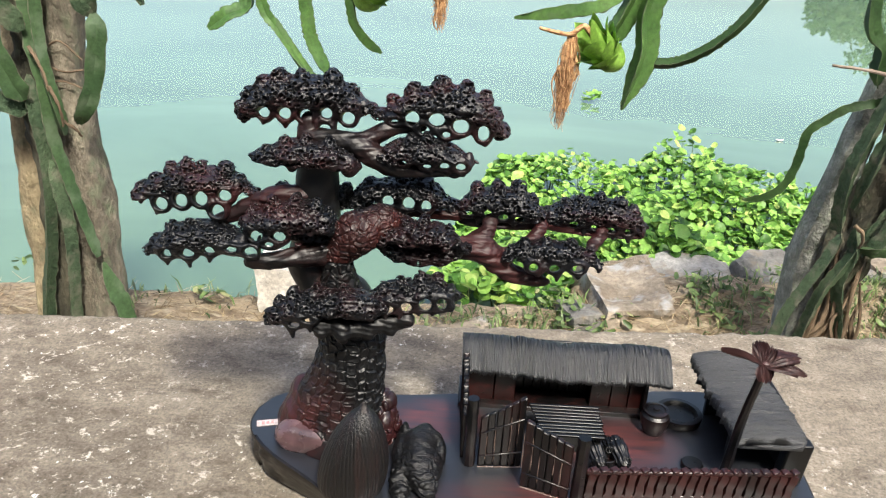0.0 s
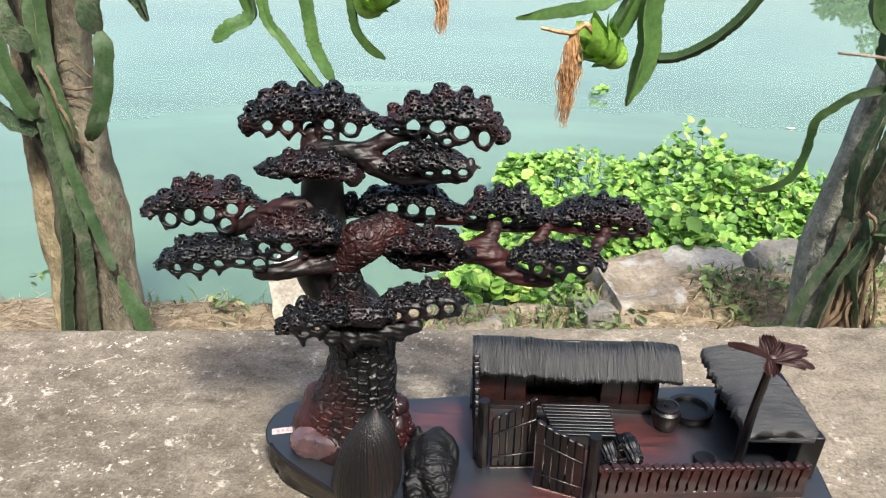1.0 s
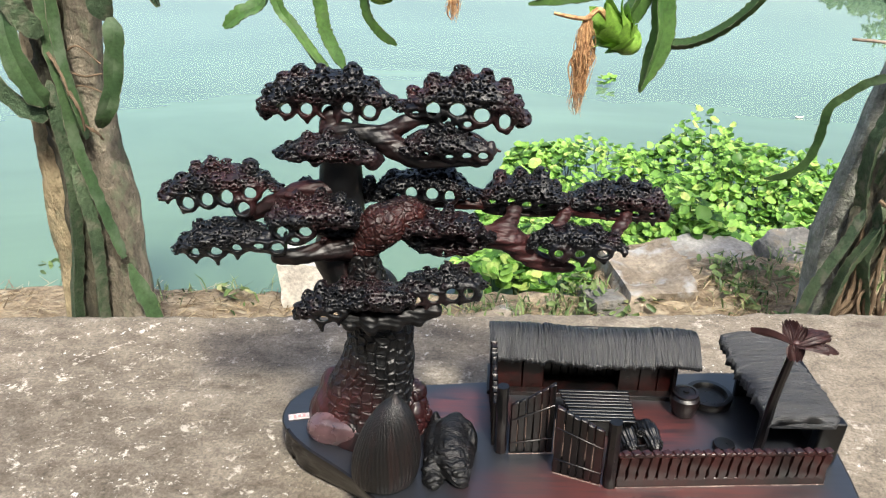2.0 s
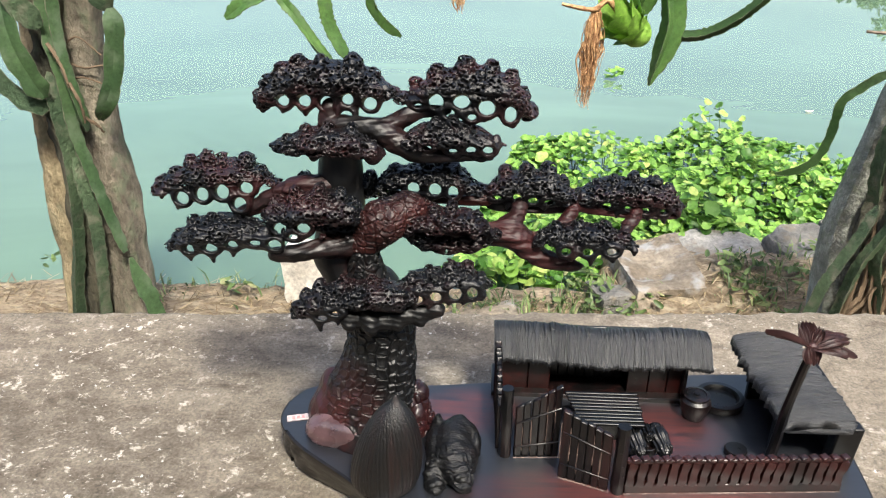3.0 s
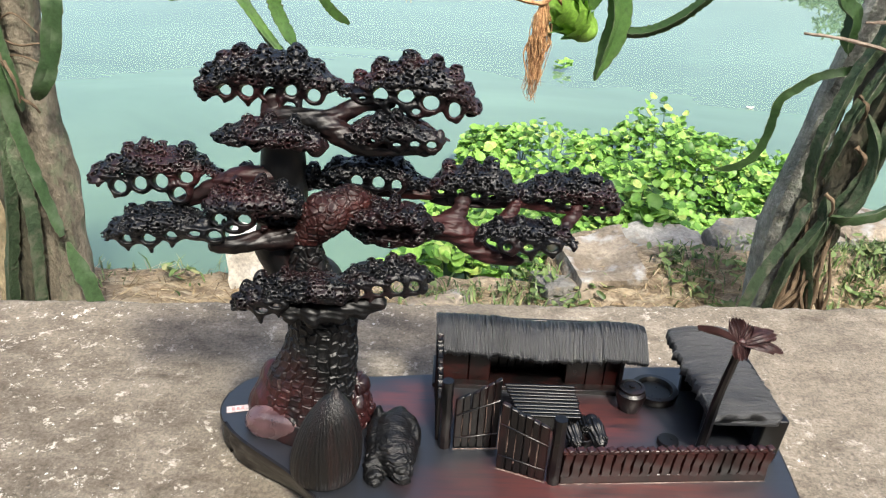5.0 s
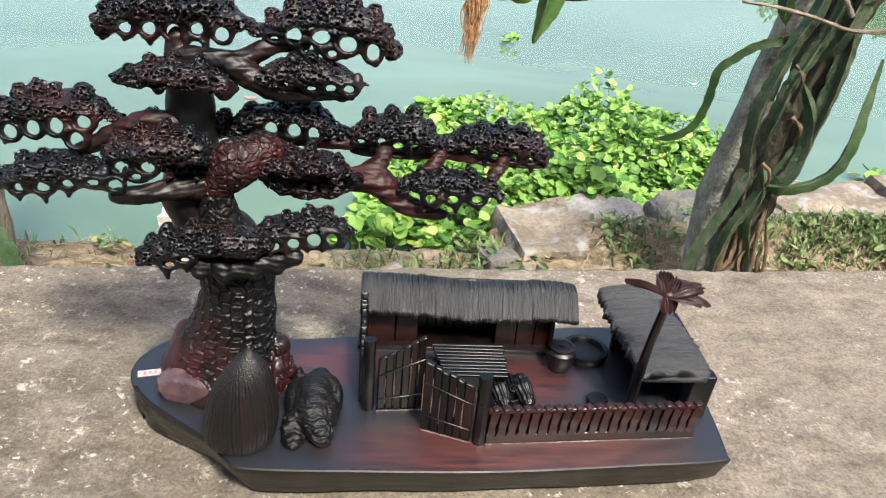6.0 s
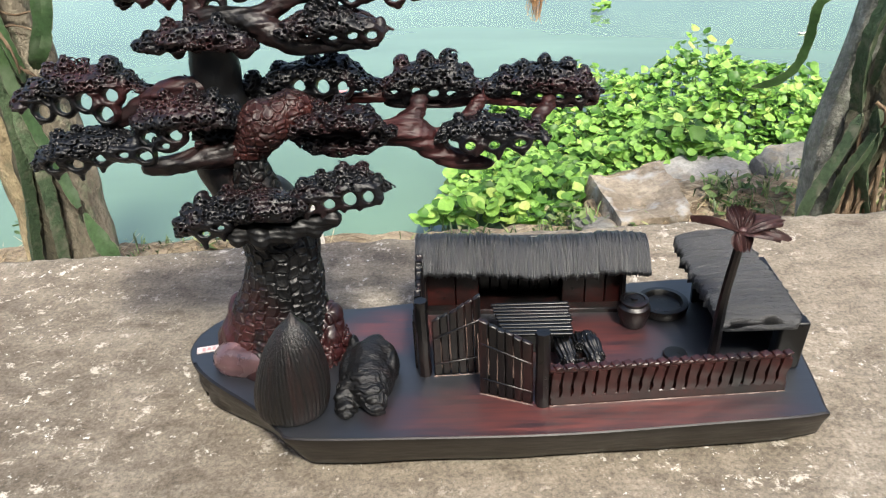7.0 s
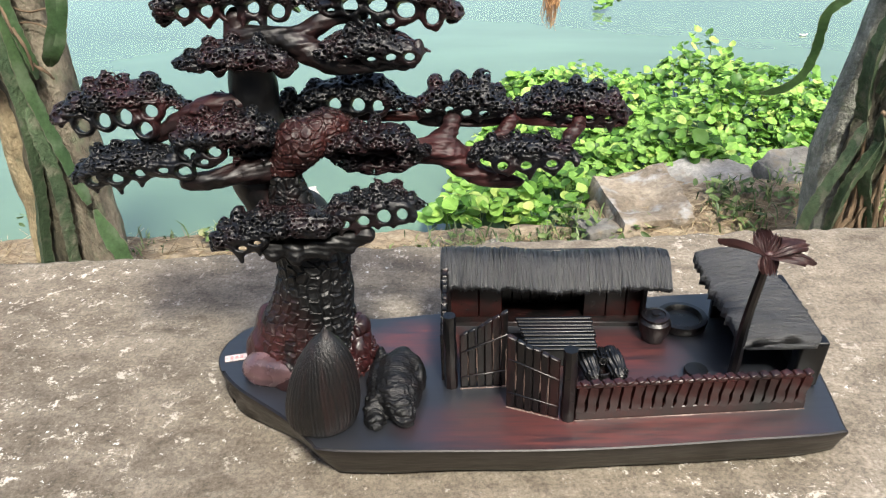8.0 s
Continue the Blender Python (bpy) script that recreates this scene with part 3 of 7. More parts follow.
stone("bank_stone", (0.610, 2.26, -0.695), (0.235, 0.34, 0.27), 1.3, M_ROCK, "large pale flat-topped stone at the water's edge", 8, 0.97)
stone("bank_stone", (0.455, 2.17, -0.70), (0.10, 0.14, 0.18), 3.3, M_ROCKGREY, "dark grey stone in the shade of the larger one", 20, 0.85)
stone("bank_stone", (0.83, 2.42, -0.715), (0.34, 0.26, 0.23), 5.1, M_ROCKPALE, "weathered pale grey stone set in the bank", -4, 0.9)
stone("bank_stone", (1.10, 2.38, -0.665), (0.22, 0.24, 0.29), 8.7, M_ROCKGREY, "dark rounded grey stone behind the cactus post", 8, 0.8)
stone("bank_stone", (1.36, 2.50, -0.68), (0.30, 0.22, 0.26), 16.7, M_ROCKGREY, "grey-brown stone half sunk in the bank", -6, 0.85)
stone("bank_stone", (1.66, 2.52, -0.66), (0.46, 0.26, 0.27), 11.9, M_ROCK, "long tan stone with a pale top in the bank", 4, 0.85)
stone("bank_stone", (2.16, 2.58, -0.65), (0.5, 0.28, 0.28), 14.2, M_ROCK, "long tan stone with a pale top in the bank", -3, 0.85)
stone("white_block", (-0.44, 2.16, -0.63), (0.15, 0.18, 0.27), 21.0, M_WHITEBLOCK, "whitewashed concrete block standing on the bank", 2, 0.93)
stone("bank_stone", (0.12, 2.08, -0.72), (0.66, 0.2, 0.14), 27.0, M_ROCK, "low mossy stone strip at the water's edge", 2, 0.85)

# ---- the carving ----
carving = thing("wood_carving", (0.12, 0.67, 0), "dark rosewood carving of a bonsai tree beside a thatched farmyard", "carving")


def base_outline(z):
    """The base's rim at a height: undercut towards the foot, blunt at the tree's end."""
    u = 1 - z / 0.05
    return [(-0.139, 0.716 + 0.006 * u), (-0.1415, 0.695 + 0.012 * u), (-0.134 - 0.006 * u, 0.672 + 0.022 * u), (-0.110 - 0.008 * u, 0.643 + 0.022 * u), (-0.058 + 0.001 * u, 0.602 + 0.026 * u),
            (-0.035 + 0.014 * u, 0.577 + 0.02 * u), (-0.015 + 0.016 * u, 0.566 + 0.022 * u), (0.085, 0.565 + 0.025 * u), (0.20, 0.567 + 0.028 * u), (0.32, 0.577 + 0.026 * u), (0.399 - 0.006 * u, 0.585 + 0.026 * u),
            (0.408 + 0.012 * u, 0.600 + 0.025 * u), (0.414 + 0.008 * u, 0.686), (0.412, 0.785), (0.345, 0.793), (0.20, 0.778), (0.072, 0.762), (-0.002, 0.753), (-0.07, 0.758), (-0.12, 0.742)]


def base():
    rings = []
    bm = bmesh.new()
    for z, inset in ((0.001, 0.004), (0.006, 0.0), (0.014, 0.0), (0.022, 0.0), (0.030, 0.0), (0.038, 0.0), (0.046, 0.0), (0.049, 0.0008), (0.050, 0.0028)):
        o = spline([(*p, 0) for p in base_outline(z)] + [(*base_outline(z)[0], 0)], 120)[:-1]
        c = o.mean(0)
        o = np.array([q + (c - q) * (0.055 * max(0, noise.noise((q[0] * 45, q[1] * 45, z * 55)) + 0.1) * min(max((-0.03 - q[0]) / 0.05, 0), 1) if 0.002 < z < 0.04 else 0) for q in o])
        rings.append([bm.verts.new((q[0] - inset * np.sign(q[0] - c[0]), q[1] - inset * np.sign(q[1] - c[1]),
                                    z + (0.0018 * noise.noise((q[0] * 30, q[1] * 30, z * 60)) if 0.002 < z < 0.04 else 0))) for q in o])
    for a, b in zip(rings, rings[1:]):
        for i in range(len(a)):
            bm.faces.new((a[i], a[(i + 1) % len(a)], b[(i + 1) % len(a)], b[i]))
    bm.faces.new(rings[0][::-1])
    side = part("base", bm, M_BASESIDE, carving, "dark undercut wooden plinth")
    bm = bmesh.new()
    o = spline([(*p, 0) for p in base_outline(0.05)] + [(*base_outline(0.05)[0], 0)], 120)[:-1]
    c = o.mean(0)
    bm.faces.new([bm.verts.new((q[0] - 0.0026 * np.sign(q[0] - c[0]), q[1] - 0.0026 * np.sign(q[1] - c[1]), 0.0502)) for q in o])
    g = bmesh.ops.extrude_face_region(bm, geom=bm.faces[:])
    for v in g["geom"]:
        if isinstance(v, bmesh.types.BMVert):
            v.co.z -= 0.004
    part("base_top", bm, M_BASE, carving, "black lacquered top with red streaks", smooth=False)


base()

H = 0.00064


def pit(g, edge, gap, seed):
    """Drills small round pits, a gap apart, into the skin above a line."""
    i = np.stack(np.nonzero(np.abs(g.f) < g.h * 0.6), 1)
    rng = np.random.RandomState(seed)
    i = i[rng.permutation(len(i))[:30000]]
    p = g.lo + g.h * i
    taken, n = {}, 0
    for q in p:
        low = q[2] < edge(q[0])
        if low and rng.rand() > 0.06:
            continue
        key = tuple((q // gap).astype(int))
        near = [o for a in (-1, 0, 1) for b in (-1, 0, 1) for c in (-1, 0, 1) for o in taken.get((key[0] + a, key[1] + b, key[2] + c), ())]
        if any(((o - q) ** 2).sum() < gap * gap for o in near):
            continue
        taken.setdefault(key, []).append(q)
        r = rng.choice((0.0010, 0.0014, 0.0017, 0.0021)) * rng.uniform(0.9, 1.1)
        a, b, c = (int(v) for v in np.round((q - g.lo) / g.h))
        if not (2 < a < g.f.shape[0] - 3 and 2 < b < g.f.shape[1] - 3 and 2 < c < g.f.shape[2] - 3):
            continue
        way = np.array((g.f[a + 2, b, c] - g.f[a - 2, b, c], g.f[a, b + 2, c] - g.f[a, b - 2, c], g.f[a, b, c + 2] - g.f[a, b, c - 2]))
        way = way / (np.linalg.norm(way) + 1e-9)
        q = q - way * r * 1.15
        w = g.window(q - 2.4 * r, q + 2.4 * r, 2 * g.h)
        if w:
            sl, x, y, z = w
            u, v, t = x - q[0], y - q[1], z - q[2]
            along = u * way[0] + v * way[1] + t * way[2]
            d = r - np.sqrt(np.maximum((u * 0.9) ** 2 + v * v + (t * 1.08) ** 2 - along * along * 0.72, 0))
            g.f[sl] = np.maximum(g.f[sl], d)


def foliage(y0, rim_y, body, knobs, holes, tips, tilt, seed, belly=(), scoops=(), thick=0.0021, mat=None):
    """One carved cloud of leaves: a lumpy porous cap over a lace of rings.
    body: (x, z, half height, half depth) from end to end; tilt: how steeply the holes are bored downwards."""
    xs = [q[0] for q in body]
    low = min([q[1] - q[2] for q in body] + [z - 0.008 for _, z, _, _ in holes] + [z for _, z in tips] + [q[2] - 0.008 for q in belly])
    high = max([q[1] + q[2] for q in body] + [z + r for _, z, r in knobs])
    deep = max(q[3] for q in body)
    g = Carving((xs[0] - 0.014, min(y0 - deep, rim_y) - 0.012, low - 0.008), (xs[-1] + 0.014, y0 + deep + 0.010, high + 0.008), H)
    g.loaf(y0, body, 0.004)
    rng = random.Random(seed)
    for x, z, r in knobs:
        r *= 1.18
        g.blob((x, y0 - 0.001 + rng.uniform(-0.002, 0.002), z - r * 0.35), (r, r * 1.5, r * 1.1), 0.0024)
        if z > float(np.interp(x, xs, [q[1] for q in body])) + 0.003:
            g.blob((x + rng.uniform(-0.003, 0.003), y0 - 0.008, z - r * 1.0), (r * 0.95, r * 1.1, r * 0.9), 0.0022)
    for tier, (n, near, lift, size) in enumerate(((9, 0.70, 0.60, 0.0068), (10, 0.96, 0.12, 0.0062), (11, 0.90, -0.48, 0.0052))):
        n = max(4, int(n * (xs[-1] - xs[0]) / 0.11))
        for i in range(n):
            x = xs[0] + (xs[-1] - xs[0]) * (0.05 + 0.90 * (i + 0.5 + rng.uniform(-0.3, 0.3)) / n)
            z, a, d = (float(np.interp(x, xs, [q[k] for q in body])) for k in (1, 2, 3))
            r = min(size * rng.uniform(0.7, 1.1), a * 0.75)
            g.blob((x, y0 - d * near * 0.94, z + a * lift * 0.85), (r * 1.3, r * 0.9, r * 0.85), 0.0016)
    if belly:
        g.limb([q[:3] for q in belly], [q[3] for q in belly], 0.006)
    g.roughen(lambda p: 0.0012 * waves(p * (0.5, 0.8, 1.9), 0.0045, seed), 0.005)
    pit(g, lambda x: float(np.interp(x, xs, [q[1] - q[2] * 0.72 for q in body])), 0.0033, seed)
    for x, z, rx, rz in holes:
        g.hoop((x, rim_y + rng.uniform(-0.001, 0.001), z), rx + thick, rz + thick, thick * rng.uniform(0.9, 1.2), tilt, 0.004)
        for side in (-1, 1):
            g.limb([(x + side * (rx + thick) * 0.9, rim_y + 0.001, z), (x + side * (rx + thick) * 1.05, rim_y + 0.005, z + rz + 0.006)], [thick * 0.95, thick * 1.5], 0.004)
    for x, z in tips:
        top = float(np.interp(x, xs, [q[1] - q[2] * 0.5 for q in body]))
        start = max([hz - rz - thick for hx, hz, rx, rz in holes if abs(hx - x) < rx + 0.004 and hz - rz > z - 0.004] + [z + 0.004]) if holes else min(top, z + 0.016)
        g.limb([(x, rim_y + (0.0005 if holes else 0.006), start), (x + rng.uniform(-0.0015, 0.0015), rim_y + (0 if holes else 0.004), z + (0.0012 if holes else 0.0075))], [0.0034 if holes else 0.0080, 0.0017 if holes else 0.0048], 0.004)
    for x, z in scoops:
        g.scoop((x, rim_y - 0.001, z), (0.0062, 0.011, 0.0050))
    for x, z, rx, rz in holes:
        g.bore((x, rim_y, z), rx, rz, tilt, 0.0016)
    g.roughen(lambda p: 0.0004 * waves(p, 0.004, seed + 2), 0.004)
    return part("foliage_cloud", g.skin("foliage_cloud"), mat or M_FOLIAGE, carving)


# top pair
foliage(0.719, 0.704, [(-0.141, 0.367, 0.0021, 0.0078), (-0.136, 0.369, 0.0074, 0.0192), (-0.121, 0.379, 0.0092, 0.0236), (-0.104, 0.386, 0.0138, 0.0240), (-0.083, 0.387, 0.0138, 0.0240), (-0.057, 0.387, 0.0137, 0.0240), (-0.041, 0.383, 0.0097, 0.0240), (-0.029, 0.377, 0.0057, 0.0149), (-0.016, 0.373, 0.0033, 0.0085)],
        [(-0.130, 0.385, 0.0056), (-0.117, 0.395, 0.0065), (-0.103, 0.401, 0.0065), (-0.083, 0.402, 0.0060), (-0.056, 0.402, 0.0074), (-0.040, 0.391, 0.0056), (-0.135, 0.368, 0.0065)],
        [(-0.114, 0.371, 0.0049, 0.0046), (-0.096, 0.371, 0.0049, 0.0051), (-0.078, 0.370, 0.0053, 0.0051), (-0.060, 0.373, 0.0049, 0.0042), (-0.041, 0.370, 0.0053, 0.0051), (-0.062, 0.358, 0.0053, 0.0046)],
        [(-0.114, 0.360), (-0.097, 0.358), (-0.126, 0.366)], 0.28, 1, mat=M_FOLIAGERED)
foliage(0.718, 0.704, [(-0.020, 0.372, 0.0044, 0.0117), (-0.010, 0.372, 0.0044, 0.0117), (0.002, 0.378, 0.0069, 0.0180), (0.016, 0.383, 0.0116, 0.0220), (0.034, 0.385, 0.0144, 0.0220), (0.058, 0.384, 0.0144, 0.0220), (0.076, 0.379, 0.0121, 0.0220), (0.088, 0.369, 0.0072, 0.0190), (0.094, 0.362, 0.0059, 0.0158)],
        [(-0.005, 0.385, 0.0051), (0.014, 0.396, 0.0070), (0.038, 0.401, 0.0079), (0.059, 0.400, 0.0060), (0.076, 0.392, 0.0060), (0.086, 0.378, 0.0056), (0.091, 0.364, 0.0060)],
        [(0.014, 0.373, 0.0058, 0.0060), (0.035, 0.373, 0.0067, 0.0056), (0.056, 0.368, 0.0067, 0.0060), (0.076, 0.363, 0.0049, 0.0065), (0.025, 0.363, 0.0044, 0.0032), (-0.001, 0.369, 0.0031, 0.0014), (0.044, 0.360, 0.0036, 0.0023)],
        [(0.056, 0.357), (0.078, 0.352)], 0.30, 2, mat=M_FOLIAGERED)
# second pair
foliage(0.689, 0.672, [(-0.126, 0.336, 0.0010, 0.0032), (-0.118, 0.337, 0.0036, 0.0105), (-0.109, 0.339, 0.0061, 0.0178), (-0.094, 0.342, 0.0083, 0.0241), (-0.076, 0.343, 0.0097, 0.0260), (-0.057, 0.343, 0.0090, 0.0260), (-0.043, 0.340, 0.0077, 0.0229), (-0.035, 0.336, 0.0063, 0.0186), (-0.030, 0.332, 0.0028, 0.0081)],
        [(-0.109, 0.345, 0.0042), (-0.093, 0.352, 0.0047), (-0.075, 0.355, 0.0047), (-0.054, 0.355, 0.0042)],
        [],
        [(-0.101, 0.328), (-0.087, 0.325), (-0.037, 0.331), (-0.071, 0.329)], 0.36, 3)
foliage(0.702, 0.690, [(-0.017, 0.336, 0.0035, 0.0104), (-0.009, 0.340, 0.0060, 0.0177), (0.002, 0.344, 0.0094, 0.0200), (0.021, 0.346, 0.0112, 0.0200), (0.040, 0.345, 0.0100, 0.0200), (0.054, 0.342, 0.0064, 0.0188), (0.066, 0.339, 0.0032, 0.0094), (0.073, 0.337, 0.0014, 0.0042)],
        [(0.014, 0.357, 0.0047), (0.028, 0.358, 0.0047), (0.042, 0.353, 0.0037)],
        [(0.044, 0.336, 0.0044, 0.0028), (0.058, 0.336, 0.0044, 0.0033), (0.029, 0.335, 0.0036, 0.0014), (0.008, 0.337, 0.0027, 0.0014)],
        [(0.047, 0.327), (0.059, 0.328), (0.031, 0.328)], 0.34, 4)
# left pair
foliage(0.694, 0.680, [(-0.234, 0.288, 0.0025, 0.0066), (-0.224, 0.295, 0.0046, 0.0125), (-0.211, 0.303, 0.0056, 0.0158), (-0.197, 0.309, 0.0070, 0.0199), (-0.183, 0.311, 0.0084, 0.0220), (-0.166, 0.311, 0.0077, 0.0217), (-0.146, 0.312, 0.0066, 0.0186), (-0.135, 0.307, 0.0049, 0.0133), (-0.125, 0.302, 0.0035, 0.0093), (-0.118, 0.300, 0.0018, 0.0047)],
        [(-0.196, 0.320, 0.0051), (-0.182, 0.324, 0.0056), (-0.170, 0.324, 0.0047), (-0.147, 0.323, 0.0065), (-0.212, 0.308, 0.0056), (-0.224, 0.301, 0.0051), (-0.135, 0.313, 0.0042)],
        [(-0.203, 0.290, 0.0053, 0.0053), (-0.185, 0.294, 0.0053, 0.0057), (-0.167, 0.297, 0.0058, 0.0062), (-0.146, 0.301, 0.0058, 0.0048), (-0.153, 0.286, 0.0058, 0.0057)],
        [(-0.207, 0.279), (-0.221, 0.289)], 0.39, 5, mat=M_FOLIAGERED)
foliage(0.669, 0.654, [(-0.215, 0.253, 0.0021, 0.0048), (-0.206, 0.258, 0.0056, 0.0129), (-0.193, 0.264, 0.0087, 0.0202), (-0.178, 0.267, 0.0095, 0.0219), (-0.164, 0.269, 0.0091, 0.0210), (-0.149, 0.269, 0.0077, 0.0176), (-0.135, 0.267, 0.0059, 0.0134), (-0.125, 0.263, 0.0038, 0.0085)],
        [(-0.192, 0.275, 0.0047), (-0.206, 0.262, 0.0051), (-0.213, 0.253, 0.0042), (-0.176, 0.279, 0.0042)],
        [(-0.192, 0.255, 0.0044, 0.0034), (-0.174, 0.256, 0.0053, 0.0039), (-0.155, 0.260, 0.0049, 0.0029), (-0.135, 0.262, 0.0053, 0.0020), (-0.119, 0.261, 0.0058, 0.0039)],
        [(-0.194, 0.243), (-0.174, 0.242), (-0.155, 0.248)], 0.47, 6)
# middle
foliage(0.678, 0.660, [(-0.131, 0.278, 0.0045, 0.0108), (-0.119, 0.283, 0.0098, 0.0236), (-0.106, 0.286, 0.0122, 0.0280), (-0.087, 0.288, 0.0141, 0.0280), (-0.068, 0.288, 0.0141, 0.0280), (-0.054, 0.283, 0.0101, 0.0238), (-0.047, 0.278, 0.0052, 0.0120)],
        [(-0.120, 0.292, 0.0056), (-0.103, 0.301, 0.0051), (-0.083, 0.304, 0.0047), (-0.065, 0.303, 0.0047)],
        [(-0.115, 0.273, 0.0053, 0.0049), (-0.095, 0.274, 0.0053, 0.0044), (-0.104, 0.266, 0.0044, 0.0019)],
        [(-0.079, 0.264), (-0.058, 0.265)], 0.45, 7,
        belly=[(-0.096, 0.682, 0.268, 0.006), (-0.075, 0.680, 0.266, 0.007), (-0.052, 0.680, 0.266, 0.007)], scoops=[(-0.078, 0.272), (-0.057, 0.272)])
foliage(0.720, 0.708, [(-0.034, 0.295, 0.0052, 0.0137), (-0.025, 0.300, 0.0066, 0.0176), (-0.010, 0.302, 0.0069, 0.0186), (0.010, 0.304, 0.0079, 0.0200), (0.030, 0.303, 0.0078, 0.0200), (0.041, 0.297, 0.0059, 0.0154), (0.051, 0.288, 0.0049, 0.0123), (0.060, 0.286, 0.0049, 0.0122)],
        [(0.005, 0.315, 0.0047), (0.020, 0.316, 0.0047), (0.030, 0.310, 0.0047), (-0.024, 0.306, 0.0060)],
        [(-0.006, 0.294, 0.0053, 0.0048), (0.013, 0.293, 0.0053, 0.0053), (0.029, 0.291, 0.0044, 0.0053), (0.000, 0.281, 0.0062, 0.0048)],
        [], 0.41, 8)
foliage(0.681, 0.664, [(-0.015, 0.267, 0.0038, 0.0084), (-0.004, 0.272, 0.0066, 0.0148), (0.008, 0.275, 0.0080, 0.0181), (0.024, 0.277, 0.0090, 0.0206), (0.041, 0.276, 0.0090, 0.0205), (0.053, 0.272, 0.0066, 0.0148), (0.063, 0.267, 0.0038, 0.0084), (0.069, 0.263, 0.0028, 0.0060)],
        [(-0.002, 0.281, 0.0042), (0.013, 0.287, 0.0047), (0.029, 0.290, 0.0047), (0.051, 0.282, 0.0042)],
        [],
        [], 0.48, 9,
        belly=[(-0.012, 0.682, 0.261, 0.004), (0.005, 0.682, 0.253, 0.0062), (0.024, 0.682, 0.250, 0.0074), (0.046, 0.682, 0.252, 0.0068), (0.066, 0.682, 0.260, 0.004)], scoops=[(0.002, 0.267), (0.021, 0.265), (0.038, 0.268), (0.058, 0.266)])
# right
foliage(0.730, 0.716, [(0.058, 0.280, 0.0038, 0.0095), (0.063, 0.284, 0.0066, 0.0167), (0.072, 0.290, 0.0096, 0.0220), (0.090, 0.292, 0.0109, 0.0220), (0.112, 0.291, 0.0122, 0.0220), (0.125, 0.287, 0.0089, 0.0220), (0.135, 0.281, 0.0056, 0.0140)],
        [(0.075, 0.304, 0.0060), (0.094, 0.306, 0.0065), (0.113, 0.307, 0.0065), (0.127, 0.296, 0.0047)],
        [(0.068, 0.283, 0.0040, 0.0019), (0.086, 0.284, 0.0036, 0.0029), (0.100, 0.281, 0.0040, 0.0024), (0.115, 0.280, 0.0044, 0.0019)],
        [(0.078, 0.272), (0.093, 0.273), (0.109, 0.272)], 0.41, 10, mat=M_FOLIAGERED)
foliage(0.738, 0.726, [(0.139, 0.277, 0.0049, 0.0122), (0.151, 0.280, 0.0073, 0.0186), (0.166, 0.283, 0.0103, 0.0200), (0.186, 0.284, 0.0122, 0.0200), (0.207, 0.283, 0.0116, 0.0200), (0.222, 0.279, 0.0084, 0.0200), (0.234, 0.273, 0.0046, 0.0116), (0.239, 0.270, 0.0021, 0.0053)],
        [(0.158, 0.292, 0.0047), (0.173, 0.296, 0.0042), (0.191, 0.298, 0.0056), (0.210, 0.296, 0.0056), (0.223, 0.289, 0.0042)],
        [(0.167, 0.274, 0.0040, 0.0024), (0.186, 0.272, 0.0027, 0.0014), (0.202, 0.270, 0.0036, 0.0019), (0.218, 0.269, 0.0031, 0.0024)],
        [(0.220, 0.258), (0.177, 0.262), (0.206, 0.260), (0.232, 0.264)], 0.41, 11, mat=M_FOLIAGERED)
foliage(0.696, 0.682, [(0.099, 0.247, 0.0031, 0.0066), (0.107, 0.256, 0.0049, 0.0106), (0.122, 0.259, 0.0066, 0.0146), (0.139, 0.260, 0.0073, 0.0162), (0.158, 0.260, 0.0073, 0.0163), (0.175, 0.256, 0.0059, 0.0131), (0.185, 0.253, 0.0045, 0.0099), (0.192, 0.247, 0.0028, 0.0060)],
        [(0.121, 0.267, 0.0042), (0.140, 0.270, 0.0042), (0.162, 0.270, 0.0047), (0.180, 0.262, 0.0037)],
        [(0.129, 0.248, 0.0040, 0.0030), (0.148, 0.248, 0.0044, 0.0030), (0.168, 0.249, 0.0044, 0.0030)],
        [(0.151, 0.235), (0.170, 0.239), (0.134, 0.239), (0.188, 0.246)], 0.48, 12)
# bottom pair
foliage(0.653, 0.636, [(-0.108, 0.196, 0.0025, 0.0043), (-0.101, 0.203, 0.0080, 0.0142), (-0.088, 0.209, 0.0101, 0.0181), (-0.068, 0.214, 0.0108, 0.0195), (-0.049, 0.216, 0.0111, 0.0201), (-0.029, 0.218, 0.0108, 0.0195), (-0.015, 0.216, 0.0087, 0.0155), (-0.004, 0.216, 0.0069, 0.0124)],
        [(-0.095, 0.217, 0.0047), (-0.083, 0.224, 0.0051), (-0.106, 0.198, 0.0042), (-0.062, 0.230, 0.0047), (-0.038, 0.232, 0.0047)],
        [(-0.079, 0.201, 0.0044, 0.0021), (-0.067, 0.206, 0.0040, 0.0015)],
        [(-0.082, 0.188), (-0.066, 0.194)], 0.58, 13)
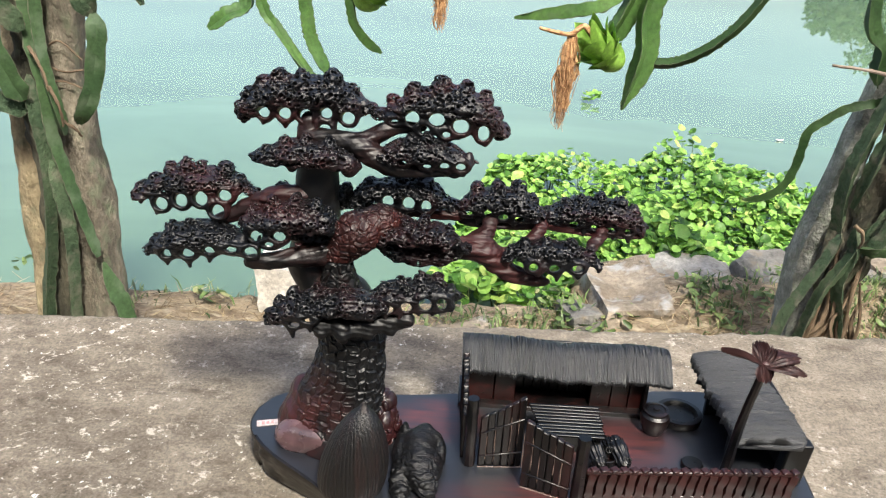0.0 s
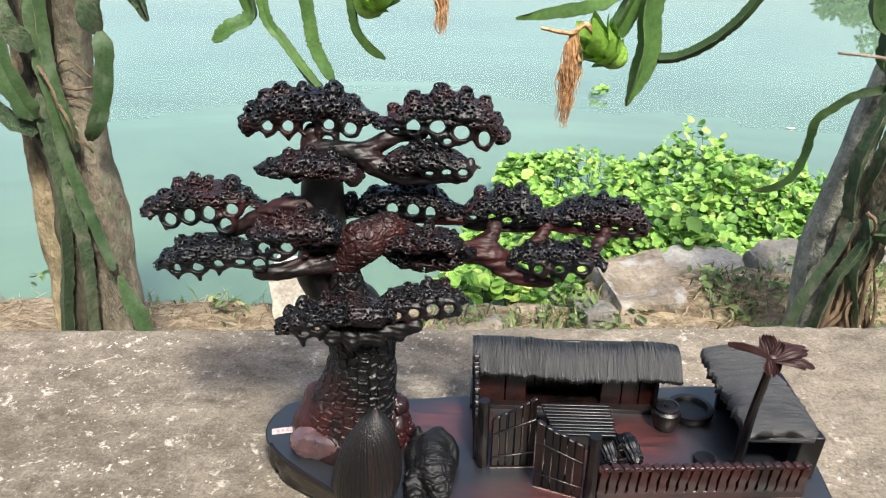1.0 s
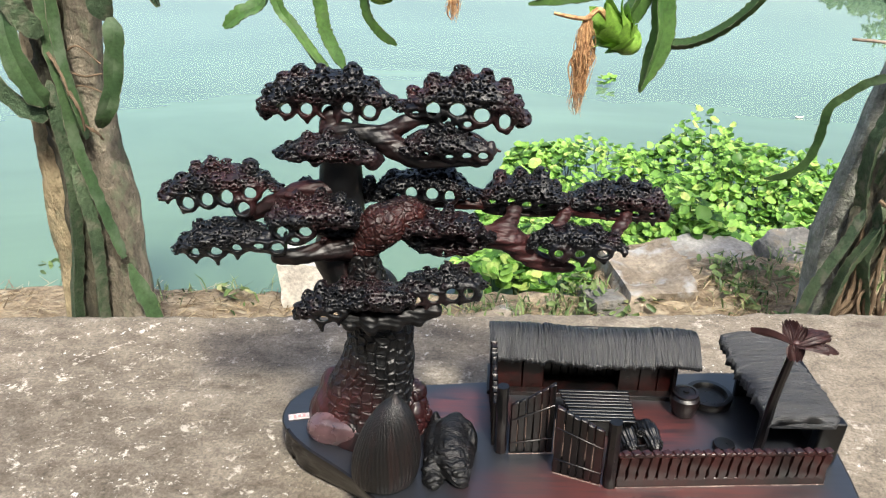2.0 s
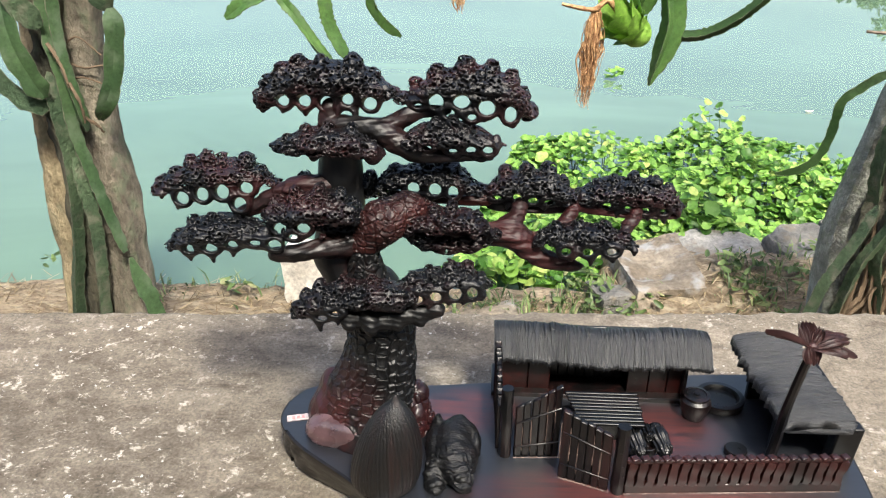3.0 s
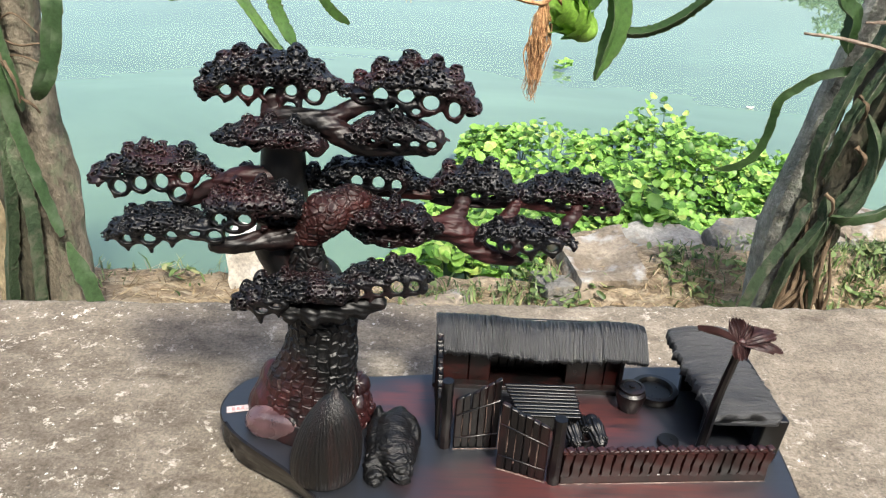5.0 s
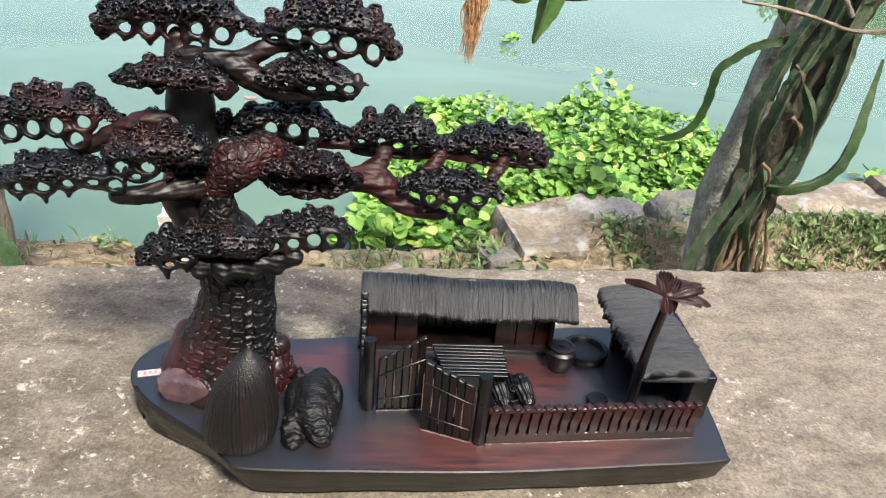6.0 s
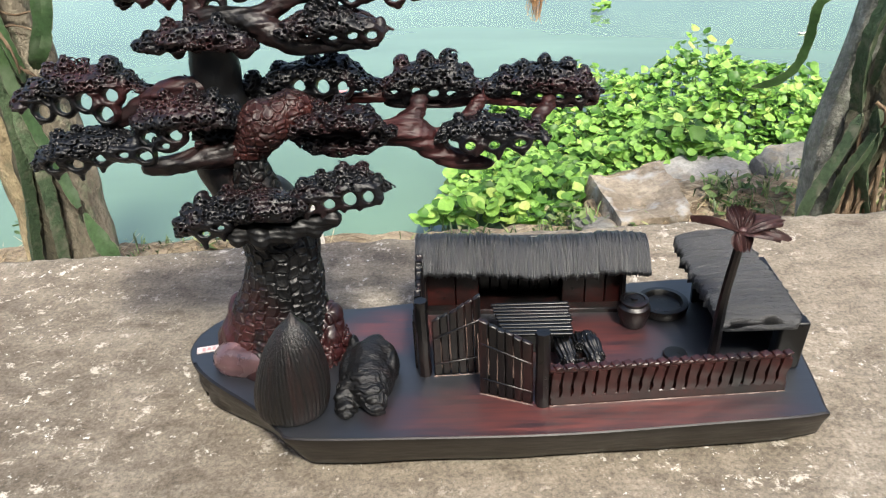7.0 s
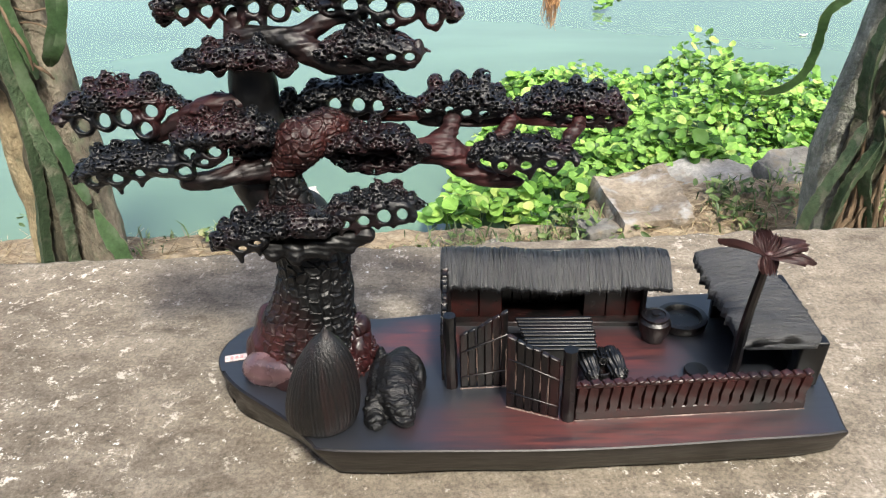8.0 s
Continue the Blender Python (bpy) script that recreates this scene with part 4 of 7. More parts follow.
foliage(0.666, 0.652, [(-0.016, 0.213, 0.0080, 0.0145), (-0.007, 0.218, 0.0094, 0.0173), (0.008, 0.223, 0.0090, 0.0168), (0.025, 0.228, 0.0097, 0.0184), (0.042, 0.229, 0.0090, 0.0171), (0.054, 0.226, 0.0062, 0.0117), (0.061, 0.223, 0.0045, 0.0084), (0.067, 0.222, 0.0014, 0.0026)],
        [(-0.005, 0.229, 0.0047), (0.011, 0.236, 0.0042), (0.028, 0.242, 0.0047), (0.044, 0.241, 0.0047), (0.056, 0.232, 0.0037)],
        [(0.017, 0.216, 0.0050, 0.0042), (0.034, 0.2200, 0.0056, 0.0056), (0.0485, 0.2215, 0.0044, 0.0050), (0.002, 0.2125, 0.0042, 0.0034), (0.005, 0.2045, 0.0042, 0.0028)],
        [(0.028, 0.208), (0.042, 0.209), (0.057, 0.214)], 0.56, 14)
# half hidden behind the trunk's head
foliage(0.719, 0.712, [(-0.118, 0.285, 0.0038, 0.0099), (-0.105, 0.288, 0.0083, 0.0140), (-0.085, 0.287, 0.0064, 0.0140), (-0.055, 0.288, 0.0070, 0.0140), (-0.037, 0.287, 0.0056, 0.0140), (-0.019, 0.284, 0.0028, 0.0069)],
        [(-0.105, 0.298, 0.0051), (-0.092, 0.295, 0.0051), (-0.046, 0.300, 0.0060), (-0.035, 0.293, 0.0047)], [], [], 0.41, 15)


def scales(depth, cell, seed, low=-1.0):
    """Raised bark plates, a little dished, parted by deep grooves."""
    def fn(p):
        q = p + np.stack([waves(p, 0.012, seed), waves(p, 0.012, seed + 1), waves(p, 0.012, seed + 2)], 1) * 0.0012
        f1, f2 = worley(q, cell, seed, True)
        gap = np.clip((f2 - f1 - 0.05) / 0.14, 0, 1)
        plate = gap * gap * (3 - 2 * gap)
        dish = np.clip((f2 - f1 - 0.20) / 0.30, 0, 1)
        return np.where(p[:, 2] > low, depth * (0.60 - plate + 0.55 * dish) + 0.0003 * waves(p, 0.002, seed + 5), 0)
    return fn


def plates(axis, wide, tall, depth, seed, low, high):
    """Bark plates in uneven rows round an upright axis, a little dished, parted by deep grooves."""
    ax = np.array(axis)

    def fn(p):
        cx, cy = np.interp(p[:, 2], ax[:, 2], ax[:, 0]), np.interp(p[:, 2], ax[:, 2], ax[:, 1])
        ang = np.arctan2(p[:, 1] - cy, p[:, 0] - cx)
        u = (ang * 0.030 + 0.0026 * waves(p, 0.012, seed + 2) + 0.0010 * waves(p, 0.004, seed + 3)) / wide
        col = np.floor(u).astype(np.int64)
        zero = np.zeros_like(col)
        v = (p[:, 2] + 0.0026 * waves(p, 0.010, seed) + 0.0016 * waves(p, 0.004, seed + 1)) / tall + 0.5 * (col % 2) + 0.5 * hash3(col, zero, zero, seed)
        row = np.floor(v).astype(np.int64)
        edge = np.minimum(np.minimum(u - col, col + 1 - u) * wide, np.minimum(v - row, row + 1 - v) * tall)
        plate = np.clip((edge - 0.0004) / 0.0009, 0, 1)
        dish = np.clip((edge - 0.0012) / 0.0018, 0, 1)
        lift = hash3(row, col, zero, seed + 4) - 0.5
        return np.where((p[:, 2] > low) & (p[:, 2] < high + 0.003 * waves(p, 0.006, seed + 7)), depth * (0.6 - plate + 0.42 * dish + 0.35 * lift * plate) + 0.0002 * waves(p, 0.002, seed + 5), 0.0004 * waves(p * (1, 1, 0.5), 0.006, seed + 6))
    return fn


def trunk():
    g = Carving((-0.125, 0.615, 0.04), (0.03, 0.745, 0.36), 0.0008)
    g.limb([(-0.045, 0.685, 0.05), (-0.041, 0.685, 0.085), (-0.036, 0.685, 0.13), (-0.035, 0.687, 0.165), (-0.042, 0.685, 0.20)], [0.050, 0.037, 0.031, 0.030, 0.027], 0.008)
    g.limb([(-0.055, 0.690, 0.19), (-0.075, 0.692, 0.235), (-0.070, 0.700, 0.28), (-0.068, 0.700, 0.312), (-0.067, 0.698, 0.332)], [0.024, 0.019, 0.020, 0.0175, 0.0175], 0.008)
    g.limb([(-0.052, 0.685, 0.130), (-0.064, 0.684, 0.095), (-0.077, 0.683, 0.052)], [0.018, 0.022, 0.027], 0.012)
    g.roughen(plates([(-0.045, 0.685, 0.05), (-0.036, 0.685, 0.13), (-0.035, 0.687, 0.165), (-0.060, 0.690, 0.20), (-0.074, 0.693, 0.235), (-0.068, 0.70, 0.33)], 0.0094, 0.0104, 0.0024, 4, 0.068, 0.198), 0.007)
    g.floor(0.0495)
    part("trunk", g.skin("trunk"), M_TRUNK, carving, "dark trunk carved with raised bark plates")
    for name, pts, radii, mat, label in (("stem", [(-0.030, 0.682, 0.185), (-0.046, 0.676, 0.225), (-0.047, 0.675, 0.25)], [0.024, 0.015, 0.013], M_STEM, "dark stem carved with scaly bark"),
                                         ("bough", [(-0.047, 0.675, 0.252), (-0.030, 0.674, 0.275), (-0.010, 0.686, 0.281), (0.02, 0.705, 0.268)], [0.013, 0.018, 0.015, 0.008], M_REDWOOD, "red bough carved with scaly bark")):
        g = Carving((-0.085, 0.63, 0.17), (0.06, 0.74, 0.31), 0.0009)
        g.limb(pts, radii, 0.008)
        g.roughen(scales(0.0022, (0.0090, 0.0090, 0.0080), 9), 0.006)
        part(name, g.skin(name), mat, carving, label)


trunk()


def branch(pts, radii, mat=M_BRANCH, label="", more=(), seed=0):
    every = np.array(list(pts) + [q for p, _ in more for q in p])
    pad = max(list(radii) + [q for _, r in more for q in r]) + 0.010
    g = Carving(every.min(0) - pad, every.max(0) + pad, 0.0009)
    for p, r in [(pts, radii)] + list(more):
        n = 4 * len(p)
        g.limb(list(spline(p, n)), list(np.interp(np.linspace(0, 1, n), np.linspace(0, 1, len(r)), r)), 0.005)
    g.roughen(lambda p: 0.0011 * waves(p * (0.45, 1.3, 1.6), 0.006, seed) + 0.0004 * waves(p * (0.4, 1, 1), 0.0022, seed + 1))
    part("branch", g.skin("branch"), mat, carving, label)


# the branches that carry the clouds
branch([(-0.075, 0.690, 0.302), (-0.100, 0.686, 0.302), (-0.127, 0.686, 0.290), (-0.144, 0.686, 0.279), (-0.158, 0.686, 0.274)], [0.0070, 0.0068, 0.0056, 0.0042, 0.0026], M_REDBRANCH, "dusky red side branch", seed=1)
branch([(-0.042, 0.685, 0.250), (-0.064, 0.672, 0.252), (-0.087, 0.664, 0.252), (-0.110, 0.660, 0.249), (-0.123, 0.658, 0.249)], [0.0109, 0.0091, 0.0064, 0.0055, 0.0032], M_BRANCH, seed=2)
branch([(-0.075, 0.700, 0.351), (-0.049, 0.700, 0.351), (-0.030, 0.698, 0.346), (-0.014, 0.695, 0.337), (0.000, 0.695, 0.330), (0.024, 0.694, 0.328), (0.060, 0.692, 0.330)], [0.0073, 0.0064, 0.0086, 0.0086, 0.0055, 0.0036, 0.0027], M_BRANCH,
       more=[([(-0.040, 0.700, 0.348), (-0.021, 0.704, 0.354), (-0.002, 0.708, 0.362), (0.023, 0.710, 0.363)], [0.0055, 0.0055, 0.0045, 0.0032]), ([(-0.078, 0.706, 0.347), (-0.078, 0.706, 0.357), (-0.076, 0.707, 0.366)], [0.0070, 0.0058, 0.0050])], seed=3)
branch([(-0.020, 0.716, 0.284), (0.005, 0.716, 0.281), (0.035, 0.716, 0.280), (0.063, 0.716, 0.281)], [0.0027, 0.0027, 0.0032, 0.0036], M_REDWOOD, seed=4)
branch([(-0.014, 0.700, 0.258), (0.031, 0.700, 0.259), (0.061, 0.700, 0.255), (0.082, 0.700, 0.255), (0.101, 0.700, 0.238), (0.121, 0.700, 0.228), (0.143, 0.700, 0.225)], [0.0059, 0.0073, 0.0091, 0.0114, 0.0082, 0.0059, 0.0036], M_REDBRANCH, "red forked branch",
       more=[([(0.078, 0.702, 0.261), (0.087, 0.708, 0.271), (0.089, 0.716, 0.279)], [0.0073, 0.0041, 0.0045]), ([(0.101, 0.702, 0.247), (0.127, 0.710, 0.263), (0.138, 0.720, 0.273)], [0.0036, 0.0036, 0.0041]), ([(0.178, 0.700, 0.255), (0.188, 0.715, 0.262), (0.195, 0.724, 0.270)], [0.0036, 0.0036, 0.0036]), ([(0.061, 0.722, 0.274), (0.088, 0.724, 0.271), (0.113, 0.725, 0.270), (0.136, 0.726, 0.274), (0.161, 0.728, 0.269), (0.192, 0.730, 0.264), (0.231, 0.730, 0.264)], [0.0036, 0.0036, 0.0036, 0.0041, 0.0036, 0.0032, 0.0027])], seed=5)
branch([(-0.064, 0.640, 0.197), (-0.052, 0.645, 0.1945), (-0.030, 0.648, 0.192), (-0.006, 0.653, 0.196), (0.010, 0.655, 0.199), (0.018, 0.654, 0.203), (0.021, 0.653, 0.200)], [0.0026, 0.0050, 0.0072, 0.0058, 0.0050, 0.0034, 0.0018], M_STEM,
       more=[([(-0.041, 0.645, 0.197), (-0.038, 0.640, 0.192), (-0.037, 0.638, 0.187)], [0.0055, 0.0041, 0.0018]), ([(-0.056, 0.644, 0.196), (-0.057, 0.640, 0.190)], [0.0045, 0.0016]), ([(-0.016, 0.650, 0.195), (-0.015, 0.646, 0.187)], [0.0052, 0.0017]), ([(0.003, 0.653, 0.198), (0.004, 0.650, 0.191)], [0.0046, 0.0016])], seed=6)


def figure(name, lo, hi, blobs, mat, label="", grooves=None, h=0.0012, cut=0.0495):
    g = Carving(lo, hi, h)
    for c, r, k in blobs:
        g.blob(c, r, k)
    if grooves:
        g.roughen(grooves)
    g.floor(cut)
    return part(name, g.skin(name), mat, carving, label)


figure("root_boulder", (-0.14, 0.62, 0.04), (-0.03, 0.71, 0.10), [((-0.079, 0.665, 0.058), (0.0300, 0.021, 0.0190), 0.004), ((-0.060, 0.660, 0.060), (0.024, 0.018, 0.0160), 0.008)], M_BOULDER,
       "smooth mauve boulder at the trunk's foot", lambda p: 0.0010 * waves(p, 0.018, 3) + 0.0002 * waves(p, 0.004, 5), 0.0009)
figure("root_flare", (-0.135, 0.64, 0.04), (-0.03, 0.75, 0.145), [((-0.090, 0.692, 0.060), (0.022, 0.026, 0.024), 0.012), ((-0.083, 0.694, 0.086), (0.016, 0.020, 0.024), 0.014), ((-0.070, 0.676, 0.074), (0.026, 0.015, 0.012), 0.012), ((-0.052, 0.664, 0.066), (0.024, 0.016, 0.014), 0.012)], M_REDROOT,
       "reddish-black flared root", lambda p: 0.0016 * waves(p * (1, 1, 0.5), 0.010, 6) + 0.0004 * waves(p, 0.004, 1), 0.0009)


def crinkled(p):
    """Folded and torn, like a weathered root."""
    q = p + np.stack([waves(p, 0.012, 3), waves(p, 0.012, 4), waves(p, 0.012, 5)], 1) * 0.003
    f1, f2 = worley(q * (1, 1, 0.62), 0.0085, 8, True)
    foot = np.clip((0.080 - p[:, 2]) / 0.010, 0, 1)
    g1, g2 = worley(p + (0.004, 0.002, 0.006), 0.015, 12, True)
    return foot * (0.0030 * np.exp(-((f2 - f1) / 0.16) ** 2) - 0.0008) + 0.0022 * np.exp(-((g2 - g1) / 0.20) ** 2) + 0.0009 * waves(p, 0.010, 2)


figure("root_boulder", (-0.04, 0.63, 0.04), (0.035, 0.73, 0.135), [((-0.003, 0.685, 0.084), (0.0130, 0.016, 0.019), 0.008), ((-0.003, 0.672, 0.066), (0.0125, 0.015, 0.020), 0.008), ((-0.010, 0.664, 0.056), (0.014, 0.014, 0.014), 0.008), ((0.004, 0.684, 0.062), (0.010, 0.014, 0.016), 0.008)], M_REDROOT,
       "smooth red root with a crinkled foot beside the trunk", crinkled, 0.0008)


def strands(cx, cy, n, depth):
    def fn(p):
        a = np.arctan2(p[:, 1] - cy, p[:, 0] - cx)
        w = waves(p, 0.02, 4)
        return depth * np.clip(np.hypot(p[:, 1] - cy, p[:, 0] - cx) / 0.02, 0, 1) ** 1.5 * np.cos(a * n + 0.7 * w) * (0.65 + 0.35 * np.cos(a * 17 + 2 * w)) + 0.00012 * waves(p, 0.004, 7)
    return fn


def haystack():
    g = Carving((-0.07, 0.565, 0.04), (0.02, 0.65, 0.16), 0.0008)
    for i in range(10):
        t = i / 9
        rad = 0.0272 * (1 - t ** 2.2) ** 0.68 * (0.95 + 0.05 * min(1, t * 4)) + 0.0024
        g.blob((-0.026 + 0.012 * t, 0.605 - 0.001 * t, 0.055 + 0.079 * t), (rad, rad * 0.88, 0.013), 0.011)
    g.roughen(strands(-0.022, 0.604, 46, 0.00042))
    g.floor(0.0495)
    part("haystack", g.skin("haystack"), M_HAY, carving, "tall carved haystack with fine vertical grooves")


haystack()


def fur(p):
    """Fine carved strokes that swirl over the body."""
    q = p + np.stack([waves(p, 0.010, 2), waves(p, 0.010, 3), waves(p, 0.010, 4)], 1) * 0.004
    patchy = np.clip(0.55 + 0.9 * waves(p, 0.012, 15), 0.1, 1)
    stroke = np.sin(2700 * (q[:, 1] + 0.5 * q[:, 2]) - 500 * q[:, 0] + 7 * waves(p, 0.009, 8) + 2.5 * waves(p, 0.0035, 9))
    fold = 0.5 - np.abs(waves(q * (0.6, 1.3, 1.3), 0.0065, 5)) * 2.0
    front = np.clip((0.632 - p[:, 1]) / 0.02, 0.2, 1)
    return 0.00030 * patchy * stroke + 0.0010 * front * fold + 0.0004 * waves(p, 0.005, 6)


figure("carved_animal", (-0.002, 0.57, 0.04), (0.082, 0.70, 0.11),
       [((0.035, 0.646, 0.060), (0.019, 0.030, 0.021), 0.008), ((0.035, 0.622, 0.060), (0.019, 0.020, 0.017), 0.008),
        ((0.019, 0.668, 0.063), (0.005, 0.009, 0.014), 0.006), ((0.016, 0.645, 0.058), (0.007, 0.024, 0.014), 0.006), ((0.040, 0.662, 0.070), (0.008, 0.012, 0.010), 0.006), ((0.049, 0.656, 0.066), (0.008, 0.008, 0.010), 0.006),
        ((0.056, 0.646, 0.060), (0.005, 0.012, 0.012), 0.004), ((0.050, 0.630, 0.058), (0.007, 0.016, 0.012), 0.006),
        ((0.041, 0.606, 0.061), (0.012, 0.013, 0.011), 0.005), ((0.046, 0.598, 0.057), (0.007, 0.008, 0.008), 0.004), ((0.034, 0.608, 0.066), (0.006, 0.008, 0.005), 0.003),
        ((0.020, 0.600, 0.054), (0.009, 0.012, 0.008), 0.004), ((0.017, 0.614, 0.057), (0.007, 0.014, 0.010), 0.006)],
       M_LUMP, "small black lying animal with swirling carved fur", fur, 0.0005)

# ---- the farmyard: hut ----
hut = part("hut", box(bmesh.new(), (0.171, 0.762, 0.052), (0.20, 0.052, 0.006), -1.0, 0.001), M_BOARD, carving, "long low hut with a thatched roof")
TH = -1.0  # the hut's turn


def thatch(name, u_line, w_line, section, parent, groove, seed, sheets=(), mat=M_THATCH, label="", thick=0.0045, n=260, m=16, rag=0.005):
    """A grooved thatch sheet between two ends; section(s, u) gives the offset (out, up) from back to eave."""
    rng = random.Random(seed)
    a, b = np.array(u_line, float), np.array(w_line, float)
    along = (b - a) / np.linalg.norm(b - a)
    out = np.array((along[1], -along[0], 0))
    v, f = [], []
    top = []
    for i in range(n + 1):
        u = i / n
        step = sum(0.0022 for q in sheets if u > q) - 0.0022 * len(sheets) * u
        seam = sum(-0.0018 * math.exp(-((u - q) / 0.004) ** 2) for q in sheets)
        ragged = rag * noise.noise((u * 22, seed, 5)) + min(rag * 0.5, 0.0028) * noise.noise((u * 120, seed, 8))
        col = []
        for j in range(m + 1):
            s = j / m
            o, z = section(s + (ragged if j == m else -ragged if j == 0 else 0) * 6, u)
            q = u + 0.007 * noise.noise((u * 18, s * 2.6, seed + 4)) + 0.0025 * noise.noise((u * 60, s * 7, seed + 5))
            g = groove * (0.6 - 2.2 * abs(noise.noise((q * n * 0.20, s * 1.8, seed + 2))) + noise.noise((q * n * 0.11, s * 1.2, seed + 12)) * 0.6)
            w = noise.noise((u * 40, s * 3, seed)) * 0.0006 + noise.noise((u * n * 0.3, s * 9, seed)) * 0.0005
            p = a + (b - a) * u + out * o + np.array((0, 0, z + (g + step + seam) * min(1, s * 3 + 0.3) + w))
            col.append(p)
        top.append(col)
    top = np.array(top)
    low = top - np.array((0, 0, thick)) - out * 0.001
    allv = np.concatenate([top.reshape(-1, 3), low.reshape(-1, 3)])
    k, N = m + 1, (n + 1) * (m + 1)
    for i in range(n):
        for j in range(m):
            q = (i * k + j, (i + 1) * k + j, (i + 1) * k + j + 1, i * k + j + 1)
            f.append(q)
            f.append(tuple(N + c for c in reversed(q)))
        f.append((i * k + m, (i + 1) * k + m, N + (i + 1) * k + m, N + i * k + m))
        f.append((N + i * k, N + (i + 1) * k, (i + 1) * k, i * k))
    for j in range(m):
        f.append((j, j + 1, N + j + 1, N + j))
        f.append((N + n * k + j, N + n * k + j + 1, n * k + j + 1, n * k + j))
    return part(name, mesh_from(name, allv, f), mat, parent, label)


def hut_section(s, u):
    """Over the ridge from the back eave to the front eave."""
    a = s * 2.0 - 0.62
    lift = 0.125 - 0.006 * u + 0.002 * math.sin(u * 9)
    if a < 0:
        return a * 0.045, lift - 0.045 * a * a
    return a * 0.0225, lift - 0.0140 * a ** 1.5


thatch("roof", (0.072, 0.758, 0), (0.291, 0.758, 0), hut_section, hut, 0.0024, 3, (0.26, 0.53, 0.78), label="black carved thatch in overlapping sheets", n=620, m=26)


def plank_wall(parent, p0, p1, z0, z1, n, thick, mat, name="board", label="", lean=0.0, gap=0.0006, seed=0, skew=0.0):
    """Upright boards between two points; z1(t) is the height of their tops."""
    rng = random.Random(seed)
    a, b = Vector((*p0, 0)), Vector((*p1, 0))
    d = b - a
    rz = math.degrees(math.atan2(d.y, d.x))
    w = d.length / n
    cuts = [0.0] + [(i + rng.uniform(-0.16, 0.16)) / n for i in range(1, n)] + [1.0]
    for t0, t1 in zip(cuts, cuts[1:]):
        t = (t0 + t1) / 2
        c = a + d * t
        za, zb = z0, z1(t) + rng.uniform(-0.0012, 0.0012)
        w = d.length * (t1 - t0)
        bm = box(bmesh.new(), (c.x, c.y, (za + zb) / 2), (w - gap * rng.uniform(0.6, 1.5), thick * rng.uniform(0.8, 1.15), zb - za), rz + rng.uniform(-2, 2), 0.0009, (skew * (zb - za) * 0.2 + rng.uniform(-0.0009, 0.0009), lean))
        slope = (z1(t1) - z1(t0)) / max(w, 1e-6)
        for v in bm.verts:
            if v.co.z > (za + zb) / 2:
                v.co.z += ((v.co.x - c.x) * d.x + (v.co.y - c.y) * d.y) / d.length * slope
        board = part(name, bm, mat, parent, label)
        if name == "board":
            side = -1 if rng.random() < 0.5 else 1
            e = c + d.normalized() * side * (w * 0.5 - gap * 0.55)
            front = Vector((d.y, -d.x, 0)).normalized() * thick * 0.5
            zc, zl = za + (zb - za) * rng.uniform(0.35, 0.62), (zb - za) * rng.uniform(0.35, 0.6)
            strip = bmesh.new()
            tube(strip, [(e.x + front.x, e.y + front.y, zc - zl / 2), (e.x + front.x * 1.04 + rng.uniform(-0.0005, 0.0005), e.y + front.y * 1.04, zc), (e.x + front.x, e.y + front.y, zc + zl / 2)], 0.00045, 0.0003, 12, SQUARE, 0.6, int(t * 100))
            part("worn_edge", strip, M_EDGE, board, "pale worn edge")


plank_wall(hut, (0.080, 0.748), (0.131, 0.748), 0.05, lambda t: 0.112, 2, 0.004, M_PANEL, "wall_board", gap=0.0)
plank_wall(hut, (0.211, 0.748), (0.270, 0.748), 0.05, lambda t: 0.112, 3, 0.004, M_PANEL, "wall_board", gap=0.0)
plank_wall(hut, (0.131, 0.772), (0.211, 0.772), 0.05, lambda t: 0.115, 8, 0.003, M_BLACKWOOD, "wall_board", gap=0.0)
part("side_wall", box(bmesh.new(), (0.269, 0.762, 0.08), (0.004, 0.044, 0.06), 0, 0.0008), M_BOARD, hut)
part("side_wall", box(bmesh.new(), (0.079, 0.762, 0.08), (0.004, 0.044, 0.064), 0, 0.0008), M_BOARD, hut)
part("back_wall", box(bmesh.new(), (0.172, 0.784, 0.08), (0.19, 0.004, 0.06), 0, 0.0008), M_BOARD, hut)
part("sill", box(bmesh.new(), (0.24, 0.7445, 0.0515), (0.066, 0.004, 0.003), 0, 0.0008), M_FENCE, hut)
plank_wall(hut, (0.0775, 0.655), (0.0765, 0.738), 0.05, lambda t: 0.098 + 0.018 * t, 11, 0.0045, M_BOARD, "side_board", seed=3, gap=0.0002)


def post(parent, x, y, r, z1, seed, lean=(0, 0), name="post"):
    bm = bmesh.new()
    tube(bm, [(x, y, 0.049), (x + lean[0] * 0.5, y + lean[1] * 0.5, (0.05 + z1) / 2), (x + lean[0], y + lean[1], z1 - 0.0015), (x + lean[0], y + lean[1], z1)], r, r * 0.92, 14, CIRCLE, 0.07, seed)
    part(name, bm, M_BLACKWOOD, parent)


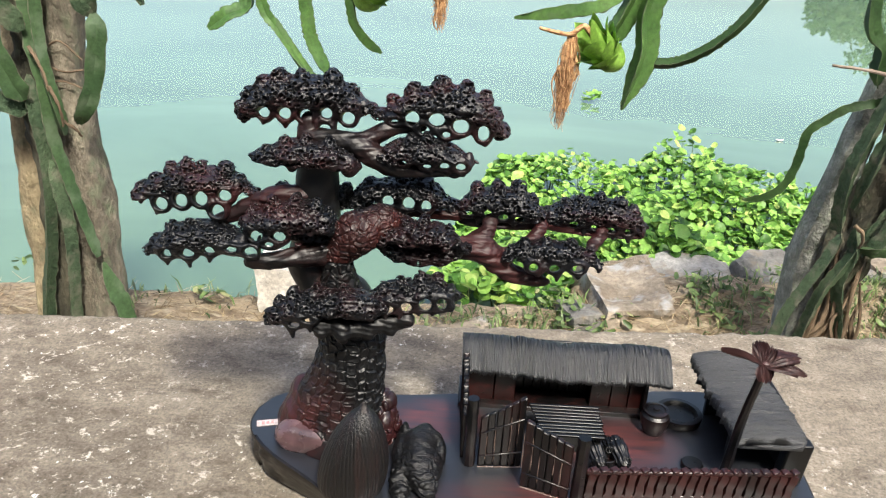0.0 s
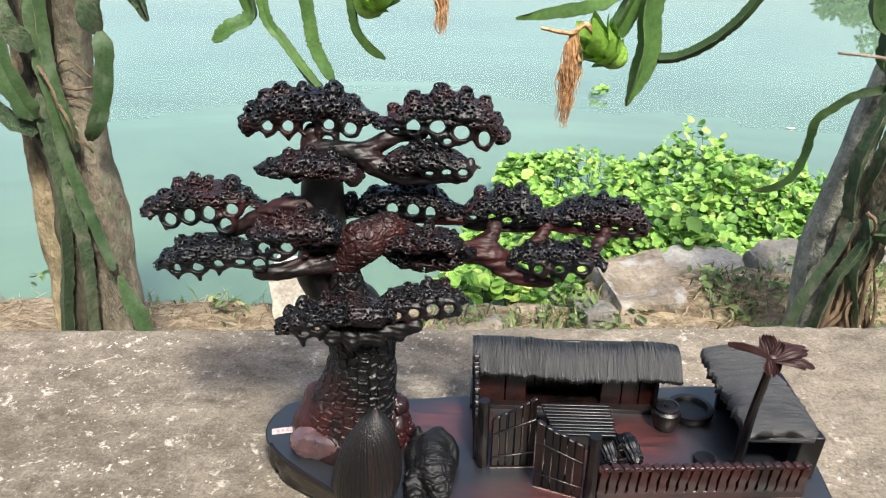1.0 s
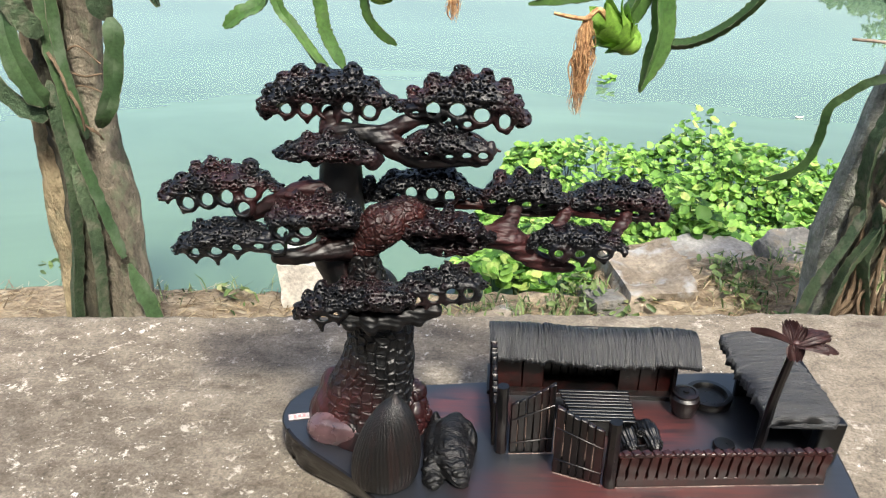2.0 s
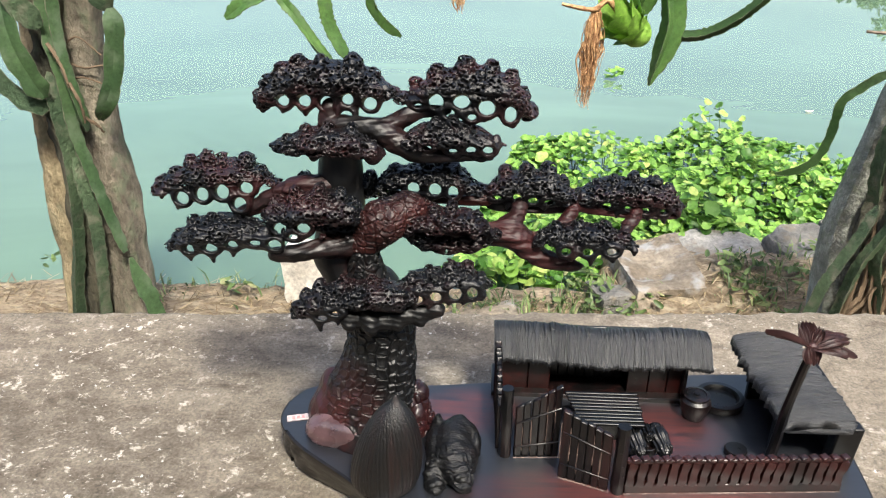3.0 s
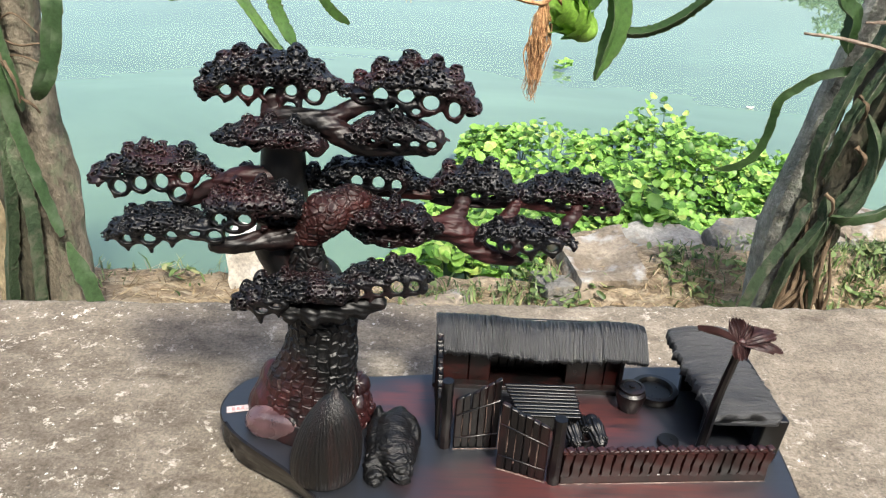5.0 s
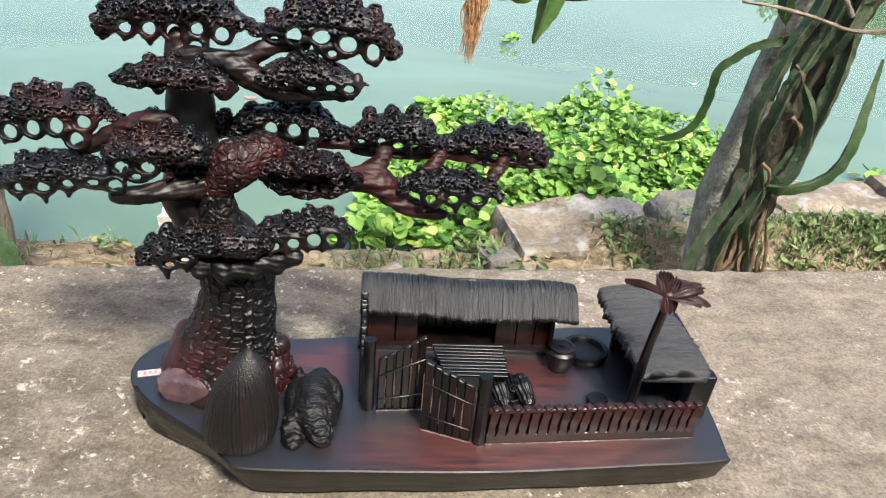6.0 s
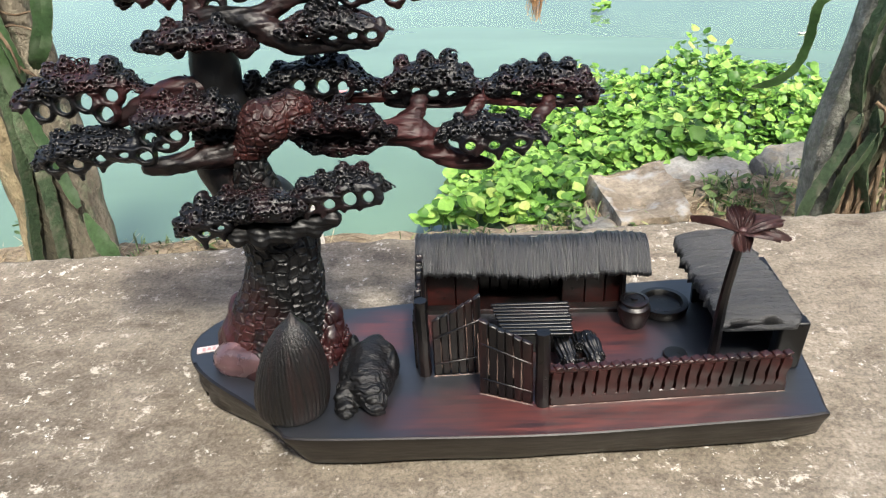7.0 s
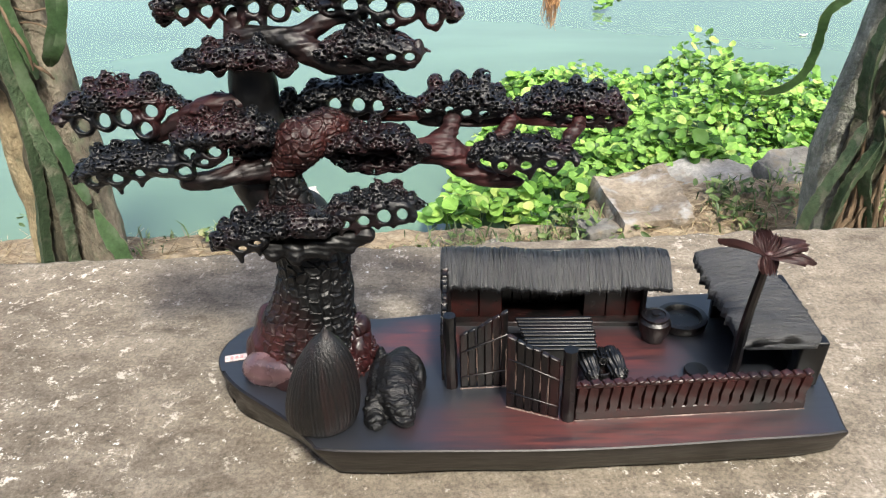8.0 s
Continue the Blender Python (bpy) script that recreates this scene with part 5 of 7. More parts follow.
def gate(p0, p1, top, n, post_at, post_r, post_top, label, seed):
    g = part("gate", box(bmesh.new(), ((p0[0] + p1[0]) / 2, (p0[1] + p1[1]) / 2 + 0.0015, 0.057), (math.dist(p0, p1), 0.006, 0.006), math.degrees(math.atan2(p1[1] - p0[1], p1[0] - p0[0])), 0.0008), M_BOARD, carving, label)
    plank_wall(g, p0, p1, 0.05, top, n, 0.005, M_BOARD, "board", seed=seed, gap=0.00035)
    rz = math.degrees(math.atan2(p1[1] - p0[1], p1[0] - p0[0]))
    for t0, lift in ((0.5, 0.70), (0.5, 0.22)):
        za, zb = 0.05 + (top(0.0) - 0.05) * lift, 0.05 + (top(1.0) - 0.05) * lift
        bm = box(bmesh.new(), ((p0[0] + p1[0]) / 2, (p0[1] + p1[1]) / 2 - 0.002, (za + zb) / 2), (math.dist(p0, p1) * 0.98, 0.0030, 0.0022), rz, 0.0006)
        for v in bm.verts:
            s = ((v.co.x - p0[0]) * (p1[0] - p0[0]) + (v.co.y - p0[1]) * (p1[1] - p0[1])) / math.dist(p0, p1) ** 2
            v.co.z += (s - 0.5) * (zb - za)
        part("crossbar", bm, M_BOARD, g)
    bm = bmesh.new()
    tube(bm, [(p0[0], p0[1] - 0.0035, 0.0503), ((p0[0] + p1[0]) / 2, (p0[1] + p1[1]) / 2 - 0.0036, 0.0504), (p1[0], p1[1] - 0.0035, 0.0503)], 0.0006, 0.0006, 40, SQUARE, 0.9, seed)
    part("glue_line", bm, M_EDGE, g, "pale dried glue along the foot")
    post(g, *post_at, post_r, post_top, seed)


gate((0.091, 0.646), (0.133, 0.649), lambda t: 0.105 + 0.026 * t, 6, (0.083, 0.647), 0.0058, 0.125, "left gate leaf with boards rising to one side", 5)
gate((0.131, 0.622), (0.174, 0.606), lambda t: 0.125 - 0.016 * t, 6, (0.1815, 0.6045), 0.0062, 0.121, "open gate leaf of dark uneven boards", 6)


def yard_fence():
    a, b = Vector((0.187, 0.6045, 0)), Vector((0.381, 0.6185, 0))
    d = b - a
    rz = math.degrees(math.atan2(d.y, d.x))
    mid = (a + b) / 2
    f = part("fence", box(bmesh.new(), (mid.x, mid.y, 0.0548), (d.length, 0.0066, 0.0098), rz, 0.0010), M_FENCE, carving, "low red-brown picket fence")
    part("rail", box(bmesh.new(), (mid.x, mid.y + 0.0005, 0.0845), (d.length, 0.0062, 0.0042), rz, 0.001), M_FENCE, f)
    part("panel", box(bmesh.new(), (mid.x, mid.y + 0.0026, 0.07), (d.length, 0.002, 0.03), rz, 0.0004), M_PANEL, f)
    rng = random.Random(8)
    n = 21
    for i in range(n):
        c = a + d * ((i + 0.5) / n)
        bm = bmesh.new()
        x, y, k = c.x, c.y - 0.0005, rng.uniform(0.0010, 0.0024)
        half = d.length / n * 0.5 - rng.uniform(0.0004, 0.0008)
        sweep(bm, spline([(x - k, y, 0.0585), (x - k * 0.1, y - 0.0008, 0.064), (x - k * 0.2, y - 0.0008, 0.070), (x + k * 0.5, y - 0.0008, 0.077), (x + k * 1.3, y, 0.0835)], 9), [(1, 0.3), (0.8, 0.75), (-0.8, 0.75), (-1, 0.3), (-1, -0.75), (1, -0.75)], lambda q, j: half * (1 + 0.10 * math.sin(q * 9 + i)))
        part("picket", bm, M_FENCE, f)
        part("cap", box(bmesh.new(), (c.x + 0.002, c.y, 0.0871), (0.0070 * rng.uniform(0.85, 1.05), 0.0066, 0.0022), rz + 18 + rng.uniform(-5, 5), 0.0004, (0.0008, 0)), M_FENCE, f)
    bm = bmesh.new()
    tube(bm, [(a.x, a.y - 0.0037, 0.0503), (mid.x, mid.y - 0.0038, 0.0504), (b.x, b.y - 0.0037, 0.0503)], 0.0005, 0.0005, 90, SQUARE, 0.9, 5)
    part("glue_line", bm, M_EDGE, f, "pale dried glue along the foot")


yard_fence()


def bench():
    b = part("bench", box(bmesh.new(), (0.178, 0.688, 0.0665), (0.05, 0.03, 0.033), 0, 0.001), M_BLACKWOOD, carving, "slatted sleeping bench")
    rng = random.Random(4)
    for i in range(10):
        y = 0.654 + i * 0.0051
        x0 = 0.152 - 0.0012 * i + rng.uniform(-0.0006, 0.0006)
        x1 = 0.212 + rng.uniform(-0.001, 0.001)
        bm = box(bmesh.new(), ((x0 + x1) / 2, y, 0.0845 + rng.uniform(-0.0003, 0.0003)), (x1 - x0, 0.0037, 0.0032), rng.uniform(-0.8, 0.8), 0.0014, seg=3)
        part("slat", bm, M_BLACKWOOD, b)
    for x, y in ((0.158, 0.658), (0.206, 0.658)):
        part("leg", box(bmesh.new(), (x, y, 0.066), (0.005, 0.005, 0.034), 0, 0.0008), M_BLACKWOOD, b)


bench()


def bundle(name, parent, c, ax, r, length, seed, label=""):
    """A tied sheaf of straw: a waisted bundle, ribbed lengthwise."""
    d = np.array(ax, float) / np.linalg.norm(ax)
    side = np.cross(d, (0, 0, 1.0))
    side /= np.linalg.norm(side)
    up = np.cross(side, d)
    c = np.array(c, float)
    g = Carving(c - length * 0.75, c + length * 0.75, 0.0006)
    g.limb([c - d * length * 0.4, c - d * length * 0.1, c + d * length * 0.12, c + d * length * 0.42], [r * 0.9, r * 1.05, r * 0.85, r * 1.0], 0.004)

    def ribs(p):
        q = p - c
        a = np.arctan2(q @ side, q @ up)
        rad = np.hypot(q @ side, q @ up)
        ends = np.abs(q @ d) > length * 0.40
        return 0.0006 * np.cos(a * 12 + 2 * waves(p, 0.012, seed)) + np.where(ends, 0.0011 * np.cos(rad * 2600) , 0)
    g.roughen(ribs)
    return part(name, g.skin(name), M_BLACKWOOD, parent, label)


sheaf = bundle("straw_sheaf", carving, (0.205, 0.655, 0.0670), (0.30, -1, -0.45), 0.0074, 0.023, 1, "black carved sheaves beside the bench")
bundle("sheaf", sheaf, (0.2275, 0.657, 0.0670), (0.30, -1, -0.45), 0.0078, 0.023, 2)
bundle("sheaf", sheaf, (0.2170, 0.664, 0.0690), (0.0, -0.9, 0.25), 0.0056, 0.018, 3)
part("basket", lathe(bmesh.new(), (0.2165, 0.650, 0.0495), [(0.006, 0), (0.0075, 0.005), (0.0075, 0.015), (0.0065, 0.0155), (0.006, 0.01)], 16, 0.03, 2), M_BOARD, sheaf)

jar = part("jar", lathe(bmesh.new(), (0.2745, 0.715, 0.0495), [(0.0095, 0), (0.0105, 0.001), (0.0135, 0.010), (0.0152, 0.017), (0.0146, 0.022), (0.0118, 0.0245), (0.0125, 0.0262)], 32, 0.008, 1), M_BOARD, carving, "dark glossy water jar")
part("lid", lathe(bmesh.new(), (0.2745, 0.715, 0.0757), [(0.0128, 0), (0.013, 0.0018), (0.0095, 0.0026), (0.009, 0.0018), (0.0035, 0.002), (0.003, 0.0035)], 32, 0.006, 2), M_BOARD, jar)
part("winnowing_tray", lathe(bmesh.new(), (0.306, 0.738, 0.0495), [(0.0215, 0), (0.0230, 0.002), (0.0243, 0.0085), (0.0238, 0.0105), (0.0190, 0.0108), (0.0178, 0.0090), (0.0165, 0.0062), (0.006, 0.0058)], 40, 0.012, 3), M_BLACKWOOD, carving, "round black hollowed tray")
part("flat_disc", lathe(bmesh.new(), (0.3015, 0.661, 0.0495), [(0.0098, 0), (0.0103, 0.001), (0.0104, 0.0055), (0.0096, 0.0068), (0.004, 0.0070)], 28, 0.02, 4), M_BLACKWOOD, carving, "small round black disc")


def palm():
    bm = bmesh.new()
    tube(bm, [(0.332, 0.656, 0.049), (0.330, 0.648, 0.08), (0.328, 0.637, 0.13), (0.331, 0.627, 0.191)], 0.0054, 0.0036, 20, CIRCLE, 0.04, 3)
    p = part("palm", bm, M_BLACKWOOD, carving, "carved palm with a leaning trunk and red crown")
    top = Vector((0.329, 0.627, 0.194))
    for k, (ang, length, rise, wide, droop) in enumerate(((168, 0.036, 0.013, 0.0058, 0.004), (102, 0.019, 0.016, 0.0092, 0.002), (60, 0.019, 0.013, 0.0075, 0.002), (20, 0.036, 0.016, 0.0128, 0.012), (-14, 0.036, 0.003, 0.0100, 0.006), (-80, 0.013, -0.006, 0.0090, 0.005))):
        a = radians(ang)
        d = Vector((math.cos(a), math.sin(a) * 0.8, 0))
        bm = bmesh.new()
        n, m = 14, 24
        side = Vector((-d.y, d.x, 0)).normalized()
        grid = []
        for i in range(n + 1):
            s = i / n
            w = wide * (math.sin(math.pi * min(s * 0.66 + 0.10, 1)) ** 0.7)
            row = []
            for j in range(m + 1):
                t = j / m * 2 - 1
                pleat = math.cos(j * math.pi / 2)
                c = top + d * (length * s * (1 - 0.30 * t * t + 0.012 * pleat + 0.06 * math.sin(j * 0.9 + k * 1.9))) + side * (w * t)
                c.z += rise * s + 0.0035 * (1 - t * t) * math.sin(math.pi * s) - droop * s * s + 0.0011 * pleat * (0.35 + s) + 0.0007 * math.sin(j * 1.7 + k)
                row.append(bm.verts.new(c))
            grid.append(row)
        for i in range(n):
            for j in range(m):
                bm.faces.new((grid[i][j], grid[i + 1][j], grid[i + 1][j + 1], grid[i][j + 1]))
        bmesh.ops.solidify(bm, geom=bm.faces[:], thickness=0.0022)
        part("frond", bm, M_PALM, p)
    part("crown", lathe(bmesh.new(), (0.331, 0.627, 0.187), [(0.003, 0), (0.0036, 0.004), (0.0034, 0.009), (0.0015, 0.0105)], 14, 0.05, 3), M_PALM, p)


palm()


def shed():
    s = part("shed", box(bmesh.new(), (0.395, 0.705, 0.073), (0.016, 0.10, 0.046), 1, 0.0015), M_BLACKWOOD, carving, "small black shed with an open front")

    def section(t, u):
        a = t * 2 - 1
        return 0.033 * a, 0.107 - 0.003 * abs(a) ** 4 + 0.002 * (a < 0) * a + 0.002 * math.sin(u * 7)
    thatch("roof", (0.363, 0.642, 0), (0.357, 0.786, 0), section, s, 0.0024, 9, (), mat=M_THATCHSIDE, label="black curved thatch", thick=0.010, n=420, m=26, rag=0.016)
    part("pillar", box(bmesh.new(), (0.389, 0.650, 0.0735), (0.024, 0.014, 0.047), 1, 0.003, (0.004, 0), seg=3), M_BLACKWOOD, s)
    part("pillar", box(bmesh.new(), (0.3365, 0.668, 0.07), (0.006, 0.008, 0.04), 1, 0.001), M_BLACKWOOD, s)
    part("lintel", box(bmesh.new(), (0.364, 0.6475, 0.0945), (0.062, 0.012, 0.008), 1, 0.0035, seg=3), M_THATCHSIDE, s)
    part("back_wall", box(bmesh.new(), (0.362, 0.75, 0.072), (0.052, 0.006, 0.044), 1, 0.001), M_BLACKWOOD, s)


shed()
bm = box(bmesh.new(), (-0.1225, 0.6885, 0.0508), (0.021, 0.009, 0.0006), 14, 0)
sticker = part("sticker", bm, M_STICKER, carving, "small white and pink paper sticker")
for k in range(3):
    part("print_bar", box(bmesh.new(), (-0.1265 + 0.0045 * k, 0.6875 + 0.0011 * k, 0.0512), (0.0028, 0.0045, 0.0002), 14), M_PINK, sticker)

# ---- dragon fruit plants and posts ----


def stem(pts, width, parent, mat, n=40, fins=3, seed=0, twist=0.6, tip=0.25, rim=False, thick=0.28, name="stem", up=(0, -1, 0), start=1.0, sharp=0.6, spin=0.0):
    """A climbing cactus stem with scalloped wings."""
    rng = random.Random(seed)
    section = []
    for k in range(fins):
        a = 2 * math.pi * k / fins + rng.uniform(-0.15, 0.15) + spin
        for da, r in ((-0.10, 0.93), (0.0, 1.0), (0.10, 0.93)):
            section.append((math.cos(a + da * 0.8) * r, math.sin(a + da * 0.8) * r))
        b = a + math.pi / fins
        section.append((math.cos(b) * thick, math.sin(b) * thick))
    path = spline(pts, n)
    length = sum(np.linalg.norm(q - p) for p, q in zip(path, path[1:]))
    lobes = max(3, length / (width * 1.4))
    ph = [rng.uniform(0, 6.28) for _ in range(fins)]

    def scale(s, j):
        taper = min(1, (1 - s) / tip + 0.06) ** sharp * min(1, start + s * 4.5)
        k = j // 4
        deep = 0.10 if thick < 0.2 else 0.20
        wave = 1.0 if j % 4 == 3 else 1.05 - deep + deep * abs(math.sin(lobes * s * math.pi + ph[k]))
        return width * 0.5 * taper * wave
    bm = bmesh.new()
    sweep(bm, path, section, scale, twist, up)
    bm.verts.ensure_lookup_table()
    k = len(section)
    ribs = [[np.array(bm.verts[i * k + 4 * f + 1].co) for i in range(0, n)] for f in range(fins)]
    ob = part(name, bm, mat, parent)
    for line in ribs:
        bm = bmesh.new()
        sweep(bm, np.array(line), SQUARE, lambda s, j: width * 0.004 + 0.0003 + (0.0016 if rng.random() < 0.12 else 0.0))
        part("rib", bm, M_RIMGREEN if mat in (M_CACTUS, M_CACTUSGREEN) else M_RIM, ob)
    return ob


def pillar(name, pts, radii, parent, mat, rough, seed, n=28, sides=16, label="", square=0.0):
    bm = bmesh.new()
    path = spline(pts, n)
    sec = []
    for i in range(sides):
        a = 2 * math.pi * i / sides
        c, s = math.cos(a), math.sin(a)
        k = 1 / max(abs(c), abs(s)) ** square
        sec.append((c * k, s * k))
    rs = np.interp(np.linspace(0, 1, n), np.linspace(0, 1, len(radii)), radii)

    def scale(s, j):
        i = min(int(s * (n - 1) + 0.5), n - 1)
        a = 2 * math.pi * j / sides
        return rs[i] * (1 + rough * noise.noise((math.cos(a) * 1.3, math.sin(a) * 1.3, s * 9 + seed)) + rough * 0.5 * noise.noise((math.cos(a) * 4, math.sin(a) * 4, s * 30 + seed)))
    sweep(bm, path, sec, scale)
    return part(name, bm, mat, parent, label)


left = thing("dragon_fruit_plant", (-0.76, 1.6, -0.62), "climbing dragon fruit cactus on weathered posts by the lake", "plant", "dragon fruit plants")
pillar("support_post", [(-0.745, 1.63, -0.66), (-0.742, 1.63, -0.37), (-0.738, 1.63, -0.17), (-0.741, 1.63, 0.02), (-0.748, 1.63, 0.20), (-0.728, 1.63, 0.36), (-0.72, 1.63, 0.7)], [0.055, 0.049, 0.043, 0.038, 0.034, 0.032, 0.032], left, M_POST, 0.24, 1, n=60, sides=24, label="grey-brown weathered post", square=0.3)
pillar("support_post", [(-0.885, 1.65, -0.66), (-0.872, 1.65, -0.39), (-0.866, 1.65, -0.10), (-0.862, 1.65, 0.06), (-0.845, 1.65, 0.3), (-0.82, 1.65, 0.7)], [0.042, 0.038, 0.034, 0.032, 0.03, 0.03], left, M_POSTTAN, 0.26, 4, n=60, sides=24, label="tan weathered post", square=0.3)
pillar("old_stem", [(-0.825, 1.615, -0.66), (-0.815, 1.61, -0.35), (-0.800, 1.605, -0.05), (-0.805, 1.605, 0.10), (-0.800, 1.605, 0.22), (-0.800, 1.61, 0.36), (-0.80, 1.61, 0.7)], [0.040, 0.033, 0.030, 0.036, 0.032, 0.036, 0.04], left, M_OLDBARK, 0.55, 22, n=70, sides=24, label="dark corky old cactus stem")
# climbing stems that cross in front of the posts
stem([(-0.705, 1.55, -0.215), (-0.713, 1.55, -0.183), (-0.733, 1.55, -0.095), (-0.748, 1.55, -0.023), (-0.760, 1.545, 0.059), (-0.762, 1.545, 0.158), (-0.776, 1.55, 0.248), (-0.785, 1.57, 0.36)], 0.028, left, M_CACTUSMID, 60, seed=2, tip=0.05, start=0.5, spin=1.4, thick=0.36)
stem([(-0.870, 1.56, -0.62), (-0.838, 1.555, -0.343), (-0.812, 1.555, -0.214), (-0.793, 1.55, -0.086), (-0.787, 1.55, 0.010), (-0.792, 1.55, 0.101), (-0.80, 1.57, 0.17)], 0.033, left, M_CACTUSDARK, 56, seed=1, tip=0.08, spin=1.3, thick=0.36)
stem([(-0.805, 1.56, -0.62), (-0.778, 1.555, -0.339), (-0.766, 1.55, -0.243), (-0.760, 1.55, -0.146), (-0.768, 1.55, -0.055), (-0.775, 1.56, 0.01)], 0.033, left, M_CACTUSDARK, 46, seed=3, tip=0.15, spin=1.5, thick=0.36)
stem([(-0.735, 1.55, 0.055), (-0.738, 1.54, 0.11), (-0.752, 1.54, 0.20), (-0.757, 1.55, 0.29), (-0.755, 1.57, 0.55)], 0.028, left, M_CACTUSMID, 34, seed=5, tip=0.05, start=0.4, spin=1.2, thick=0.36)
stem([(-0.660, 1.555, -0.42), (-0.667, 1.55, -0.335), (-0.679, 1.55, -0.294), (-0.695, 1.55, -0.228)], 0.042, left, M_CACTUSMID, 24, seed=9, tip=0.35, spin=1.6)
# broad joints
stem([(-0.698, 1.54, 0.083), (-0.680, 1.53, 0.115), (-0.660, 1.53, 0.155), (-0.643, 1.53, 0.218), (-0.634, 1.53, 0.270), (-0.640, 1.54, 0.300)], 0.041, left, M_CACTUSMID, 40, seed=4, tip=0.15, thick=0.26, start=0.25, twist=0.2)
stem([(-0.642, 1.54, 0.296), (-0.650, 1.53, 0.325), (-0.645, 1.53, 0.365), (-0.650, 1.56, 0.44), (-0.67, 1.58, 0.55)], 0.050, left, M_CACTUSDARK, 30, seed=44, tip=0.1, thick=0.28, start=0.3)
stem([(-0.795, 1.53, 0.128), (-0.806, 1.52, 0.165), (-0.818, 1.51, 0.215), (-0.826, 1.51, 0.265), (-0.835, 1.53, 0.34)], 0.053, left, M_CACTUSMID, 34, seed=7, start=0.3, thick=0.24, tip=0.2)
stem([(-0.775, 1.53, 0.262), (-0.790, 1.52, 0.292), (-0.806, 1.51, 0.335), (-0.81, 1.53, 0.42), (-0.80, 1.57, 0.55)], 0.048, left, M_CACTUSDARK, 34, seed=8, start=0.3, thick=0.26, tip=0.1)
stem([(-0.800, 1.55, 0.105), (-0.822, 1.53, 0.116), (-0.850, 1.53, 0.136), (-0.885, 1.53, 0.185), (-0.93, 1.55, 0.27)], 0.040, left, M_CACTUSDARK, 34, seed=6, start=0.4)
for k, (a, b) in enumerate((((-0.765, 1.525, 0.235), (-0.74, 1.525, 0.15)), ((-0.738, 1.525, 0.16), (-0.722, 1.525, 0.08)), ((-0.722, 1.53, 0.09), (-0.69, 1.53, 0.06)))):
    bm = bmesh.new()
    tube(bm, [a, ((a[0] + b[0]) / 2 + 0.008, a[1] - 0.004, (a[2] + b[2]) / 2), b], 0.0032, 0.002, 16, CIRCLE, 0.5, k)
    part("root", bm, M_ROOT, left)
for k, z in enumerate((0.19, 0.15, 0.21)):
    bm = bmesh.new()
    tube(bm, [(-0.775, 1.585, z), (-0.735, 1.582, z - 0.015 + 0.02 * k), (-0.695, 1.585, z - 0.01)], 0.0022, 0.0018, 12, SQUARE, 0.3, k)
    part("tie", bm, M_ROOT, left, "thin dry vine wound round the post")
# long hanging arms that arch over from the post's head
stem([(-0.72, 1.6, 0.62), (-0.55, 1.52, 0.66), (-0.40, 1.5, 0.48), (-0.335, 1.5, 0.350), (-0.375, 1.49, 0.315), (-0.408, 1.49, 0.292)], 0.0328, left, M_CACTUS, 60, seed=11, thick=0.2, tip=0.12)
stem([(-0.70, 1.6, 0.64), (-0.5, 1.52, 0.72), (-0.34, 1.5, 0.52), (-0.312, 1.5, 0.345), (-0.286, 1.5, 0.298), (-0.246, 1.5, 0.239), (-0.20, 1.5, 0.180)], 0.0225, left, M_CACTUS, 70, seed=12, thick=0.2, tip=0.08, twist=2.2)
stem([(-0.70, 1.6, 0.66), (-0.45, 1.52, 0.80), (-0.26, 1.5, 0.56), (-0.233, 1.5, 0.35), (-0.224, 1.5, 0.281), (-0.192, 1.5, 0.215)], 0.0272, left, M_CACTUS, 70, seed=13, thick=0.2, tip=0.08, twist=1.6)
stem([(-0.70, 1.6, 0.68), (-0.40, 1.52, 0.86), (-0.17, 1.5, 0.58), (-0.152, 1.5, 0.355), (-0.132, 1.5, 0.297), (-0.094, 1.5, 0.264)], 0.0208, left, M_CACTUS, 70, seed=14, thick=0.25, tip=0.10)
stem([(-0.72, 1.5, 0.62), (-0.62, 1.42, 0.60), (-0.53, 1.4, 0.46), (-0.487, 1.4, 0.342)], 0.05, left, M_CACTUSDARK, 30, seed=15, thick=0.2)


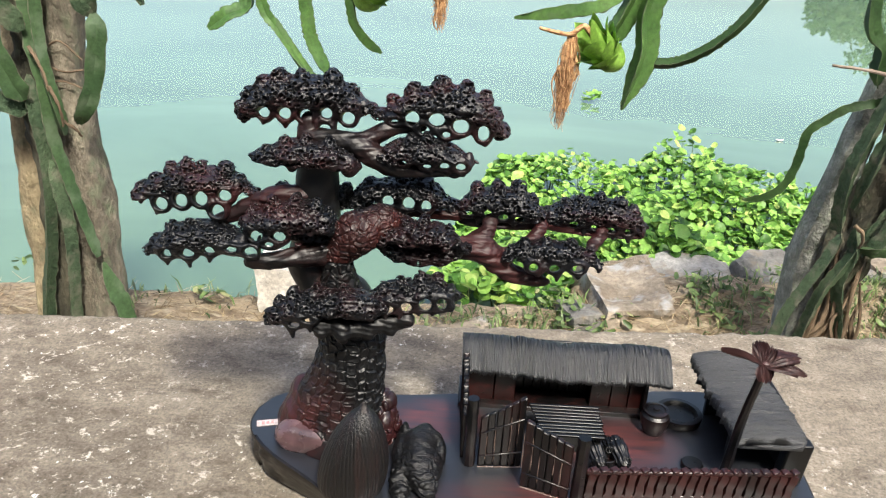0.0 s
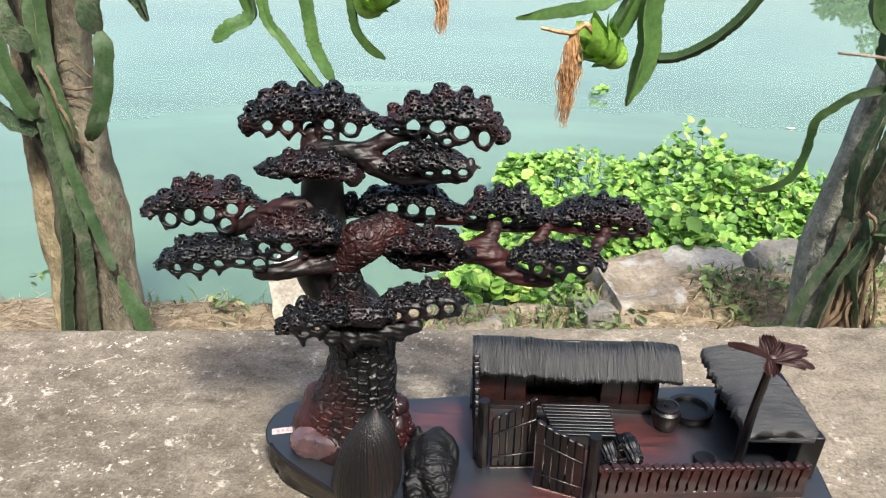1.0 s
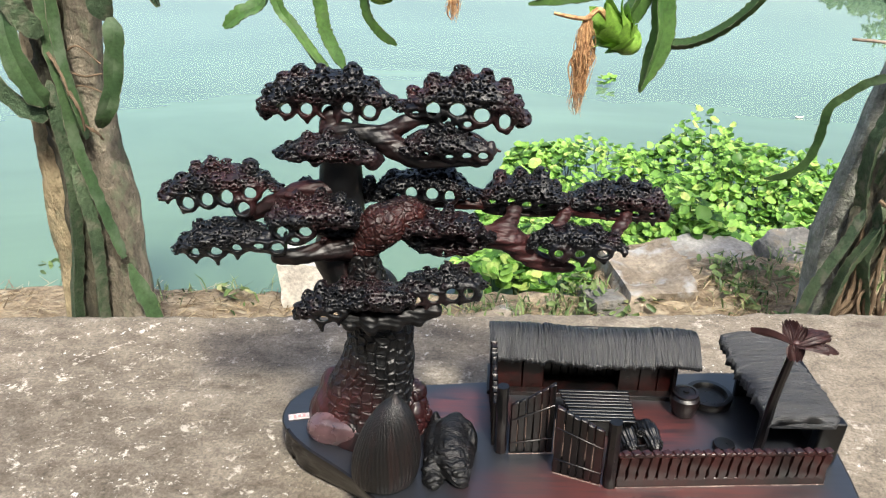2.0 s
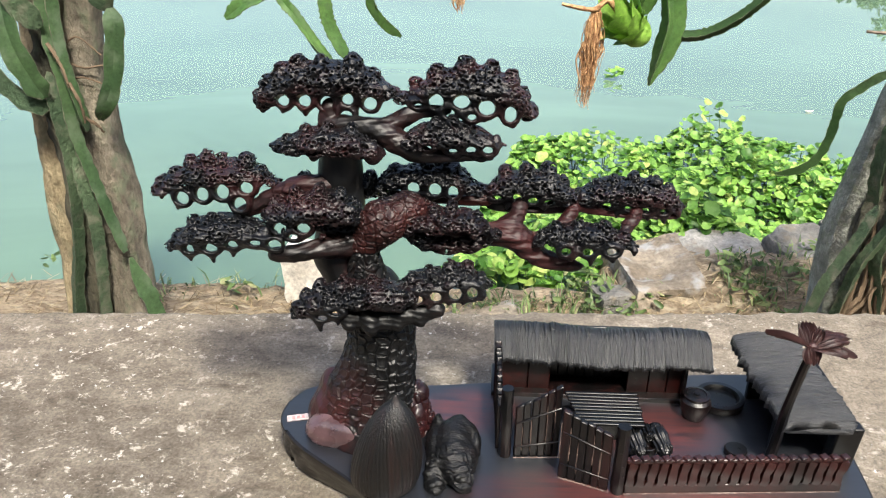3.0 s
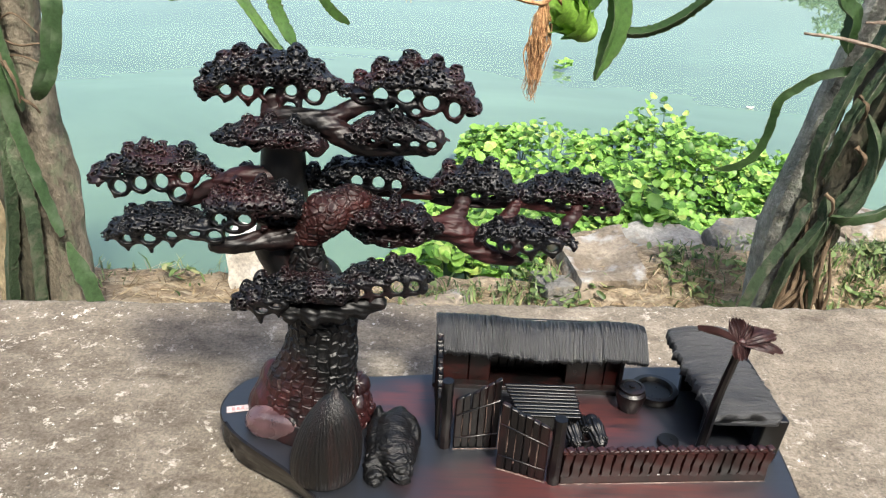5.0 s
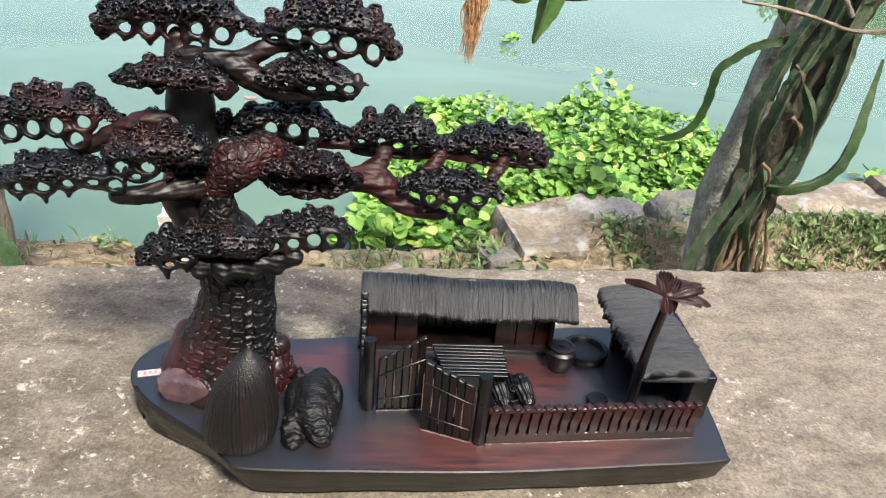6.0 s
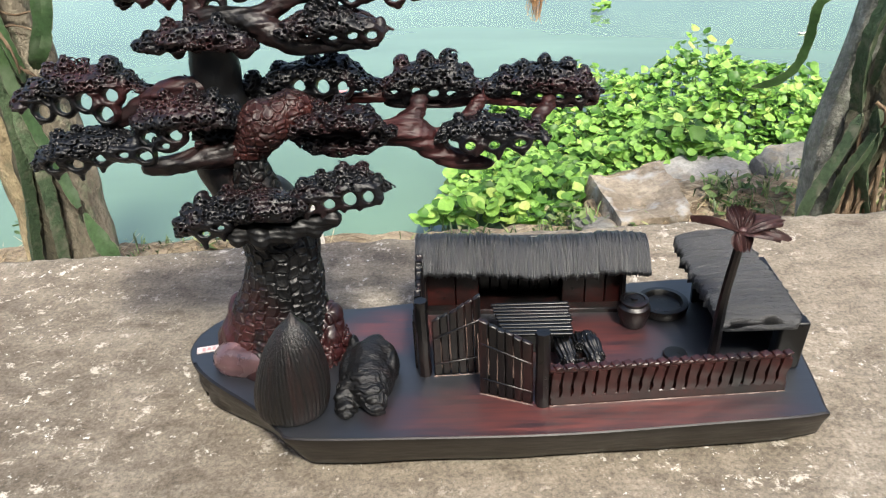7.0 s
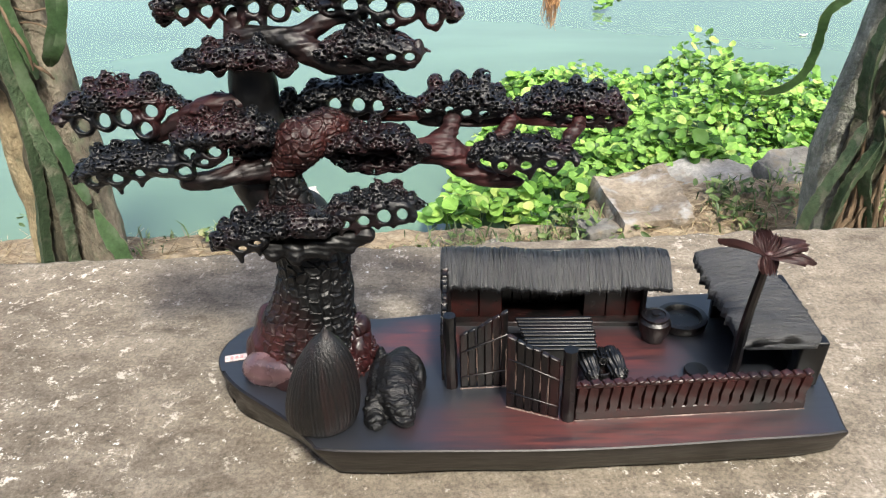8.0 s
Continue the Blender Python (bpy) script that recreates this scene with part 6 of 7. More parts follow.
def fruit(c, axis, r, length, seed, parent):
    """A green fruit with curling scale leaves."""
    rng = random.Random(seed)
    q = Vector((0, 0, 1)).rotation_difference(Vector(axis).normalized()).to_matrix().to_4x4()
    m = Matrix.Translation(c) @ q
    bm = bmesh.new()
    bmesh.ops.create_uvsphere(bm, u_segments=24, v_segments=16, radius=1.0)
    for v in bm.verts:
        v.co = m @ Vector((v.co.x * r, v.co.y * r, v.co.z * length * 0.5))
    body = part("fruit", bm, M_FRUIT, parent, "unripe green dragon fruit with pointed scales")
    for i in range(20):
        t = -0.85 + 1.55 * i / 19
        a = i * 2.4
        rad = r * math.sqrt(max(0.05, 1 - t * t * 0.9))
        size = length * (0.50 + 0.42 * max(t + 0.4, 0)) * rng.uniform(0.8, 1.2)
        wide = r * 0.80 * rng.uniform(0.85, 1.1)
        bm = bmesh.new()
        rows = []
        for k in range(7):
            s = k / 6
            w = wide * (1 - s ** 1.5) * (0.75 + 0.5 * math.sin(min(s * 3, 1.57)))
            row = []
            for j in range(5):
                u = j / 4 * 2 - 1
                flare = 0.06 * r + size * 0.42 * s ** 2.4 * (1.15 - 0.75 * max(t, 0))
                rr = rad * (1 - 0.12 * s * max(t, 0)) + flare - 0.06 * w * u * u
                aa = a + u * w / max(rad, r * 0.4)
                row.append(bm.verts.new(m @ Vector((math.cos(aa) * rr, math.sin(aa) * rr, t * length * 0.45 + size * s * 0.85))))
            rows.append(row)
        for p0, p1 in zip(rows, rows[1:]):
            for j in range(4):
                bm.faces.new((p0[j], p0[j + 1], p1[j + 1], p1[j]))
        bmesh.ops.solidify(bm, geom=bm.faces[:], thickness=0.002)
        part("scale_leaf", bm, M_FRUIT, body)
    return body


def withered(top, bottom, wide, seed, parent, n=150):
    """A withered flower: a bunch of hanging dry strands."""
    rng = random.Random(seed)
    bm = bmesh.new()
    a, b = Vector(top), Vector(bottom)
    girth = lambda u: float(np.interp(u, [0, 0.12, 0.3, 0.5, 0.7, 0.9, 1.05], [0.18, 0.42, 0.95, 0.80, 0.72, 0.78, 0.50]))
    for i in range(n):
        ang, q = rng.uniform(0, 6.28), rng.uniform(0.4, 1.1)
        turn = rng.uniform(-0.9, 0.9)
        u0, u1 = rng.choice((0.0, 0.0, 0.1, 0.35)), rng.uniform(0.6, 1.05)
        pts = []
        for k in range(6):
            u = u0 + (u1 - u0) * k / 5
            rad = wide * girth(u) * q * rng.uniform(0.4, 1.35)
            th = ang + turn * k / 5 + rng.uniform(-0.3, 0.3)
            pts.append(a.lerp(b, u) + Vector((math.cos(th) * rad + rng.uniform(-1, 1) * wide * 0.30, math.sin(th) * rad * 0.8, rng.uniform(-1, 1) * wide * 0.22)))
        w = rng.uniform(0.0004, 0.0012) * (2.6 if rng.random() < 0.14 else 1)
        tube(bm, pts, w, w * 0.35, 14, SQUARE, 0.35, i)
    sweep(bm, spline([a, a.lerp(b, 0.25) + Vector((0.002, 0, 0)), a.lerp(b, 0.5) - Vector((0.001, 0, 0)), a.lerp(b, 0.8)], 26), CIRCLE, lambda q, j: wide * (0.50 * girth(q * 0.8) * (1 - 0.6 * max(q - 0.6, 0))) * (1 + 0.9 * noise.noise((j * 1.7, q * 14, seed))))
    return part("withered_flower", bm, M_DRY, parent, "brown withered flower hanging in strands")


right = thing("dragon_fruit_plant", (1.03, 1.92, -0.62), "old dragon fruit cactus on a grey leaning post with hanging fruit", "plant", "dragon fruit plants")
pillar("support_post", [(1.03, 1.97, -0.66), (1.025, 1.97, -0.50), (1.0, 1.97, -0.31), (1.03, 1.97, -0.09), (1.055, 1.97, 0.08), (1.09, 1.97, 0.235), (1.15, 1.97, 0.5), (1.2, 1.97, 0.75)], [0.066, 0.064, 0.046, 0.037, 0.034, 0.033, 0.033, 0.033], right, M_GREYPOST, 0.12, 6, label="grey leaning concrete post", square=0.4, n=40)
pillar("old_stem", [(1.07, 1.93, -0.66), (1.055, 1.92, -0.45), (1.06, 1.90, -0.30), (1.085, 1.90, -0.15), (1.12, 1.90, 0.0), (1.145, 1.90, 0.12), (1.18, 1.90, 0.27), (1.24, 1.91, 0.5), (1.29, 1.92, 0.75)], [0.055, 0.048, 0.046, 0.050, 0.052, 0.052, 0.05, 0.05, 0.05], right, M_OLDBARK, 0.55, 12, n=70, sides=26, label="dark corky old cactus stem")
stem([(1.075, 1.84, -0.62), (1.06, 1.83, -0.443), (1.028, 1.825, -0.317), (1.038, 1.82, -0.237), (1.03, 1.83, -0.16)], 0.036, right, M_CACTUSDARK, 40, seed=21, tip=0.1, spin=1.3)
stem([(1.05, 1.85, -0.24), (1.094, 1.82, -0.146), (1.118, 1.81, -0.063), (1.135, 1.81, 0.033), (1.148, 1.82, 0.116), (1.16, 1.84, 0.21), (1.2, 1.87, 0.5)], 0.052, right, M_CACTUSDARK, 50, seed=22, tip=0.05, thick=0.2, start=0.4, spin=1.4)
stem([(1.005, 1.86, -0.18), (0.985, 1.84, -0.10), (0.982, 1.83, -0.01), (1.0, 1.83, 0.06), (1.025, 1.84, 0.14), (1.064, 1.85, 0.221), (1.13, 1.87, 0.45)], 0.040, right, M_CACTUSDARK, 50, seed=23, tip=0.05, spin=1.5)
stem([(1.01, 1.83, -0.11), (1.02, 1.81, -0.002), (1.031, 1.81, 0.052), (1.069, 1.82, 0.13), (1.11, 1.84, 0.212), (1.18, 1.87, 0.45)], 0.039, right, M_CACTUSDARK, 44, seed=24, tip=0.05, thick=0.2, start=0.4, spin=1.6)
stem([(0.90, 1.87, -0.62), (0.925, 1.85, -0.429), (0.946, 1.84, -0.353), (0.984, 1.83, -0.243), (1.005, 1.84, -0.18)], 0.033, right, M_CACTUSDARK, 34, seed=25, tip=0.12, spin=1.2)
stem([(0.96, 1.85, -0.62), (0.975, 1.83, -0.423), (0.988, 1.82, -0.33), (1.015, 1.815, -0.265), (1.05, 1.82, -0.20)], 0.032, right, M_CACTUSDARK, 34, seed=29, tip=0.12, spin=1.6)
stem([(1.06, 1.83, -0.23), (1.09, 1.80, -0.17), (1.105, 1.80, -0.09), (1.10, 1.81, -0.02), (1.07, 1.83, 0.05)], 0.040, right, M_CACTUSDARK, 34, seed=36, tip=0.3, thick=0.2, start=0.4, spin=1.3)
stem([(1.10, 1.85, 0.1), (1.13, 1.82, 0.18), (1.15, 1.82, 0.27), (1.2, 1.84, 0.45)], 0.048, right, M_CACTUSDARK, 34, seed=37, tip=0.1, thick=0.2, start=0.4)
for k in range(24):
    rng = random.Random(300 + k)
    u = k / 23
    x0, x1 = 0.965 + 0.14 * u + rng.uniform(-0.01, 0.01), 1.0 + 0.075 * u + rng.uniform(-0.015, 0.015)
    z1 = -0.33 + rng.uniform(-0.06, 0.15)
    yy = 1.84 + rng.uniform(-0.02, 0.04)
    bm = bmesh.new()
    tube(bm, [(x0, yy, -0.64), (x0 + rng.uniform(-0.025, 0.02), yy - 0.01, -0.52), (x1 + rng.uniform(-0.02, 0.02), yy - 0.01, -0.42), (x1 + rng.uniform(-0.01, 0.02), yy, z1)], rng.uniform(0.005, 0.011), 0.003, 16, CIRCLE, 0.35, k)
    part("root", bm, M_ROOT, right)
for k, (x, z) in enumerate(((1.03, -0.16), (1.04, 0.08), (1.07, -0.04))):
    rng = random.Random(k)
    bm = bmesh.new()
    tube(bm, [(x - 0.02, 1.80, z + 0.02), (x, 1.79, z), (x + 0.008, 1.80, z - 0.03), (x + 0.012, 1.82, z - 0.05)], 0.0045, 0.002, 14, CIRCLE, 0.7, k)
    part("root", bm, M_ROOT, right, "knotted dry aerial root")
stem([(1.03, 1.88, 0.135), (0.996, 1.87, 0.132), (0.948, 1.87, 0.119), (0.906, 1.87, 0.089), (0.874, 1.87, 0.059), (0.866, 1.87, -0.014), (0.848, 1.87, -0.072), (0.811, 1.87, -0.104), (0.758, 1.87, -0.118)], 0.025, right, M_CACTUSGREEN, 110, seed=26, thick=0.35, tip=0.10)
stem([(1.05, 1.82, -0.21), (1.082, 1.80, -0.205), (1.147, 1.80, -0.19), (1.196, 1.80, -0.151), (1.216, 1.80, -0.084), (1.225, 1.81, 0.0), (1.24, 1.83, 0.12)], 0.034, right, M_CACTUSMID, 50, seed=27, thick=0.35, start=0.5)
stem([(1.0, 1.86, 0.18), (0.975, 1.83, 0.222), (0.972, 1.83, 0.269), (0.934, 1.83, 0.318), (0.92, 1.84, 0.5)], 0.042, right, M_CACTUSGREEN, 30, seed=28, thick=0.25, start=0.4)
for k, pts in enumerate(([(0.856, 1.79, 0.233), (0.939, 1.785, 0.226), (1.03, 1.78, 0.209), (1.128, 1.78, 0.188), (1.3, 1.80, 0.2)], [(0.982, 1.79, 0.261), (1.043, 1.78, 0.267), (1.096, 1.78, 0.270), (1.3, 1.8, 0.28)], [(1.0, 1.79, 0.34), (1.01, 1.785, 0.321), (1.065, 1.78, 0.269), (1.105, 1.78, 0.22)])):
    bm = bmesh.new()
    tube(bm, pts, 0.003, 0.0062, 30, CIRCLE, 0.25, k)
    part("twig", bm, M_STICK, right, "dry grey twig")
# arms arching over to the hanging fruit
stem([(1.12, 1.9, 0.55), (0.8, 1.6, 0.86), (0.5, 1.48, 0.62), (0.382, 1.48, 0.40), (0.378, 1.48, 0.289), (0.351, 1.475, 0.190)], 0.047, right, M_CACTUS, 90, seed=31, thick=0.16, tip=0.14, twist=0.6, sharp=0.9)
stem([(1.12, 1.9, 0.56), (0.75, 1.6, 0.90), (0.43, 1.5, 0.60), (0.352, 1.5, 0.385), (0.316, 1.5, 0.308)], 0.044, right, M_CACTUS, 70, seed=32, thick=0.18, tip=0.05)
stem([(1.12, 1.9, 0.57), (0.9, 1.65, 0.78), (0.66, 1.55, 0.54), (0.591, 1.55, 0.388), (0.534, 1.55, 0.314), (0.459, 1.55, 0.268), (0.39, 1.55, 0.263)], 0.023, right, M_CACTUSGREEN, 80, seed=33, thick=0.35, tip=0.06)
stem([(0.38, 1.5, 0.46), (0.335, 1.5, 0.40), (0.294, 1.5, 0.369), (0.231, 1.5, 0.356), (0.142, 1.5, 0.340)], 0.026, right, M_CACTUS, 40, seed=34, thick=0.3, tip=0.2)
fruit((0.312, 1.475, 0.288), (-0.80, -0.25, 0.60), 0.027, 0.074, 3, right)
withered((0.243, 1.455, 0.322), (0.236, 1.455, 0.160), 0.0185, 5, right)
bm = bmesh.new()
tube(bm, [(0.184, 1.45, 0.333), (0.22, 1.45, 0.326), (0.242, 1.452, 0.325), (0.262, 1.46, 0.338), (0.285, 1.47, 0.315)], 0.003, 0.006, 18, CIRCLE, 0.15, 4)
part("flower_stalk", bm, M_DRY, right)
fruit((-0.118, 1.5, 0.368), (0.4, -0.2, 0.6), 0.03, 0.07, 7, left)
withered((0.009, 1.5, 0.42), (0.009, 1.5, 0.312), 0.015, 9, left, 100)
stem([(-0.118, 1.5, 0.38), (-0.06, 1.5, 0.44), (0.0, 1.5, 0.45), (0.012, 1.5, 0.40)], 0.02, left, M_CACTUS, 30, seed=35, thick=0.35, tip=0.3)

# ---- water plants ----
plants = thing("water_plants", (0.75, 3.0, -0.76), "bright green floating water plants crowding the shore", "plant")


def leaf_shape(seed):
    """One round leaf, cupped, with a notch at its stalk."""
    rng = random.Random(seed)
    v, f = [(0, 0, 0)], []
    n = 10
    for ring, r in enumerate((0.55, 1.0)):
        for i in range(n):
            a = 2 * math.pi * (i + 0.5) / n
            rr = r * (1 + 0.06 * rng.uniform(-1, 1)) * (0.72 if i in (0, n - 1) and ring else 1)
            v.append((rr * math.cos(a), rr * math.sin(a) * 0.92, 0.22 * r * r + 0.06 * rng.uniform(-1, 1) * ring))
    for i in range(n):
        j = (i + 1) % n
        f.append((0, 1 + i, 1 + j))
        f.append((1 + i, 1 + n + i, 1 + n + j))
        f.append((1 + i, 1 + n + j, 1 + j))
    return np.array(v), np.array(f)


def patch(x, y):
    """How thick the plants stand at a place, 0 to 1."""
    far = np.interp(x, [-0.25, 0.15, 0.6, 0.9, 1.25, 1.45, 1.75, 2.2, 2.6], [2.45, 3.45, 3.9, 3.72, 4.05, 3.7, 3.3, 3.4, 3.0])
    near = np.interp(x, [-0.3, 0.0, 0.42, 0.5, 1.0, 2.5], [2.32, 2.28, 2.28, 2.5, 2.55, 2.65])
    left_edge = np.interp(y, [2.2, 2.5, 3.0, 3.4], [-0.12, 0.0, 0.10, 0.2])
    if x < left_edge or x > 1.66 + 0.06 * noise.noise((y * 6, 4, 1)) or y > far + 0.08 * noise.noise((x * 9, y * 9, 3)) or y < near:
        return 0.0
    return 0.50 + 0.75 * noise.noise((x * 2.4, y * 2.4, 7)) + 0.5 * noise.noise((x * 7, y * 7, 17)) + (0.12 if y < near + 0.6 else 0.0) - (0.22 if y < near + 0.35 and x < 0.7 else 0.0) - 0.16 * max(0.0, y - 3.2)


def grow():
    rng = random.Random(77)
    shapes = [leaf_shape(i) for i in range(6)]
    meshes = [mesh_from("leaf", s * 1.0, f) for s, f in shapes]
    for me in meshes:
        me.materials.append(M_LEAF)
    near, V, F, SV, SF, n = [], [], [], [], [], 0
    sn = 0
    count = 0
    while count < 7600:
        x, y = rng.uniform(-0.3, 1.75), rng.uniform(2.25, 4.15)
        d = patch(x, y)
        if rng.random() > d:
            continue
        count += 1
        tall = 0.035 + 0.155 * max(0, 0.5 + noise.noise((x * 3, y * 3, 21))) * rng.uniform(0.4, 1.2)
        r = rng.uniform(0.010, 0.0225) * (1.35 if rng.random() < 0.15 else 1) * (1.0 + 0.30 * max(0.0, 3.0 - y))
        yaw, tilt, lean = rng.uniform(0, 360), rng.uniform(-20, 45), rng.uniform(-35, 35)
        z = -0.755 + tall + (0.05 * rng.random() if rng.random() < 0.12 else 0)
        m = pose(x, y, z, tilt, lean, rng.uniform(-70, 70)) @ pose(0, 0, 0, 0, 0, yaw) @ Matrix.Scale(r, 4)
        near.append((y + 0.3 * abs(x - 0.9), m, rng.randrange(6), (x, y, z)))
    near.sort(key=lambda q: q[0])
    for i, (_, m, k, (x, y, z)) in enumerate(near):
        if i < 300:
            part("leaf", meshes[k], None, plants, at=m.copy())
        else:
            s, f = shapes[k]
            mm = np.array(m)
            V.append(s @ mm[:3, :3].T + mm[:3, 3])
            F.append(f + n)
            n += len(s)
        if i % 9 == 0:
            b = np.array((x + rng.uniform(-0.03, 0.03), y + rng.uniform(-0.03, 0.03), -0.78))
            t = np.array((x, y, z))
            w = 0.0018
            ring = np.array([(w, 0, 0), (-w * 0.5, w * 0.86, 0), (-w * 0.5, -w * 0.86, 0)])
            SV.append(np.concatenate([b + ring * 1.5, t + ring]))
            SF.append(np.array([(0, 1, 4), (0, 4, 3), (1, 2, 5), (1, 5, 4), (2, 0, 3), (2, 3, 5)]) + sn)
            sn += 6
    tagged(part("leaves", mesh_from("leaves", np.concatenate(V), np.concatenate(F)), M_LEAF, plants), kind="stuff")
    tagged(part("stalk_mass", mesh_from("stalk_mass", np.concatenate(SV), np.concatenate(SF)), M_WEED, plants), kind="stuff")


grow()


def floater(x, y, seed, n=9, size=0.03):
    """A small loose plant adrift on the lake."""
    rng = random.Random(seed)
    t = thing("floating_plant", (x, y, -0.76), "small green plant drifting on the lake", "plant", "floating plants")
    for i in range(n):
        s, f = leaf_shape(seed * 10 + i)
        a = rng.uniform(0, 6.28)
        m = pose(x + math.cos(a) * size * 1.3, y + math.sin(a) * size * 1.3, -0.745 + rng.uniform(0, 0.05), rng.uniform(0, 40), rng.uniform(-20, 20), math.degrees(a)) @ Matrix.Scale(size * rng.uniform(0.6, 1), 4)
        mm = np.array(m)
        part("leaf", mesh_from("leaf", s @ mm[:3, :3].T + mm[:3, 3], f), M_LEAF, t)


for k, (x, y, sx) in enumerate(((1.96, 4.62, 0.017), (-0.55, 3.9, 0.022))):
    bm = bmesh.new()
    bmesh.ops.create_circle(bm, cap_ends=True, segments=12, radius=1)
    for v in bm.verts:
        v.co = Vector((x + v.co.x * sx * 1.4, y + v.co.y * sx * 0.6, -0.754 + 0.006 * v.co.x * v.co.x))
    bmesh.ops.solidify(bm, geom=bm.faces[:], thickness=0.003)
    tagged(part("floating_leaf", bm, M_WHITEBLOCK if k == 0 else M_PINK), "pale fallen leaf floating on the lake" if k == 0 else "pinkish fallen petal floating on the lake", "leaf", "floating leaves")
floater(0.93, 5.3, 1, 12, 0.036)
floater(2.25, 3.2, 2, 9, 0.035)


def weeds():
    """Grass and small weeds on the bank."""
    rng = random.Random(5)
    V, F, n = [], [], 0
    spots = [(-1.2, 2.16, 0.25, 14), (-0.88, 2.16, 0.10, 24), (-0.62, 2.22, 0.08, 34), (0.35, 2.1, 0.14, 50), (0.62, 1.98, 0.1, 12), (0.86, 2.16, 0.08, 55), (1.02, 2.2, 0.14, 40), (1.35, 2.2, 0.18, 80), (1.65, 2.25, 0.22, 200), (2.0, 2.3, 0.25, 120), (0.2, 2.12, 0.2, 40), (0.30, 2.14, 0.16, 90), (0.05, 2.13, 0.16, 40)]
    for cx, cy, spread, k in spots:
        for _ in range(k * (5 if cx > 1.2 else 2)):
            x, y = rng.gauss(cx, spread * 0.6), rng.gauss(cy, 0.09)
            if x < 0.4 and y > 2.17:
                continue
            z = soil(x, y) - 0.008
            h, a = rng.uniform(0.018, 0.065), rng.uniform(0, 6.28)
            d = np.array((math.cos(a), math.sin(a), 0))
            s = np.array((-math.sin(a), math.cos(a), 0)) * rng.uniform(0.0015, 0.0045)
            b = np.array((x, y, z))
            mid, top = b + d * h * 0.25 + (0, 0, h * 0.65), b + d * h * 0.7 + (0, 0, h * rng.uniform(0.75, 1.0))
            V.append(np.array([b - s * 0.6, b + s * 0.6, mid + s, mid - s, top]))
            F.append(np.array([(0, 1, 2), (0, 2, 3), (3, 2, 4)]) + n)
            n += 5
    for cx, cy, spread, k in spots:
        for _ in range(k // (16 if cx > 1.2 else 9) if cx > 0.3 else 1):
            x0, y0 = rng.gauss(cx, spread * 0.6), rng.gauss(cy, 0.1)
            for _ in range(16):
                x, y = rng.gauss(x0, 0.026), rng.gauss(y0, 0.022)
                ls, lf = leaf_shape(rng.randrange(9))
                mm = np.array(pose(x, y, soil(x, y) + rng.uniform(0.004, 0.05), rng.uniform(0, 55), rng.uniform(-35, 35), rng.uniform(0, 360)) @ Matrix.Diagonal((*(rng.uniform(0.006, 0.014) * q for q in (1.7, 0.7, 1)), 1)))
                V.append(ls @ mm[:3, :3].T + mm[:3, 3])
                F.append(lf + n)
                n += len(ls)
    ob = part("bank_weeds", mesh_from("bank_weeds", np.concatenate(V), np.concatenate(F)), M_WEED)
    tagged(ob, "sparse green grass and weeds on the soil bank", "grass", kind="stuff")


weeds()


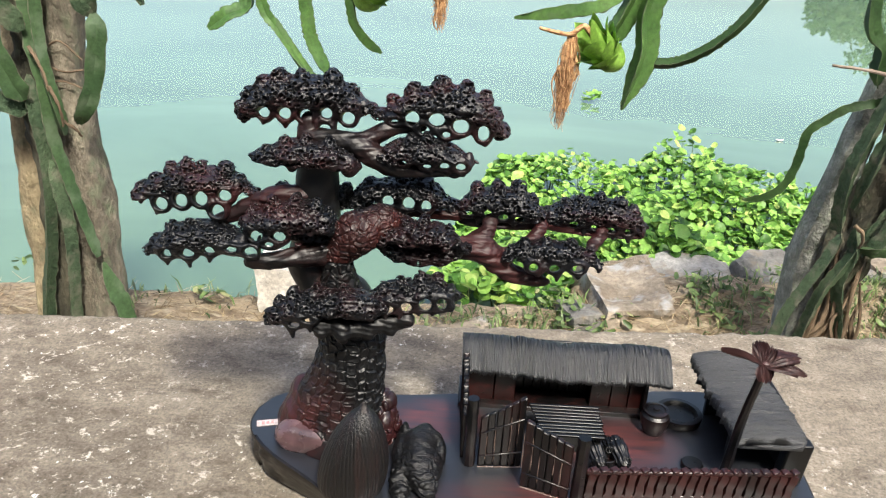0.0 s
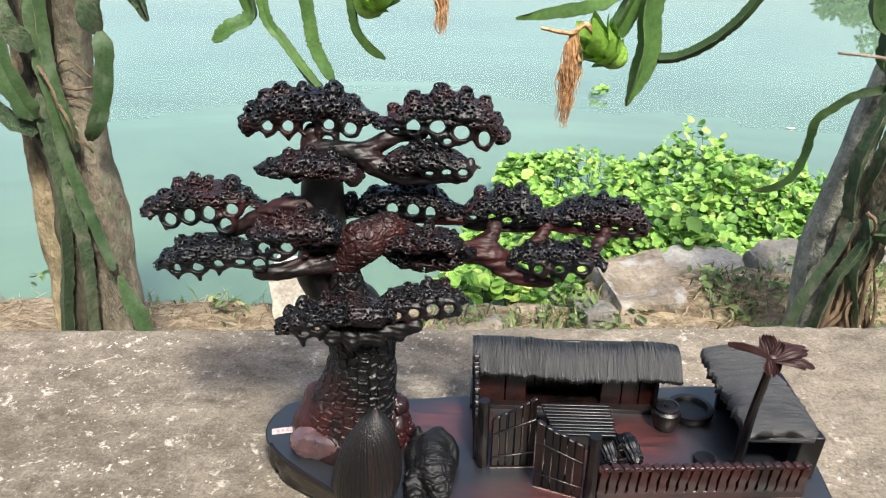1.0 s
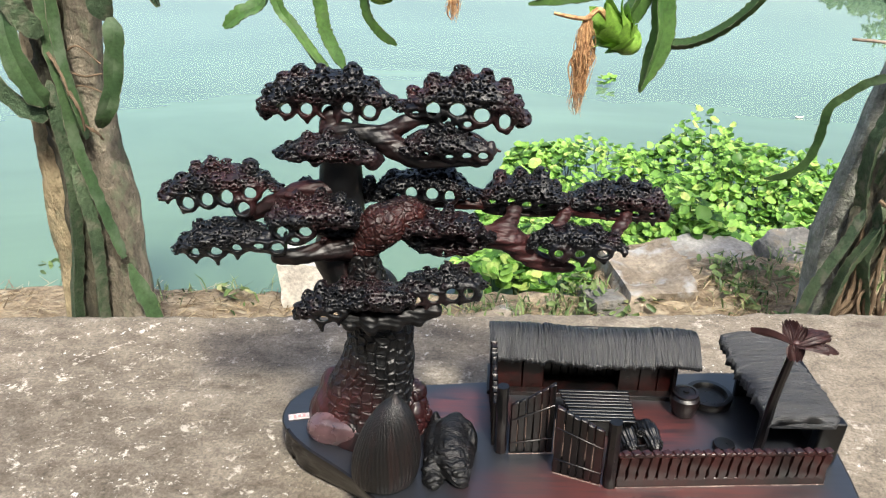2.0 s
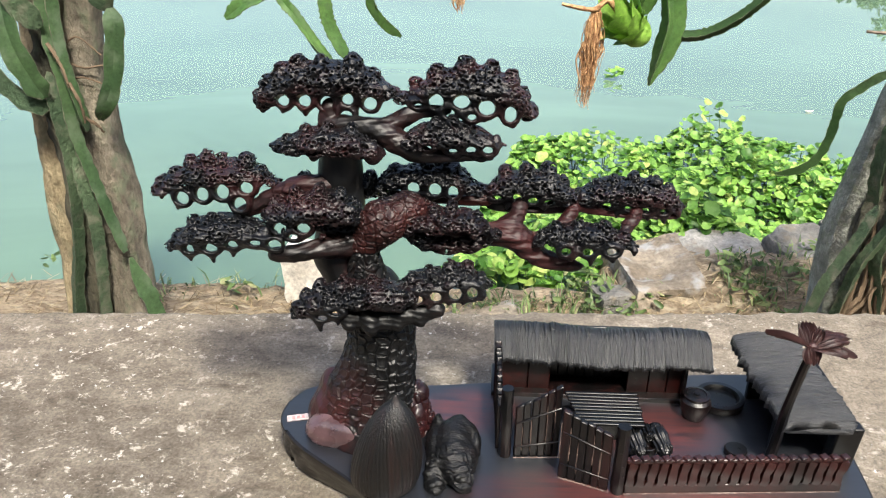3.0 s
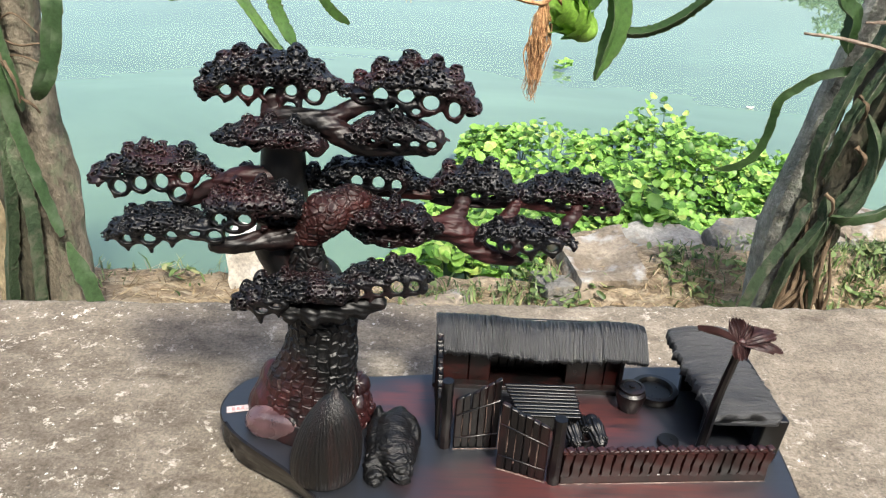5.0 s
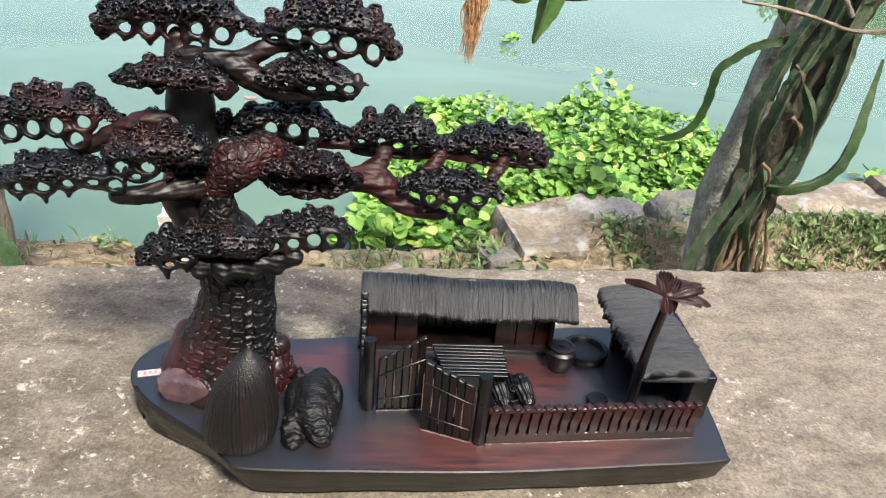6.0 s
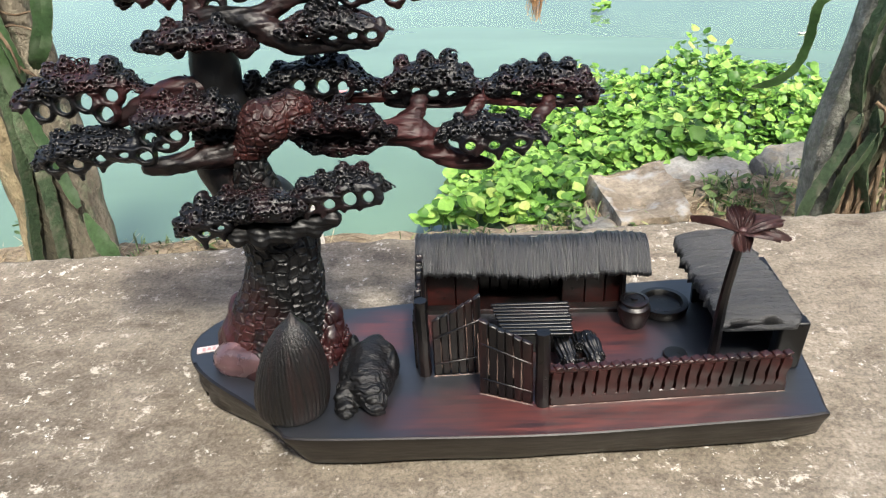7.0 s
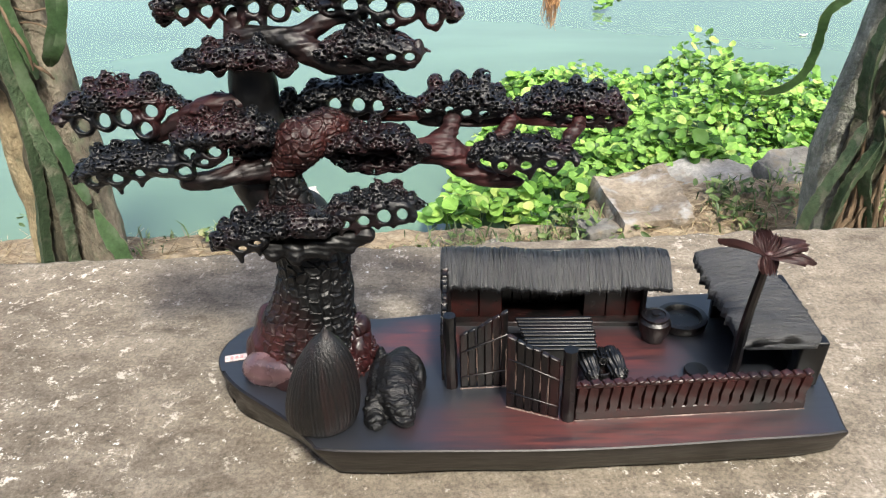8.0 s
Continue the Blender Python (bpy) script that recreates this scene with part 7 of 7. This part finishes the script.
def dry_grass():
    """Straw and dead stalks lying on the bank."""
    rng = random.Random(15)
    V, F, n = [], [], 0
    for _ in range(2600):
        x, y = rng.uniform(-1.7, 2.6), rng.gauss(2.08, 0.12)
        if x < 0.4 and y > 2.15:
            continue
        b = np.array((x, y, soil(x, y) + 0.002))
        h, a = rng.uniform(0.03, 0.10), rng.uniform(0, 6.28)
        d = np.array((math.cos(a), math.sin(a), rng.uniform(-0.05, 0.22)))
        w = np.array((-math.sin(a), math.cos(a), 0)) * rng.uniform(0.001, 0.003)
        V.append(np.array([b - w, b + w, b + d * h + w * 0.3, b + d * h - w * 0.3]))
        F.append(np.array([(0, 1, 2), (0, 2, 3)]) + n)
        n += 4
    ob = part("dry_grass", mesh_from("dry_grass", np.concatenate(V), np.concatenate(F)), M_STRAW)
    tagged(ob, "scattered straw and dead grass on the soil bank", "grass", kind="stuff")


dry_grass()


def far_tree(x, y, height, seed):
    """A leafy tree on the far shore, seen mirrored in the lake."""
    rng = random.Random(seed)
    t = thing("tree", (x, y, -0.8), "leafy green tree on the far shore, mirrored in the water", "tree", "far trees")
    bm = bmesh.new()
    tube(bm, [(x, y, -0.9), (x + 0.2, y, height * 0.4), (x, y, height * 0.8)], 0.25, 0.08, 12, CIRCLE, 0.1, seed)
    for i in range(7):
        a = i * 0.9
        tube(bm, [(x + 0.1, y, height * (0.3 + 0.06 * i)), (x + math.cos(a) * 0.9, y + math.sin(a) * 0.9, height * (0.45 + 0.06 * i)), (x + math.cos(a) * 1.8, y + math.sin(a) * 1.8, height * (0.5 + 0.06 * i))], 0.09, 0.03, 8, CIRCLE, 0.1, i)
    part("trunk", bm, M_BARK, t)
    clumps = [(rng.gauss(0, 2.3), rng.gauss(0, 1.5), height * rng.uniform(0.25, 0.93), rng.uniform(0.6, 1.3)) for _ in range(190)]
    V, F, n = [], [], 0
    for cx, cy, cz, cr in clumps:
        k = 1 - 0.5 * (cz / height - 0.4)
        for _ in range(150):
            p = np.array((rng.gauss(0, 1), rng.gauss(0, 1), rng.gauss(0, 0.7)))
            p = p / np.linalg.norm(p) * cr * rng.random() ** 0.35 + (x + cx * k, y + cy * k, cz)
            u, w = np.random.RandomState(rng.randrange(99999)).normal(size=(2, 3))
            u, w = u / np.linalg.norm(u) * 0.30, w / np.linalg.norm(w) * 0.19
            V.append(np.array([p - u, p + w, p + u, p - w]))
            F.append(np.array([(0, 1, 2), (0, 2, 3)]) + n)
            n += 4
    tagged(part("crown", mesh_from("crown", np.concatenate(V), np.concatenate(F)), M_TREELEAF, t), kind="stuff")


far_tree(30.2, 60.0, 7.6, 1)
far_tree(35.0, 61.0, 9.8, 2)
far_tree(40.5, 62.0, 10.8, 3)
